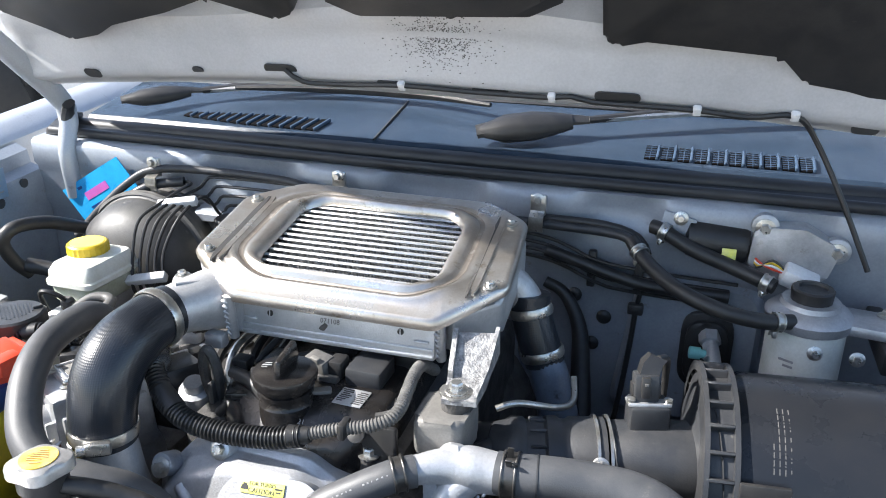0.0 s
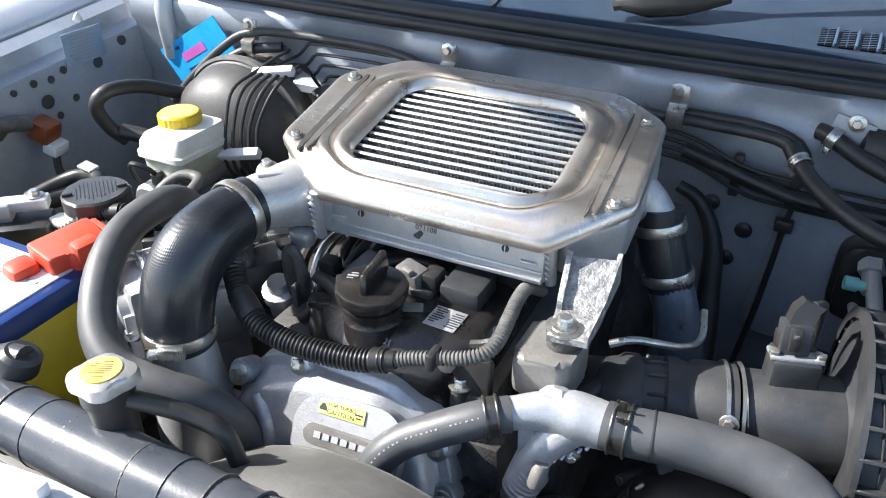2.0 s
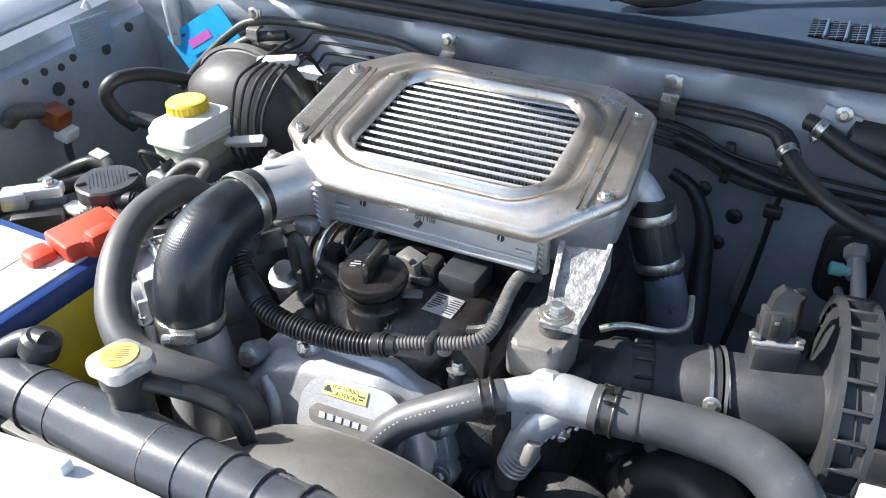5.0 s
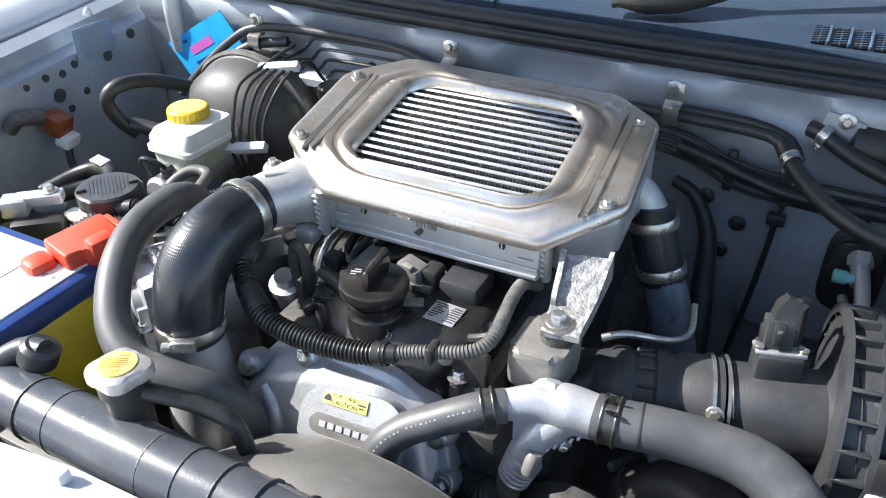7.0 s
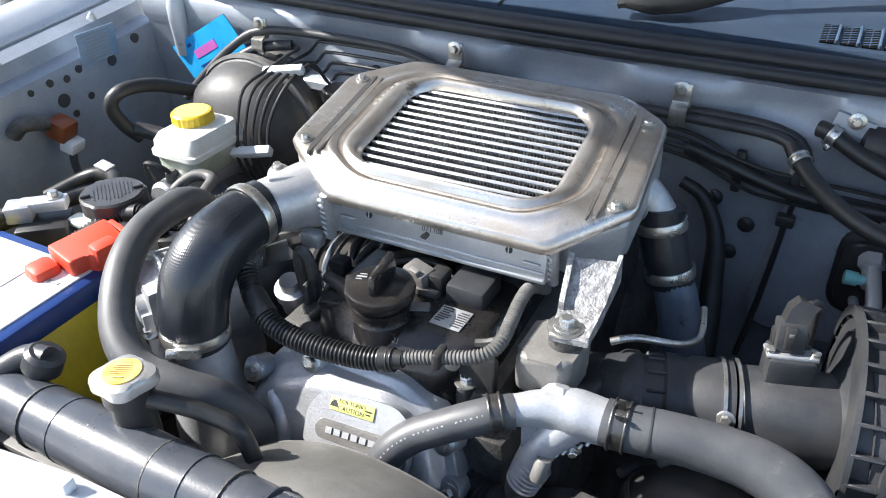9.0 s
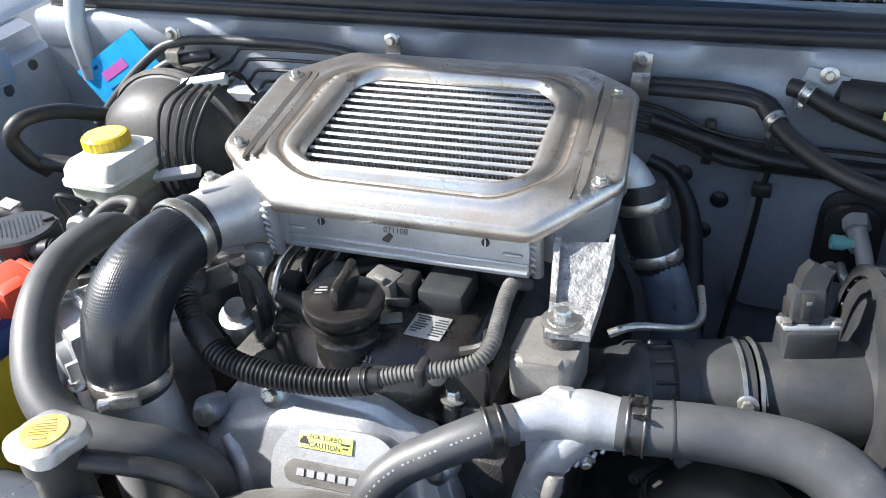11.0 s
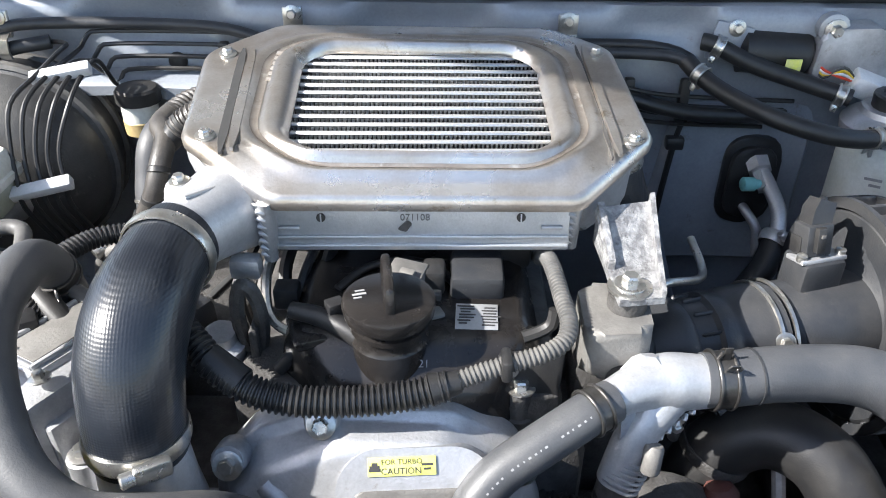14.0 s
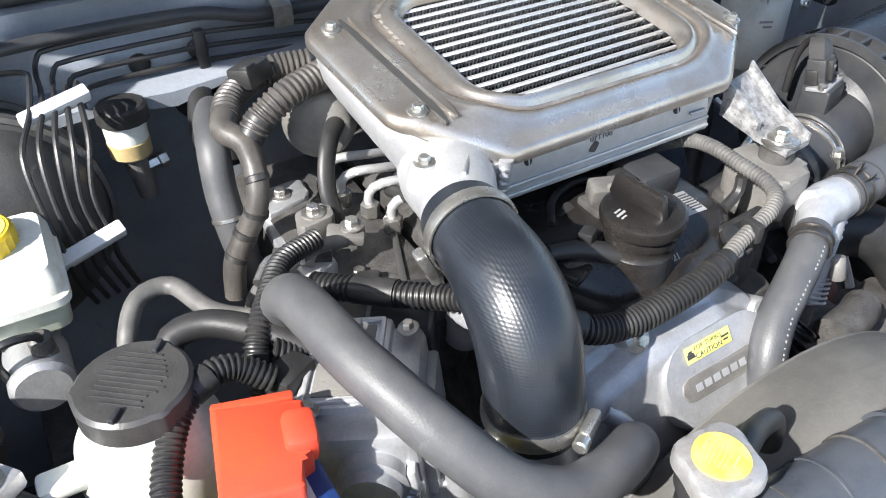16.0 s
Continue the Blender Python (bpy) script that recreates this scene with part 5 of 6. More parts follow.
part("dark_cover", box((0.025, 0.075, 0.05), TM @ Matrix.Translation((-0.042, 0.015, 0.022)), 0.006), GREYRUB, thr)
part("round_boss", turned(TM @ Vector((0.01, -0.05, 0.01)), TM.to_3x3() @ Vector((0, -1, 0)), [(0, 0.024), (0.012, 0.024), (0.014, 0.02), (0.022, 0.019)], 24), CAST, thr)
for x, y in ((-0.028, -0.032), (0.03, -0.03), (0.032, 0.04), (-0.005, 0.044)):
    bolt(thr, TM @ Vector((x, y, 0.0515)), TM.to_3x3() @ Vector((0, 0, 1)), 0.0045)
for x, y, w, h in ((-0.010, 0.050, 0.050, 0.004), (-0.010, -0.026, 0.050, 0.004), (-0.034, 0.012, 0.004, 0.078), (0.014, 0.012, 0.004, 0.078)):
    part("lid_bead", box((w, h, 0.004), TM @ Matrix.Translation((x, y, 0.0525)), 0.0014), BRIGHT, thr)
part("lid_panel", box((0.038, 0.066, 0.002), TM @ Matrix.Translation((-0.010, 0.012, 0.0518)), 0.0008), DUSTCAST, thr)
for k in range(4):
    part("side_web", box((0.006, 0.012, 0.060), TM @ Matrix.Translation((-0.030 + 0.022 * k, -0.055, -0.010)), 0.002), BRIGHT, thr)
part("actuator_case", box((0.050, 0.060, 0.055), TM @ Matrix.Translation((0.020, 0.085, 0.010)), 0.007), DUSTPLAST, thr, "dark grey plastic actuator case")
part("actuator_rib", box((0.004, 0.062, 0.050), TM @ Matrix.Translation((-0.004, 0.085, 0.012)), 0.0015), BRIGHT, thr)
part("actuator_plug", box((0.022, 0.026, 0.020), TM @ Matrix.Translation((-0.012, 0.125, 0.020)), 0.004), PLAST, thr)
part("lower_flange", prism(rounded([(-0.06, -0.075), (0.05, -0.080), (0.065, -0.05), (0.04, -0.04), (-0.05, -0.04)], [0.008] * 5, 4), -0.055, -0.035, TM, 0.004), BRIGHT, thr)
for x, y in ((-0.045, -0.062), (0.045, -0.064)):
    bolt(thr, TM @ Vector((x, y, -0.035)), TM.to_3x3() @ Vector((0, 0, 1)), 0.006)
part("side_rib", box((0.01, 0.09, 0.05), TM @ Matrix.Translation((0.045, 0, 0.0)), 0.003), CAST, thr)
alt = thing("alternator", "bare aluminium alternator with a rusty terminal bolt", "alternator")
part("case", turned((-0.26, -0.16, 0.79), (0, 1, 0), [(0, 0.05), (0.01, 0.062), (0.06, 0.064), (0.10, 0.06), (0.11, 0.04)], 28), CAST, alt)
part("terminal", turned((-0.262, -0.150, 0.845), (0.1, -0.6, 0.8), [(0, 0.015), (0.006, 0.015), (0.008, 0.011), (0.02, 0.010)], 16), RUST, alt)
bolt(alt, (-0.260, -0.162, 0.861), (0.1, -0.6, 0.8), 0.006)
part("lug", box((0.03, 0.02, 0.02), (-0.225, -0.155, 0.84), 0.005), CAST, alt)

# looms and pipes on the left
lm2 = thing("wiring_loom", "taped black corrugated loom beside the bulkhead", "wiring")
part("conduit", tube([(-0.15, 0.245, 0.975), (-0.185, 0.25, 0.975), (-0.214, 0.246, 0.970), (-0.240, 0.220, 0.968), (-0.252, 0.195, 0.964)], 0.0135, 16, ribs=(0.0055, 0.0018)), TAPELOOM, lm2)
part("conduit", tube([(-0.150, 0.185, 0.992), (-0.180, 0.175, 0.990), (-0.205, 0.168, 0.985), (-0.228, 0.165, 0.972), (-0.238, 0.163, 0.962)], 0.0138, 16, ribs=(0.0055, 0.0018)), TAPELOOM, lm2)
part("tape", tube([(-0.228, 0.165, 0.972), (-0.240, 0.162, 0.960), (-0.247, 0.155, 0.952)], [0.0140, 0.0125, 0.0105], 14), RUB, lm2)
part("taped_branch", tube([(-0.250, 0.200, 0.966), (-0.258, 0.180, 0.962), (-0.248, 0.158, 0.957), (-0.249, 0.132, 0.940), (-0.256, 0.122, 0.915), (-0.270, 0.124, 0.888), (-0.284, 0.124, 0.862), (-0.290, 0.12, 0.83)], [0.0125, 0.0115, 0.0105, 0.0100, 0.0100, 0.0105, 0.0105, 0.010], 14), TAPELOOM, lm2)
for p, d in (((-0.2493, 0.132, 0.940), (0, -0.6, -0.8)), ((-0.2565, 0.122, 0.913), (-0.3, 0, -1)), ((-0.268, 0.1235, 0.893), (-0.5, 0, -0.9)), ((-0.279, 0.124, 0.872), (-0.5, 0, -0.9))):
    part("tape_wrap", turned(p, d, [(0, 0.0098), (0.001, 0.0110), (0.006, 0.0112), (0.007, 0.0098)], 16, None, (False, False)), RUB, lm2)
part("connector", box((0.034, 0.026, 0.020), Matrix.Translation((-0.212, 0.236, 0.982)) @ pose(0, 0, 0, -10, 0, 35), 0.003), PLAST, lm2)
part("connector_lock", box((0.014, 0.010, 0.008), Matrix.Translation((-0.216, 0.226, 0.992)) @ pose(0, 0, 0, -10, 0, 35), 0.002), RUB, lm2)
lm3 = thing("wiring_loom", "black loom wrapped in tape below the elbow hose", "wiring")
part("conduit", tube([(-0.25, 0.012, 0.905), (-0.225, -0.02, 0.912), (-0.20, -0.05, 0.918), (-0.178, -0.075, 0.925), (-0.165, -0.10, 0.935)], 0.0105, 16, ribs=(0.0045, 0.0018)), LOOM, lm3)
part("tape", tube([(-0.228, -0.016, 0.911), (-0.205, -0.043, 0.9165)], 0.0112, 14), RUB, lm3)
part("conduit", tube([(-0.235, 0.04, 0.925), (-0.27, 0.02, 0.93), (-0.295, -0.015, 0.928), (-0.315, -0.045, 0.918), (-0.32, -0.06, 0.89)], 0.009, 14, ribs=(0.004, 0.0016)), LOOM, lm3)
part("conduit", tube([(-0.305, -0.05, 0.915), (-0.285, -0.055, 0.905), (-0.265, -0.06, 0.895)], 0.009, 14, ribs=(0.004, 0.0016)), LOOM, lm3)
part("sensor_plug", box((0.032, 0.024, 0.022), Matrix.Translation((-0.302, -0.07, 0.905)) @ pose(0, 0, 0, 0, 0, 30), 0.004), PLAST, lm3)
lm4 = thing("battery_loom", "black corrugated loom running to the battery terminal", "wiring")
part("conduit", tube([(-0.315, -0.075, 0.915), (-0.335, -0.066, 0.928), (-0.358, -0.070, 0.932), (-0.38, -0.088, 0.925), (-0.395, -0.115, 0.915), (-0.405, -0.145, 0.905)], 0.0095, 14, ribs=(0.004, 0.0016)), LOOM, lm4)
part("tape", tube([(-0.352, -0.069, 0.9315), (-0.366, -0.0745, 0.930)], 0.0103, 14), RUB, lm4)
pp = thing("steering_pipe", "bent grey power steering pipe", "pipe")
part("pipe", tube([(-0.392, 0.02, 0.88), (-0.39, 0.022, 0.905), (-0.374, 0.045, 0.92), (-0.348, 0.048, 0.92), (-0.331, 0.01, 0.918), (-0.311, -0.012, 0.918), (-0.285, -0.025, 0.915), (-0.25, -0.04, 0.905)], 0.0072, 12), GREYLOOM, pp)
part("pipe", tube([(-0.285, 0.04, 0.90), (-0.27, 0.055, 0.905), (-0.25, 0.06, 0.90), (-0.235, 0.05, 0.895)], 0.006, 10), ZINC, pp)
hs = thing("return_hose", "black rubber return hose above the steering reservoir", "hose")
part("hose", tube([(-0.372, -0.02, 0.905), (-0.362, -0.006, 0.918), (-0.34, -0.008, 0.922), (-0.318, -0.022, 0.92), (-0.29, -0.045, 0.912), (-0.27, -0.06, 0.90)], 0.0105, 14), RUB, hs)
part("hose_to_bulkhead", tube([(-0.246, 0.275, 0.935), (-0.258, 0.235, 0.945), (-0.266, 0.200, 0.948), (-0.271, 0.180, 0.938), (-0.274, 0.168, 0.912), (-0.274, 0.156, 0.888), (-0.270, 0.145, 0.85), (-0.262, 0.135, 0.80)], 0.0148, 20), DUSTRUB, hs)
part("hose_band", turned((-0.274, 0.157, 0.890), (0, -0.4, -0.9), [(0, 0.0148), (0, 0.0160), (0.003, 0.0160), (0.003, 0.0148)], 24, None, (False, False)), ZINC, hs)
bm = turned((-0.235, 0.352, 0.925), (0, -1, 0), [(0, 0.034), (0.008, 0.034), (0.012, 0.026), (0.016, 0.015)], 24)
part("bulkhead_grommet", bm, RUB, hs)
for x, z in ((-0.245, 0.93), (-0.228, 0.905)):
    part("heater_stub", tube([(x, 0.35, z), (x, 0.315, z), (x - 0.008, 0.29, z - 0.01), (x - 0.012, 0.27, z - 0.03)], 0.014, 14), RUB, hs)

# ==== brakes ====
bo = thing("brake_booster", "large round grey brake booster on the bulkhead", "brake booster")
part("drum", turned((-0.472, 0.355, 0.868), (0, -1, 0), [(0, 0.09), (0.02, 0.106), (0.05, 0.110), (0.06, 0.110), (0.065, 0.115), (0.073, 0.115), (0.078, 0.108), (0.11, 0.102), (0.135, 0.082), (0.145, 0.055), (0.15, 0.03)], 48), DRUM, bo)
part("rolled_rim", turned((-0.472, 0.292, 0.868), (0, -1, 0), [(0, 0.113), (0.002, 0.1175), (0.012, 0.1175), (0.014, 0.113)], 56, None, (False, False)), GREYLOOM, bo)
part("rolled_rim", turned((-0.472, 0.335, 0.868), (0, -1, 0), [(0, 0.108), (0.002, 0.1125), (0.008, 0.1125), (0.010, 0.108)], 56, None, (False, False)), GREYLOOM, bo)
mc = thing("brake_master_cylinder", "brake master cylinder with milky reservoir and yellow cap", "brake reservoir")
part("cylinder", turned((-0.455, 0.21, 0.858), (0, -1, 0), [(0, 0.03), (0.02, 0.022), (0.10, 0.021), (0.11, 0.024), (0.15, 0.024), (0.155, 0.02)], 24), CAST, mc)
part("port_nut", turned((-0.445, 0.075, 0.875), (0, 0, 1), [(0, 0.009), (0.014, 0.009), (0.02, 0.006)], 6), ZINC, mc)
rs = rounded([(-0.497, 0.085), (-0.415, 0.085), (-0.412, 0.195), (-0.49, 0.195)], [0.014] * 4, 5)
def shrink(k, z):
    return [(-0.4535 + (x + 0.4535) * k, 0.14 + (y - 0.14) * k, z) for x, y in rs]
part("lower_reservoir", loft([shrink(0.72, 0.872), shrink(0.86, 0.88), shrink(0.90, 0.905)]), FLUID, mc, "translucent reservoir with fluid showing")
part("reservoir", loft([shrink(0.94, 0.903), shrink(1.0, 0.905), shrink(1.0, 0.912), shrink(0.94, 0.914), shrink(0.92, 0.925), shrink(0.80, 0.934), shrink(0.5, 0.936)]), MILK, mc, "milky white plastic reservoir")
part("filler_neck", turned((-0.466, 0.148, 0.93), (0, 0, 1), [(0, 0.026), (0.010, 0.026)], 28), MILK, mc)
yc = part("filler_cap", turned((-0.466, 0.148, 0.934), (0, 0, 1), [(0, 0.0285), (0.014, 0.0285), (0.0165, 0.026), (0.0168, 0.004)], 48, wobble=lambda a, h: 1 + 0.025 * math.cos(24 * a) * (h < 0.015)), YELLOW, mc, "yellow ribbed screw cap")
part("cap_top", turned((-0.466, 0.148, 0.9506), (0, 0, 1), [(0, 0.024), (0.0006, 0.0235)], 28), PALEYELLOW, yc)
part("sensor_wire", tube([(-0.475, 0.07, 0.865), (-0.478, 0.06, 0.90), (-0.465, 0.055, 0.912), (-0.448, 0.062, 0.905), (-0.445, 0.072, 0.89)], 0.0035, 8), RUB, mc)
part("wire_boot", turned((-0.446, 0.073, 0.882), (0, 0, 1), [(0, 0.009), (0.012, 0.009), (0.016, 0.005)], 14), CASTDARK, mc)

bl = thing("brake_lines", "five black steel brake lines held by white combs", "brake pipe")
tA, tB = Vector((-0.406, 0.240, 0.989)), Vector((-0.354, 0.259, 0.985))
bA, bB = Vector((-0.416, 0.164, 0.893)), Vector((-0.366, 0.186, 0.887))
for k in range(5):
    t = (k + 0.5) / 5
    p, q = tA.lerp(tB, t), bA.lerp(bB, t)
    bulge = p.lerp(q, 0.35) + Vector((-0.012 + 0.003 * k, -0.012, 0.016))
    zf, zr, xr = 1.020 - 0.0145 * k, 0.992 - 0.011 * k, 0.36 - 0.01 * k
    low = [q + Vector((0.01, 0.02, -0.07)), q + Vector((0, 0, -0.02)), q, p.lerp(q, 0.7) + Vector((-0.008, -0.009, 0.008)), bulge, p]
    if k == 0:
        run = [p + Vector((0.008, 0.040, 0.010)), p + Vector((0.006, 0.066, 0.010)), (-0.43, 0.333, 0.992), (-0.47, 0.335, 0.985)]
    else:
        run = [p + Vector((0.004, 0.030, 0.002)), (p.x + 0.006, 0.318, zf - 0.014), (p.x + 0.012, 0.329, zf - 0.003), (p.x + 0.030, 0.333, zf), (-0.26, 0.335, zf), (-0.2, 0.337, zf - 0.004), (0.0, 0.339, zr - 0.005), (0.16, 0.338, zr - 0.012), (0.24, 0.33, zr - 0.035), (xr - 0.04, 0.335, zr - 0.045), (xr + 0.08, 0.338, zr - 0.05)]
    part("brake_line", tube(low + run, 0.0026, 8, 0.008), PLAST, bl)
part("comb", box(((tB - tA).length + 0.006, 0.012, 0.013), plane_pose((tA + tB) / 2, (0, -0.5, 0.86), tB - tA), 0.002), WHITE, bl, "white plastic pipe comb")
part("comb", box(((bB - bA).length + 0.008, 0.013, 0.014), plane_pose((bA + bB) / 2 + Vector((0, -0.004, 0.003)), (0, -0.6, 0.8), bB - bA), 0.002), WHITE, bl, "white plastic pipe comb")
for x in (-0.23, 0.235, 0.30):
    part("line_clip", box((0.012, 0.012, 0.055), (x, 0.337, 0.966 if x < 0 else 0.93), 0.003), PLAST, bl)
lv = [(-0.40, 0.0), (-0.34, 0.002), (-0.27, -0.004), (-0.22, 0.004), (-0.15, 0.0), (-0.05, -0.004), (0.02, 0.0)]
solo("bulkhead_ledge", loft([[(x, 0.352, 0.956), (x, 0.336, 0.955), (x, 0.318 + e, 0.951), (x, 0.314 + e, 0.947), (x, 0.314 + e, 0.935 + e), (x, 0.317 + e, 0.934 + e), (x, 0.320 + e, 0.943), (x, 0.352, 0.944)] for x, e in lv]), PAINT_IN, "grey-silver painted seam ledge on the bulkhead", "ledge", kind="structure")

cl = thing("clutch_reservoir", "small milky clutch fluid reservoir with black cap", "reservoir")
part("bottle", turned((-0.325, 0.30, 0.895), (0, 0, 1), [(0, 0.014), (0.004, 0.019), (0.03, 0.0205), (0.042, 0.0205), (0.045, 0.016)], 24), MILK, cl)
part("fluid_band", turned((-0.325, 0.30, 0.899), (0, 0, 1), [(0, 0.0192), (0.001, 0.0202), (0.016, 0.0208), (0.017, 0.020)], 24), AMBERFLUID, cl, "amber fluid showing through")
part("cap", turned((-0.324, 0.299, 0.937), (0, 0, 1), [(0, 0.0245), (0.014, 0.0245), (0.0165, 0.0215), (0.017, 0.004)], 32, wobble=lambda a, h: 1 + 0.02 * math.cos(16 * a)), PLAST, cl, "black ribbed cap")
part("cylinder", tube([(-0.325, 0.30, 0.90), (-0.322, 0.302, 0.875), (-0.32, 0.305, 0.845)], [0.012, 0.011, 0.009], 14), DUSTCAST, cl)
part("union", turned((-0.322, 0.302, 0.878), (1, 0, 0.2), [(0, 0.007), (0.02, 0.007), (0.022, 0.009), (0.03, 0.008)], 6), ZINC, cl)

# ==== battery corner ====
ba = thing("battery", "yellow battery with blue edge and white labelled top", "battery")
part("case", box((0.175, 0.27, 0.19), (-0.402, -0.285, 0.80), 0.006), BATTYEL, ba)
part("lid", box((0.179, 0.274, 0.028), (-0.402, -0.285, 0.903), 0.006), BLUE, ba, "blue battery lid edge")
tp = part("top_label", box((0.160, 0.25, 0.004), (-0.406, -0.287, 0.917), 0.001), WHITE, ba, "white printed top label")
bars(tp, plane_pose((-0.406, -0.287, 0.9191), (0, 0, 1), (1, 0, 0)), [(-0.03, 0.08, 0.07, 0.0015), (-0.03, 0.02, 0.07, 0.0015), (0.02, 0.05, 0.0015, 0.09), (-0.055, 0.05, 0.0015, 0.09), (0.05, -0.02, 0.0015, 0.1), (0.0, -0.06, 0.12, 0.0015), (0.06, 0.09, 0.02, 0.004)], GREYPRINT)
rt = thing("terminal_cover", "bright red plastic battery terminal cover", "terminal cover")
RM = plane_pose((-0.343, -0.142, 0.926), (0.05, -0.05, 1), (0.97, -0.22, 0))
part("cover", prism(rounded([(-0.027, -0.036), (0.020, -0.036), (0.020, -0.016), (0.028, -0.012), (0.028, 0.027), (-0.027, 0.032)], [0.004] * 6, 4), -0.012, 0.014, RM, 0.003), RED, rt)
part("hinge_tab", box((0.05, 0.008, 0.010), RM @ Matrix.Translation((-0.002, 0.036, 0.004)), 0.002), RED, rt)
part("cable_guard", box((0.02, 0.028, 0.022), RM @ Matrix.Translation((0.022, 0.002, 0.010)), 0.005), RED, rt)
part("nose", box((0.03, 0.03, 0.02), RM @ Matrix.Translation((-0.012, -0.052, -0.003)), 0.008), RED, rt)
ft = thing("terminal_clamp", "grey metal battery terminal clamp with cable", "battery clamp")
part("clamp", box((0.055, 0.022, 0.014), Matrix.Translation((-0.495, -0.085, 0.915)) @ pose(0, 0, 0, 0, 0, 40), 0.003), ALU, ft)
part("block", box((0.03, 0.028, 0.022), Matrix.Translation((-0.515, -0.105, 0.91)) @ pose(0, 0, 0, 0, 0, 40), 0.003), CAST, ft)
part("insulator", box((0.06, 0.05, 0.04), Matrix.Translation((-0.49, -0.095, 0.88)) @ pose(0, 0, 0, 0, 0, 40), 0.004), PLAST, ft)
bolt(ft, (-0.487, -0.075, 0.922), (0, 0, 1), 0.006)
part("cable", tube([(-0.52, -0.12, 0.912), (-0.56, -0.15, 0.91), (-0.62, -0.17, 0.88)], 0.008, 10), RUB, ft)
ps = thing("steering_reservoir", "white power steering reservoir with large black cap", "reservoir")
part("tank", turned((-0.396, -0.062, 0.80), (0, 0, 1), [(0, 0.04), (0.01, 0.048), (0.08, 0.05), (0.10, 0.046), (0.115, 0.038), (0.13, 0.036)], 36), MILK, ps)
part("tank_lug", box((0.03, 0.02, 0.012), (-0.452, -0.072, 0.895), 0.004), MILK, ps)
pc = part("cap", turned((-0.396, -0.062, 0.926), (0, 0, 1), [(0, 0.0355), (0.001, 0.0365), (0.017, 0.0365), (0.0195, 0.034), (0.020, 0.006)], 56, wobble=lambda a, h: 1 + 0.05 * (math.cos(3 * a) > 0.93)), CAPGREY, ps, "dusty black screw cap with moulded text")
CP = plane_pose((-0.396, -0.062, 0.946), (0, 0, 1), (0.75, -0.6, 0))
tagged(bars(pc, CP, [(random.uniform(-0.003, 0.003), 0.022 - 0.0042 * k, 0.026 + 0.016 * math.sin(k * 0.3), 0.0009) for k in range(11)], DUSTPLAST, "moulded_line"), kind="stuff")
for s in (-1, 1):
    part("lug", box((0.004, 0.011, 0.004), CP @ Matrix.Translation((0.004, 0.029 * s, 0.001)), 0.001), DUSTPLAST, pc)

tray = solo("battery_tray", box((0.24, 0.42, 0.02), (-0.43, -0.23, 0.69), 0.006), RUB, "black steel battery tray", "battery tray")
part("tray_leg", box((0.03, 0.03, 0.7), (-0.50, -0.2, 0.34), 0.004), CASTDARK, tray)

# left wing side
tag = thing("plastic_card", "bright blue plastic card tucked behind the pipes", "card")
TG = plane_pose((-0.593, 0.337, 0.956), (0, -1, 0), (1, 0, 0)) @ pose(0, 0, 0, 0, 0, 30)
part("sheet", prism([(-0.068, -0.040), (0.074, -0.040), (0.064, 0.038), (-0.078, 0.038)], 0, 0.002, TG, 0), CYAN, tag)
bars(tag, TG @ Matrix.Translation((0, 0, 0.002)), [(-0.01, 0.008, 0.055, 0.014)], PINK, "pink_panel")
bars(tag, TG @ Matrix.Translation((0, 0, 0.002)), [(0.0, -0.012, 0.08, 0.003), (0.0, -0.02, 0.06, 0.003), (-0.04, 0.026, 0.01, 0.005)], BLUE)
lp = thing("looped_hose", "black rubber hose looping beside the inner wing", "hose")
part("hose", tube([(-0.60, 0.165, 0.875), (-0.61, 0.148, 0.90), (-0.612, 0.135, 0.935), (-0.60, 0.15, 0.955), (-0.59, 0.20, 0.948), (-0.575, 0.25, 0.925), (-0.555, 0.29, 0.90), (-0.54, 0.31, 0.85)], 0.0105, 14), RUB, lp)
part("hose_end", tube([(-0.60, 0.16, 0.89), (-0.575, 0.17, 0.885), (-0.55, 0.175, 0.88)], 0.012, 12), RUB, lp)
mk = thing("side_lamp_socket", "amber plastic lamp socket with white plug on the wing", "lamp socket")
part("amber_body", box((0.035, 0.035, 0.032), Matrix.Translation((-0.71, 0.115, 0.888)) @ pose(0, 0, 0, 0, 20, 10), 0.006), AMBER, mk)
part("white_plug", box((0.025, 0.03, 0.02), Matrix.Translation((-0.70, 0.118, 0.862)) @ pose(0, 0, 0, 0, 20, 10), 0.004), WHITE, mk)
part("wire", tube([(-0.70, 0.115, 0.855), (-0.68, 0.10, 0.83), (-0.62, 0.08, 0.82), (-0.55, 0.06, 0.83)], 0.006, 8), RUB, mk)
part("bracket", tube([(-0.73, 0.05, 0.90), (-0.715, 0.06, 0.915), (-0.70, 0.09, 0.91)], 0.012, 10), CASTDARK, mk)
fw = thing("wing_harness", "dark wiring harness lying along the inner wing", "wiring")
part("harness", tube([(-0.70, -0.30, 0.80), (-0.66, -0.1, 0.83), (-0.60, 0.02, 0.845), (-0.54, 0.06, 0.85), (-0.50, 0.02, 0.84)], 0.014, 10), RUB, fw)
part("harness_branch", tube([(-0.62, 0.0, 0.85), (-0.58, 0.05, 0.87), (-0.52, 0.04, 0.885), (-0.49, 0.0, 0.88)], 0.010, 10), LOOM, fw)
part("white_tag", box((0.03, 0.016, 0.004), Matrix.Translation((-0.545, 0.048, 0.893)) @ pose(0, 0, 0, 10, 0, -10), 0.001), GREYPRINT, fw, "grey cable tag")

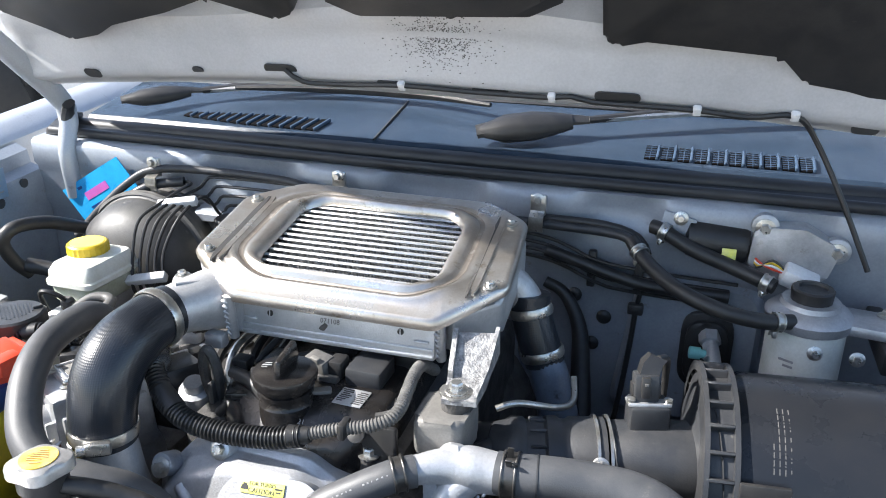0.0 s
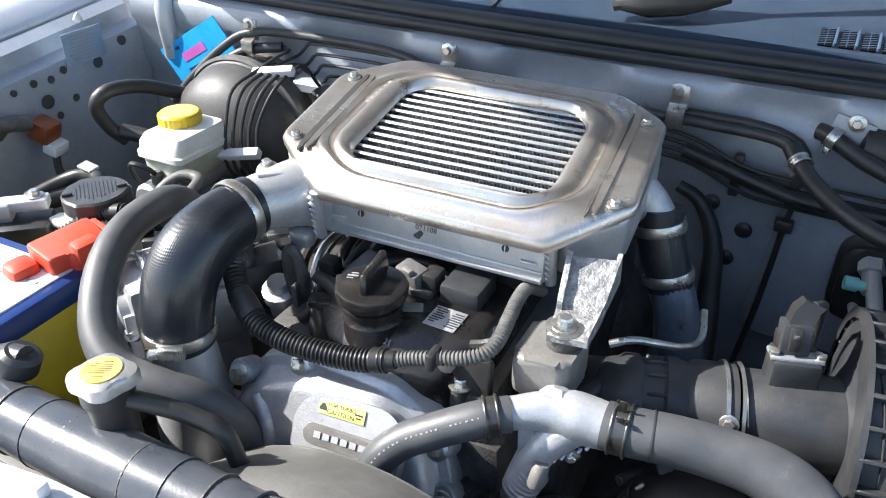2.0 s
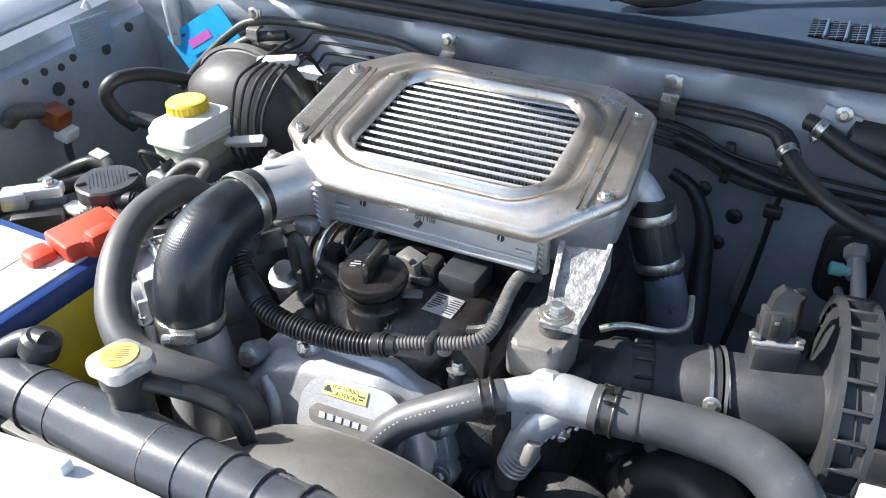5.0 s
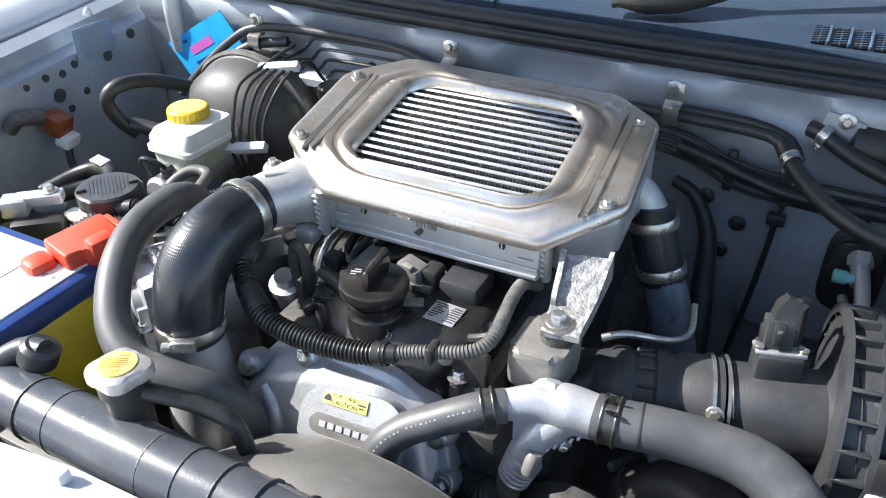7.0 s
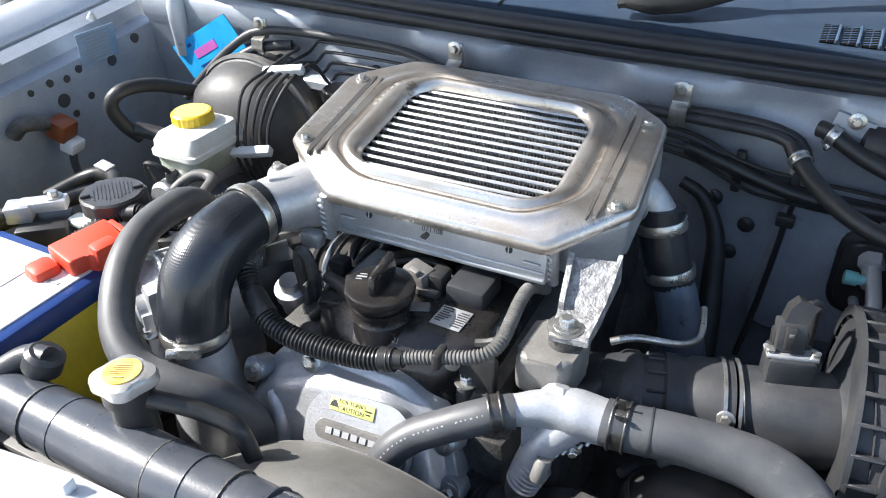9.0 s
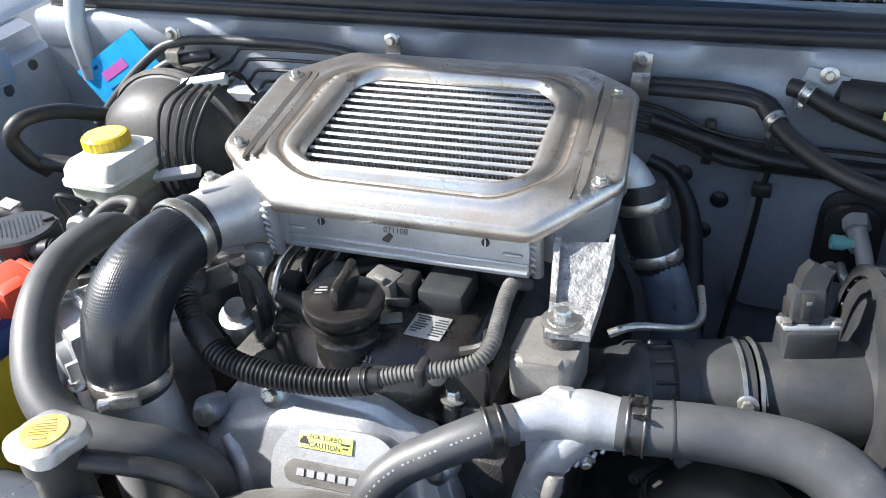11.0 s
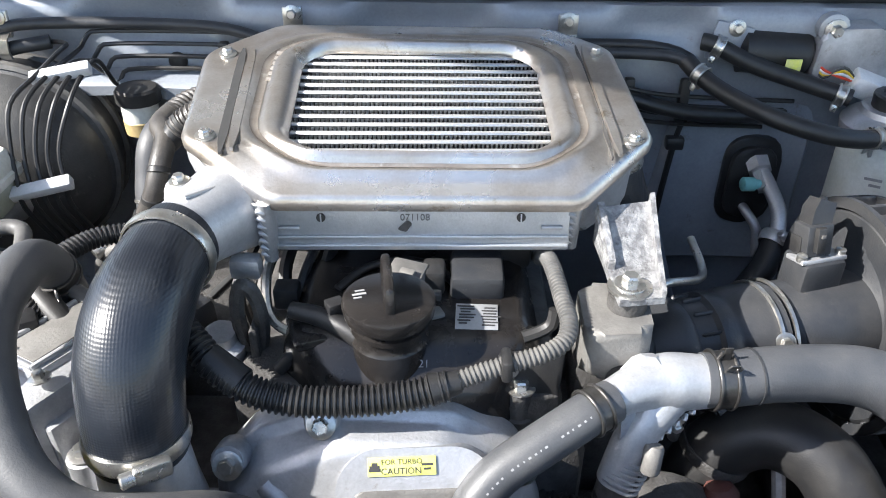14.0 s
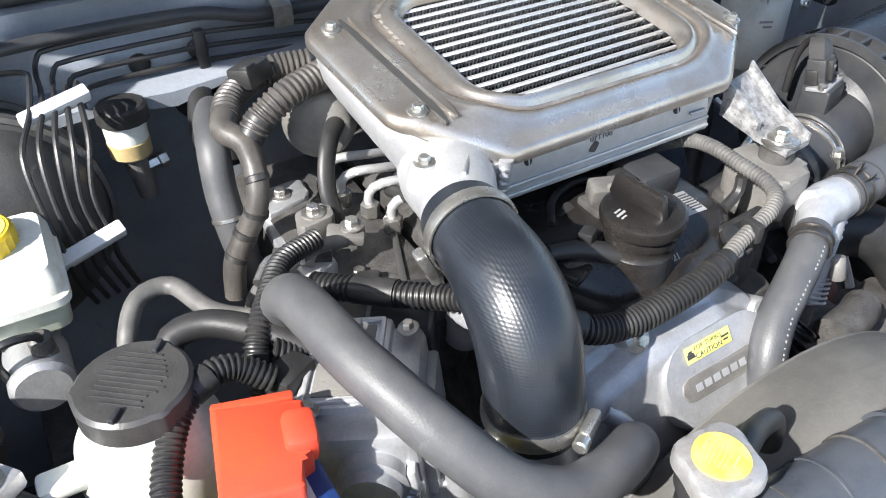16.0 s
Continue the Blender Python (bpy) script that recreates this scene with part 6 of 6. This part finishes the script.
# ==== pipes along the bulkhead ====
fp = thing("heater_pipes", "pair of dark steel pipes clipped along the bulkhead", "pipe")
part("pipe", tube([(-0.60, 0.27, 0.90), (-0.56, 0.285, 0.945), (-0.51, 0.30, 0.99), (-0.465, 0.312, 1.014), (-0.38, 0.328, 1.016), (-0.24, 0.332, 1.012), (-0.18, 0.328, 1.000), (-0.147, 0.33, 0.997), (0, 0.332, 0.993), (0.156, 0.33, 0.99), (0.25, 0.325, 0.99), (0.28, 0.315, 0.989), (0.291, 0.308, 0.984)], 0.0066, 12, 0.012), DUSTPLAST, fp)
part("pipe", tube([(-0.585, 0.262, 0.885), (-0.545, 0.275, 0.925), (-0.50, 0.292, 0.972), (-0.465, 0.308, 0.99), (-0.42, 0.325, 0.995)], 0.0078, 12, 0.012), DUSTPLAST, fp)
part("pipe", tube([(0.156, 0.336, 0.997), (0.25, 0.333, 0.997), (0.295, 0.33, 0.985), (0.31, 0.32, 0.965)], 0.006, 12, 0.012), PLAST, fp)
for x, y, z in ((-0.465, 0.318, 1.016), (-0.147, 0.332, 1.020), (0.156, 0.332, 1.016)):
    cb = part("pipe_clip", box((0.022, 0.006, 0.03), (x, y - 0.004, z + 0.002), 0.002), ZINC, fp, "bright steel pipe clip")
    part("clip_strap", loft([[(x - 0.010, yy, zz), (x + 0.010, yy, zz), (x + 0.010, yy - 0.003, zz), (x - 0.010, yy - 0.003, zz)] for yy, zz in ((y - 0.004, z - 0.006), (y - 0.016, z - 0.012), (y - 0.018, z - 0.026), (y - 0.014, z - 0.034))]), ZINC, cb)
    bolt(fp, (x, y - 0.008, z + 0.010), (0, -1, 0.1), 0.0055)

ha = thing("fuel_hose", "black rubber fuel hose with spring clips", "hose", "fuel hoses")
part("hose", tube([(0.288, 0.311, 0.988), (0.300, 0.295, 0.978), (0.323, 0.264, 0.968), (0.361, 0.222, 0.960), (0.41, 0.205, 0.95), (0.455, 0.215, 0.94), (0.49, 0.235, 0.935)], 0.0098, 16), RUB, ha)
spring_clamp(ha, (0.301, 0.294, 0.978), (0.6, -0.75, -0.3), 0.0100, 0.010, -1.5, ZINC)
spring_clamp(ha, (0.472, 0.224, 0.9375), (0.85, 0.5, -0.15), 0.0100, 0.010, -1.5, ZINC)
hb2 = thing("fuel_hose", "black rubber fuel hose with spring clips", "hose", "fuel hoses")
part("bracket_plate", box((0.044, 0.004, 0.044), Matrix.Translation((0.342, 0.3425, 0.998)) @ pose(0, 0, 0, 0, 12, 0), 0.0015), PAINT_IN, hb2)
bolt(hb2, (0.347, 0.340, 1.016), (0, -1, 0.1), 0.0055)
part("hose", tube([(0.311, 0.341, 1.000), (0.325, 0.335, 0.998), (0.368, 0.322, 0.98), (0.421, 0.312, 0.965), (0.47, 0.29, 0.955)], 0.0098, 16), RUB, hb2)
spring_clamp(hb2, (0.328, 0.334, 0.997), (0.9, -0.3, -0.3), 0.0100, 0.010, -1.5, ZINC)
spring_clamp(hb2, (0.46, 0.2945, 0.957), (0.9, -0.4, -0.2), 0.0100, 0.010, -1.5, ZINC)

wm = thing("wiper_motor", "dark round wiper motor on a grey alloy gear housing", "wiper motor")
part("motor", turned((0.355, 0.352, 0.988), (1, 0.02, -0.05), [(0, 0.014), (0.004, 0.026), (0.075, 0.026), (0.08, 0.024)], 28), PLAST, wm)
part("yellow_tag", box((0.018, 0.002, 0.018), (0.412, 0.3225, 0.978), 0.0005), LEMON, wm, "small yellow tag")
part("gear_housing", prism(rounded([(0.435, 0.955), (0.53, 0.95), (0.545, 1.0), (0.50, 1.022), (0.44, 1.02)], [0.015] * 5, 5), -0.02, 0.022, plane_pose((0, 0.347, 0), (0, -1, 0), (1, 0, 0)), 0.006), CAST, wm)
for x, z in ((0.452, 1.018), (0.54, 0.995)):
    part("mount_ear", turned((x, 0.345, z), (0, -1, 0), [(0, 0.017), (0.012, 0.017), (0.014, 0.013)], 20), CAST, wm)
    bolt(wm, (x, 0.330, z), (0, -1, 0), 0.007)
cn = part("connector", box((0.045, 0.024, 0.026), Matrix.Translation((0.50, 0.318, 0.958)) @ pose(0, 0, 0, 20, 20, 0), 0.004), WHITE, wm, "white plug connector")
for k in range(4):
    part("wire", tube([(0.487, 0.32, 0.962), (0.465, 0.312, 0.97 + 0.004 * k), (0.448, 0.322, 0.975 - 0.003 * k), (0.44, 0.335, 0.982)], 0.0016, 6), (RED, WHITE, YELLOW, PRINT)[k], wm)

ff = thing("fuel_filter", "white fuel filter canister under an alloy primer head", "fuel filter")
part("canister", turned((0.512, 0.272, 0.925), (0, 0, -1), [(0, 0.044), (0.006, 0.046), (0.10, 0.046), (0.112, 0.042), (0.118, 0.03), (0.14, 0.028)], 36), MILK, ff)
part("head", turned((0.512, 0.272, 0.922), (0, 0, 1), [(0, 0.05), (0.012, 0.052), (0.02, 0.045), (0.024, 0.036), (0.03, 0.034)], 36), CAST, ff)
part("head_flange", box((0.14, 0.06, 0.016), Matrix.Translation((0.565, 0.275, 0.928)) @ pose(0, 0, 0, 0, 0, -8), 0.006), CAST, ff)
kn = part("primer_knob", turned((0.512, 0.272, 0.95), (0, 0, 1), [(0, 0.024), (0.016, 0.025), (0.018, 0.023), (0.0185, 0.017), (0.015, 0.016), (0.015, 0.004)], 36, wobble=lambda a, h: 1 + 0.02 * math.cos(20 * a)), PLAST, ff, "ribbed black primer knob")
for x, y in ((0.60, 0.285), (0.618, 0.262), (0.49, 0.245)):
    bolt(ff, (x, y, 0.937), (0, 0, 1), 0.006)
bars(ff, plane_pose((0.490, 0.2310, 0.885), (-0.45, -0.89, 0), (0.89, -0.45, 0)), [(0, 0, 0.018, 0.003), (0.003, -0.007, 0.012, 0.003)], GREYPRINT)
part("bracket", prism(rounded([(0.468, 0.895), (0.63, 0.895), (0.63, 0.93), (0.48, 0.93)], [0.012] * 4, 5), 0, 0.006, plane_pose((0, 0.212, 0), (0, -1, 0.2), (1, 0, 0)), 0.001), PLAST, ff, "black steel filter bracket")
for x in (0.515, 0.56):
    bolt(ff, (x, 0.2, 0.915), (0, -1, 0.2), 0.005)
part("stay", box((0.02, 0.14, 0.03), (0.60, 0.285, 0.905), 0.004), PLAST, ff)

ac = thing("refrigerant_pipes", "alloy air-conditioning pipes through a black bulkhead grommet", "pipe")
gr = rounded([(0.365, 0.765), (0.435, 0.765), (0.435, 0.885), (0.365, 0.885)], [0.032] * 4, 6)
for nm, k, h, mt in (("grommet", 1.0, 0.010, RUB), ("grommet_pad", 0.8, 0.018, PLAST)):
    part(nm, prism([(0.40 + (x - 0.40) * k, 0.825 + (z - 0.825) * k) for x, z in gr], 0, h, plane_pose((0, 0.348, 0), (0, -1, 0), (1, 0, 0)), 0.003), mt, ac)
part("fitting", turned((0.402, 0.342, 0.86), (0.1, -0.8, -0.5), [(0, 0.011), (0.008, 0.011), (0.009, 0.015), (0.024, 0.015), (0.026, 0.010), (0.05, 0.010)], 6), ALU, ac)
part("pipe", tube([(0.405, 0.325, 0.85), (0.412, 0.295, 0.835), (0.416, 0.27, 0.82), (0.412, 0.25, 0.80)], 0.009, 14), ALU, ac)
part("charge_port", turned((0.405, 0.305, 0.838), (-1, -0.1, 0.05), [(0, 0.006), (0.012, 0.006), (0.012, 0.0085), (0.026, 0.0085), (0.027, 0.007)], 18), TEAL, ac, "teal charge port cap")
part("hose", tube([(0.412, 0.25, 0.80), (0.395, 0.225, 0.775), (0.365, 0.20, 0.75), (0.33, 0.17, 0.72), (0.30, 0.12, 0.68)], 0.0155, 16), RUB, ac)
clamp(ac, (0.408, 0.246, 0.796), (-0.5, -0.6, -0.6), 0.0156, 0.014, 0.5, ALU, "crimp_ring", "alloy crimp ring")
part("small_pipe", tube([(0.395, 0.345, 0.795), (0.40, 0.32, 0.79), (0.41, 0.305, 0.775), (0.415, 0.30, 0.74)], 0.006, 10), ALU, ac)
part("thin_cable", tube([(0.30, 0.345, 0.86), (0.305, 0.34, 0.90), (0.32, 0.338, 0.915), (0.36, 0.338, 0.917), (0.42, 0.338, 0.912)], 0.0035, 8), RUB, ac)
part("cable_clip", box((0.022, 0.014, 0.016), (0.30, 0.34, 0.875), 0.003), PLAST, ac)
part("cable_drop", tube([(0.30, 0.342, 0.87), (0.297, 0.345, 0.82), (0.29, 0.34, 0.74), (0.28, 0.33, 0.66)], 0.004, 8), RUB, ac)
bh = thing("bulkhead_hose", "black rubber hose dropping down the bulkhead", "hose")
part("hose", tube([(0.17, 0.338, 0.90), (0.20, 0.335, 0.885), (0.225, 0.325, 0.84), (0.235, 0.30, 0.78), (0.245, 0.26, 0.72), (0.25, 0.22, 0.66)], [0.008, 0.010, 0.013, 0.015, 0.015, 0.015], 14), RUB, bh)
part("loom", tube([(0.17, 0.334, 0.95), (0.22, 0.328, 0.94), (0.28, 0.325, 0.925), (0.33, 0.325, 0.918), (0.42, 0.33, 0.915)], 0.009, 12), LOOM, bh)

# ==== air intake ====
AX = Vector((1, 0.28, 0)).normalized()
ap = thing("air_intake_pipe", "dusty black plastic intake pipe with ribbed bellows", "air pipe")
C0 = Vector((0.306, 0.006, 0.852))
part("bellows", turned(C0 - AX * 0.13, AX, [(0, 0.030), (0.010, 0.037), (0.022, 0.0395), (0.028, 0.0435), (0.040, 0.0435), (0.044, 0.0405), (0.062, 0.0410), (0.065, 0.045), (0.075, 0.045), (0.08, 0.042), (0.085, 0.042), (0.09, 0.045), (0.125, 0.0455), (0.125, 0.04)], 36), DUSTPLAST, ap)
part("bellows_rear", tube([C0 - AX * 0.115, C0 - AX * 0.15 + Vector((0, 0.01, -0.01)), C0 - AX * 0.19 + Vector((0.0, 0.04, -0.04)), C0 - AX * 0.2 + Vector((0, 0.06, -0.1))], [0.037, 0.038, 0.038, 0.036], 24), RUB, ap)
for k in range(14):
    a = 2 * math.pi * k / 14
    u, v, d = frame_of(AX)
    p = C0 - AX * 0.068 + (u * math.cos(a) + v * math.sin(a)) * 0.0408
    part("bellows_rib", box((0.030, 0.003, 0.006), plane_pose(p, (u * math.cos(a) + v * math.sin(a)), AX), 0.0015, seg=1), DUSTPLAST, ap)
for s in (-0.004, 0.009):
    part("wire_clamp", turned(C0 + AX * s - AX * 0.012, AX, [(0, 0.0455), (0.0, 0.0478), (0.003, 0.0478), (0.003, 0.0455)], 40, None, (False, False)), ZINC, ap)
bolt(ap, C0 + Vector((-0.002, -0.042, 0.022)), (0, -0.9, 0.4), 0.005)
part("pipe", turned(C0, AX, [(0, 0.040), (0.004, 0.0425), (0.082, 0.0445), (0.090, 0.06), (0.096, 0.085)], 40), DUSTPLAST, ap)
mf = part("flow_sensor", box((0.041, 0.032, 0.040), Matrix.Translation(C0 + AX * 0.036 + Vector((0, 0.010, 0.048))) @ pose(0, 0, 0, 0, 0, 16), 0.004), DUSTPLAST, ap, "air flow sensor with black plug")
MB = Matrix.Translation(C0 + AX * 0.033 + Vector((-0.002, 0.016, 0.082))) @ pose(0, 0, 0, -12, 0, 16)
part("sensor_plate", box((0.044, 0.022, 0.004), MB @ Matrix.Translation((0.003, -0.004, -0.016)), 0.001), CAST, mf)
part("plug", box((0.025, 0.020, 0.028), MB, 0.002), DUSTPLAST, mf)
part("plug_latch", box((0.009, 0.006, 0.022), MB @ Matrix.Translation((-0.002, -0.012, 0.002)), 0.0012), PLAST, mf)
part("latch_mark", box((0.004, 0.002, 0.003), MB @ Matrix.Translation((-0.002, -0.0155, 0.006)), 0.0004), GREYLOOM, mf)
part("plug_shroud", box((0.030, 0.014, 0.016), MB @ Matrix.Translation((0.001, 0.004, -0.005)), 0.0015), PLAST, mf)
part("boot", loft([[MB @ Vector(p) for p in ring] for ring in (((-0.009, -0.007, 0.010), (0.011, -0.007, 0.010), (0.011, 0.009, 0.010), (-0.009, 0.009, 0.010)), ((-0.004, -0.004, 0.026), (0.016, -0.004, 0.024), (0.016, 0.012, 0.024), (-0.004, 0.012, 0.026)), ((0.004, 0.0, 0.034), (0.022, 0.002, 0.027), (0.022, 0.014, 0.024), (0.004, 0.014, 0.033)))]), PLAST, mf)
part("plug_cable", tube([MB @ Vector((0.014, 0.010, 0.026)), MB @ Vector((0.026, 0.024, 0.022)), MB @ Vector((0.03, 0.04, 0.0)), MB @ Vector((0.03, 0.05, -0.04))], 0.004, 10), RUB, mf)
for s in (-0.016, 0.022):
    part("screw", turned(MB @ Vector((s, -0.009, -0.015)), (0, 0, 1), [(0, 0.0045), (0.005, 0.0045), (0.006, 0.003)], 12), ZINC, mf)

af = thing("air_cleaner", "large black cylindrical air cleaner housing", "air filter housing")
CA = C0 + AX * 0.086 + Vector((0, 0.018, -0.012))
AB = Vector((1, 0.12, 0)).normalized()
part("end_cover", turned(CA, AB, [(0, 0.05), (0.002, 0.096), (0.006, 0.100), (0.028, 0.102), (0.030, 0.096)], 56), DUSTPLAST, af)
u, v, d = frame_of(AB)
for k in range(26):
    a = 2 * math.pi * k / 26
    w = u * math.cos(a) + v * math.sin(a)
    part("gusset", box((0.027, 0.004, 0.012), plane_pose(CA + AB * 0.015 + w * 0.104, w, AB), 0.001, seg=1), DUSTPLAST, af)
for h in (0.0, 0.028):
    part("rim", turned(CA + AB * h, AB, [(0, 0.100), (0, 0.110), (0.005, 0.110), (0.005, 0.100)], 56, None, (False, False)), DUSTPLAST, af)
hou = part("housing", turned(CA + AB * 0.033, AB, [(0, 0.09), (0, 0.100), (0.01, 0.102), (0.30, 0.106), (0.33, 0.10), (0.34, 0.05)], 64), AIRBOX, af, "smooth satin black housing")
for k in range(5):
    pb = bmesh.new()
    for n in range(4 if k == 0 else 9):
        a = 0.62 + 0.075 * n
        q = Vector((0, -math.cos(a), math.sin(a)))
        q = (q - AB * q.dot(AB)).normalized()
        box((0.0010, 0.0058, 0.0004), plane_pose(CA + AB * (0.064 + 0.0052 * k) + q * 0.1022, q, AB), 0, pb)
    part("print_bar", pb, GREYLOOM, hou)
q = Vector((0, -0.98, 0.1))
q = (q - AB * q.dot(AB)).normalized()
part("latch", box((0.05, 0.022, 0.010), plane_pose(CA + AB * 0.055 + q * 0.107, q, AB), 0.003), WHITE, af, "pale plastic latch")
part("latch_strap", box((0.046, 0.05, 0.006), plane_pose(CA + AB * 0.055 + q * 0.104 + Vector((0, 0, 0.02)), q, AB), 0.002), PLAST, af)

# ==== low right: shadowed parts ====
lr = thing("lower_radiator_hose", "dusty black lower hose in the shade", "hose")
part("hose", tube([(0.24, -0.06, 0.70), (0.26, -0.055, 0.765), (0.30, -0.06, 0.795), (0.34, -0.09, 0.79), (0.36, -0.13, 0.75), (0.36, -0.18, 0.69)], 0.030, 20), RUB, lr)
clamp(lr, (0.262, -0.0555, 0.768), (0.3, 0.0, 0.9), 0.030, 0.010, 1.0, CASTDARK)
hs2 = thing("heater_hose", "black rubber hose with a steel band end", "hose")
part("hose", tube([(0.255, -0.04, 0.800), (0.30, -0.02, 0.82), (0.36, 0.02, 0.82)], 0.013, 14), RUB, hs2)
part("band", turned((0.257, -0.04, 0.801), (0.8, 0.3, 0.35), [(0, 0.0135), (0, 0.015), (0.012, 0.015), (0.012, 0.0135)], 20, None, (False, False)), CASTDARK, hs2)
ob = thing("rubber_boot", "dull red rubber boot low in the bay", "boot")
part("boot", turned((0.262, -0.100, 0.735), (-0.2, 0.3, 1), [(0, 0.010), (0.010, 0.0145), (0.024, 0.016), (0.032, 0.011), (0.034, 0.004)], 18), RUST, ob)
part("cable", tube([(0.263, -0.10, 0.74), (0.27, -0.12, 0.71), (0.26, -0.14, 0.67)], 0.009, 10), RUST, ob)
bp2 = thing("bypass_hose", "black corrugated bypass hose under the coolant outlet", "hose")
part("hose", tube([(0.150, -0.146, 0.80), (0.13, -0.145, 0.785), (0.10, -0.13, 0.785), (0.07, -0.12, 0.79)], 0.018, 18, ribs=(0.007, 0.0025)), RUB, bp2)
lo = thing("lower_engine_parts", "dark pump castings and pulleys low in the bay", "engine part")
part("pump", turned((0.20, -0.17, 0.72), (0, 1, 0), [(0, 0.05), (0.02, 0.06), (0.08, 0.06), (0.1, 0.04)], 24), CASTDARK, lo)
part("pulley", turned((0.12, -0.20, 0.70), (0, 1, 0), [(0, 0.05), (0.004, 0.062), (0.012, 0.052), (0.02, 0.062), (0.028, 0.05)], 30), CASTDARK, lo)
part("pipe_end", tube([(0.17, -0.165, 0.79), (0.21, -0.16, 0.79), (0.235, -0.15, 0.785)], 0.018, 14), CASTDARK, lo)
part("casting", box((0.12, 0.10, 0.08), (0.30, -0.14, 0.70), 0.015), CASTDARK, lo)
part("strut", tube([(0.31, -0.05, 0.80), (0.312, -0.09, 0.74), (0.315, -0.13, 0.66)], 0.006, 8), CAST, lo)
under = thing("chassis_floor", "dark grimy chassis rails and undertray below the engine", "car body", kind="structure")
part("undertray", box((1.5, 1.05, 0.02), (0.03, -0.10, 0.42), 0.004), CASTDARK, under)
for x in (-0.46, 0.50):
    part("rail", box((0.09, 1.1, 0.14), (x, -0.08, 0.50), 0.01), CASTDARK, under)
part("suspension_turret", box((0.16, 0.24, 0.20), (-0.62, 0.12, 0.62), 0.03), CASTDARK, under)
part("suspension_turret", box((0.16, 0.24, 0.20), (0.66, 0.12, 0.62), 0.03), CASTDARK, under)

# ==== beyond the bay ====
pk = thing("parked_pickup", "white parked pickup with a silver alloy wheel", "pickup")
W = Vector((-2.79, 1.93, 0.60))
wd = Vector((0.42, -0.90, 0)).normalized()
ty = part("tyre", turned(W - wd * 0.12, wd, [(0, 0.24), (0.01, 0.33), (0.04, 0.375), (0.20, 0.375), (0.23, 0.335), (0.245, 0.235), (0.22, 0.22)], 56), TYRE, pk)
u, v, d = frame_of(wd)
for k in range(44):
    a = 2 * math.pi * k / 44
    w = u * math.cos(a) + v * math.sin(a)
    part("tread_block", box((0.08, 0.034, 0.02), plane_pose(W + wd * (0.03 if k % 2 else -0.04) + w * 0.378, w, wd), 0.004, seg=1), TYRE, ty)
rim = part("rim", turned(W + wd * 0.06, wd, [(0, 0.20), (0.05, 0.225), (0.06, 0.225), (0.055, 0.205), (0.02, 0.19), (0.015, 0.06), (0.04, 0.05), (0.045, 0.01)], 48), CAST, ty, "silver alloy rim")
for k in range(6):
    a = 2 * math.pi * k / 6 + 0.3
    w = u * math.cos(a) + v * math.sin(a)
    part("rim_hole", turned(W + wd * 0.0745 + w * 0.135, wd, [(0, 0.038), (0.004, 0.038)], 16), PRINT, rim)
m5 = plane_pose(W + wd * 0.117, wd, u)
bm = bmesh.new()
for k in range(9):
    a = 0.7 + 0.13 * k
    box((0.028, 0.03, 0.004), plane_pose(W + wd * 0.117 + (u * math.cos(a) + v * math.sin(a)) * 0.285, wd, u * -math.sin(a) + v * math.cos(a)), 0.001, bm)
part("sidewall_mark", bm, WHITE, ty, "white raised sidewall marks")
side = plane_pose(W, wd, Vector((0, 0, 1)).cross(wd))
arch = [(-2.2, -0.30), (-0.46, -0.30)] + [(0.46 * math.cos(a), 0.02 + 0.44 * math.sin(a)) for a in [math.pi * (1 - k / 12) for k in range(13)]] + [(0.46, -0.30), (0.85, -0.28), (0.9, 0.35), (0.7, 0.52), (-0.6, 0.56), (-1.0, 1.05), (-2.2, 1.1)]
part("body_side", prism(arch, -1.5, -0.02, side, 0.03), WHITEPAINT, pk)
part("arch_liner", prism([(0.45 * math.cos(a), 0.02 + 0.43 * math.sin(a)) for a in [math.pi * (1 - k / 12) for k in range(13)]] + [(0.45, -0.3), (-0.45, -0.3)], -0.9, -0.22, side, 0), TYRE, pk)
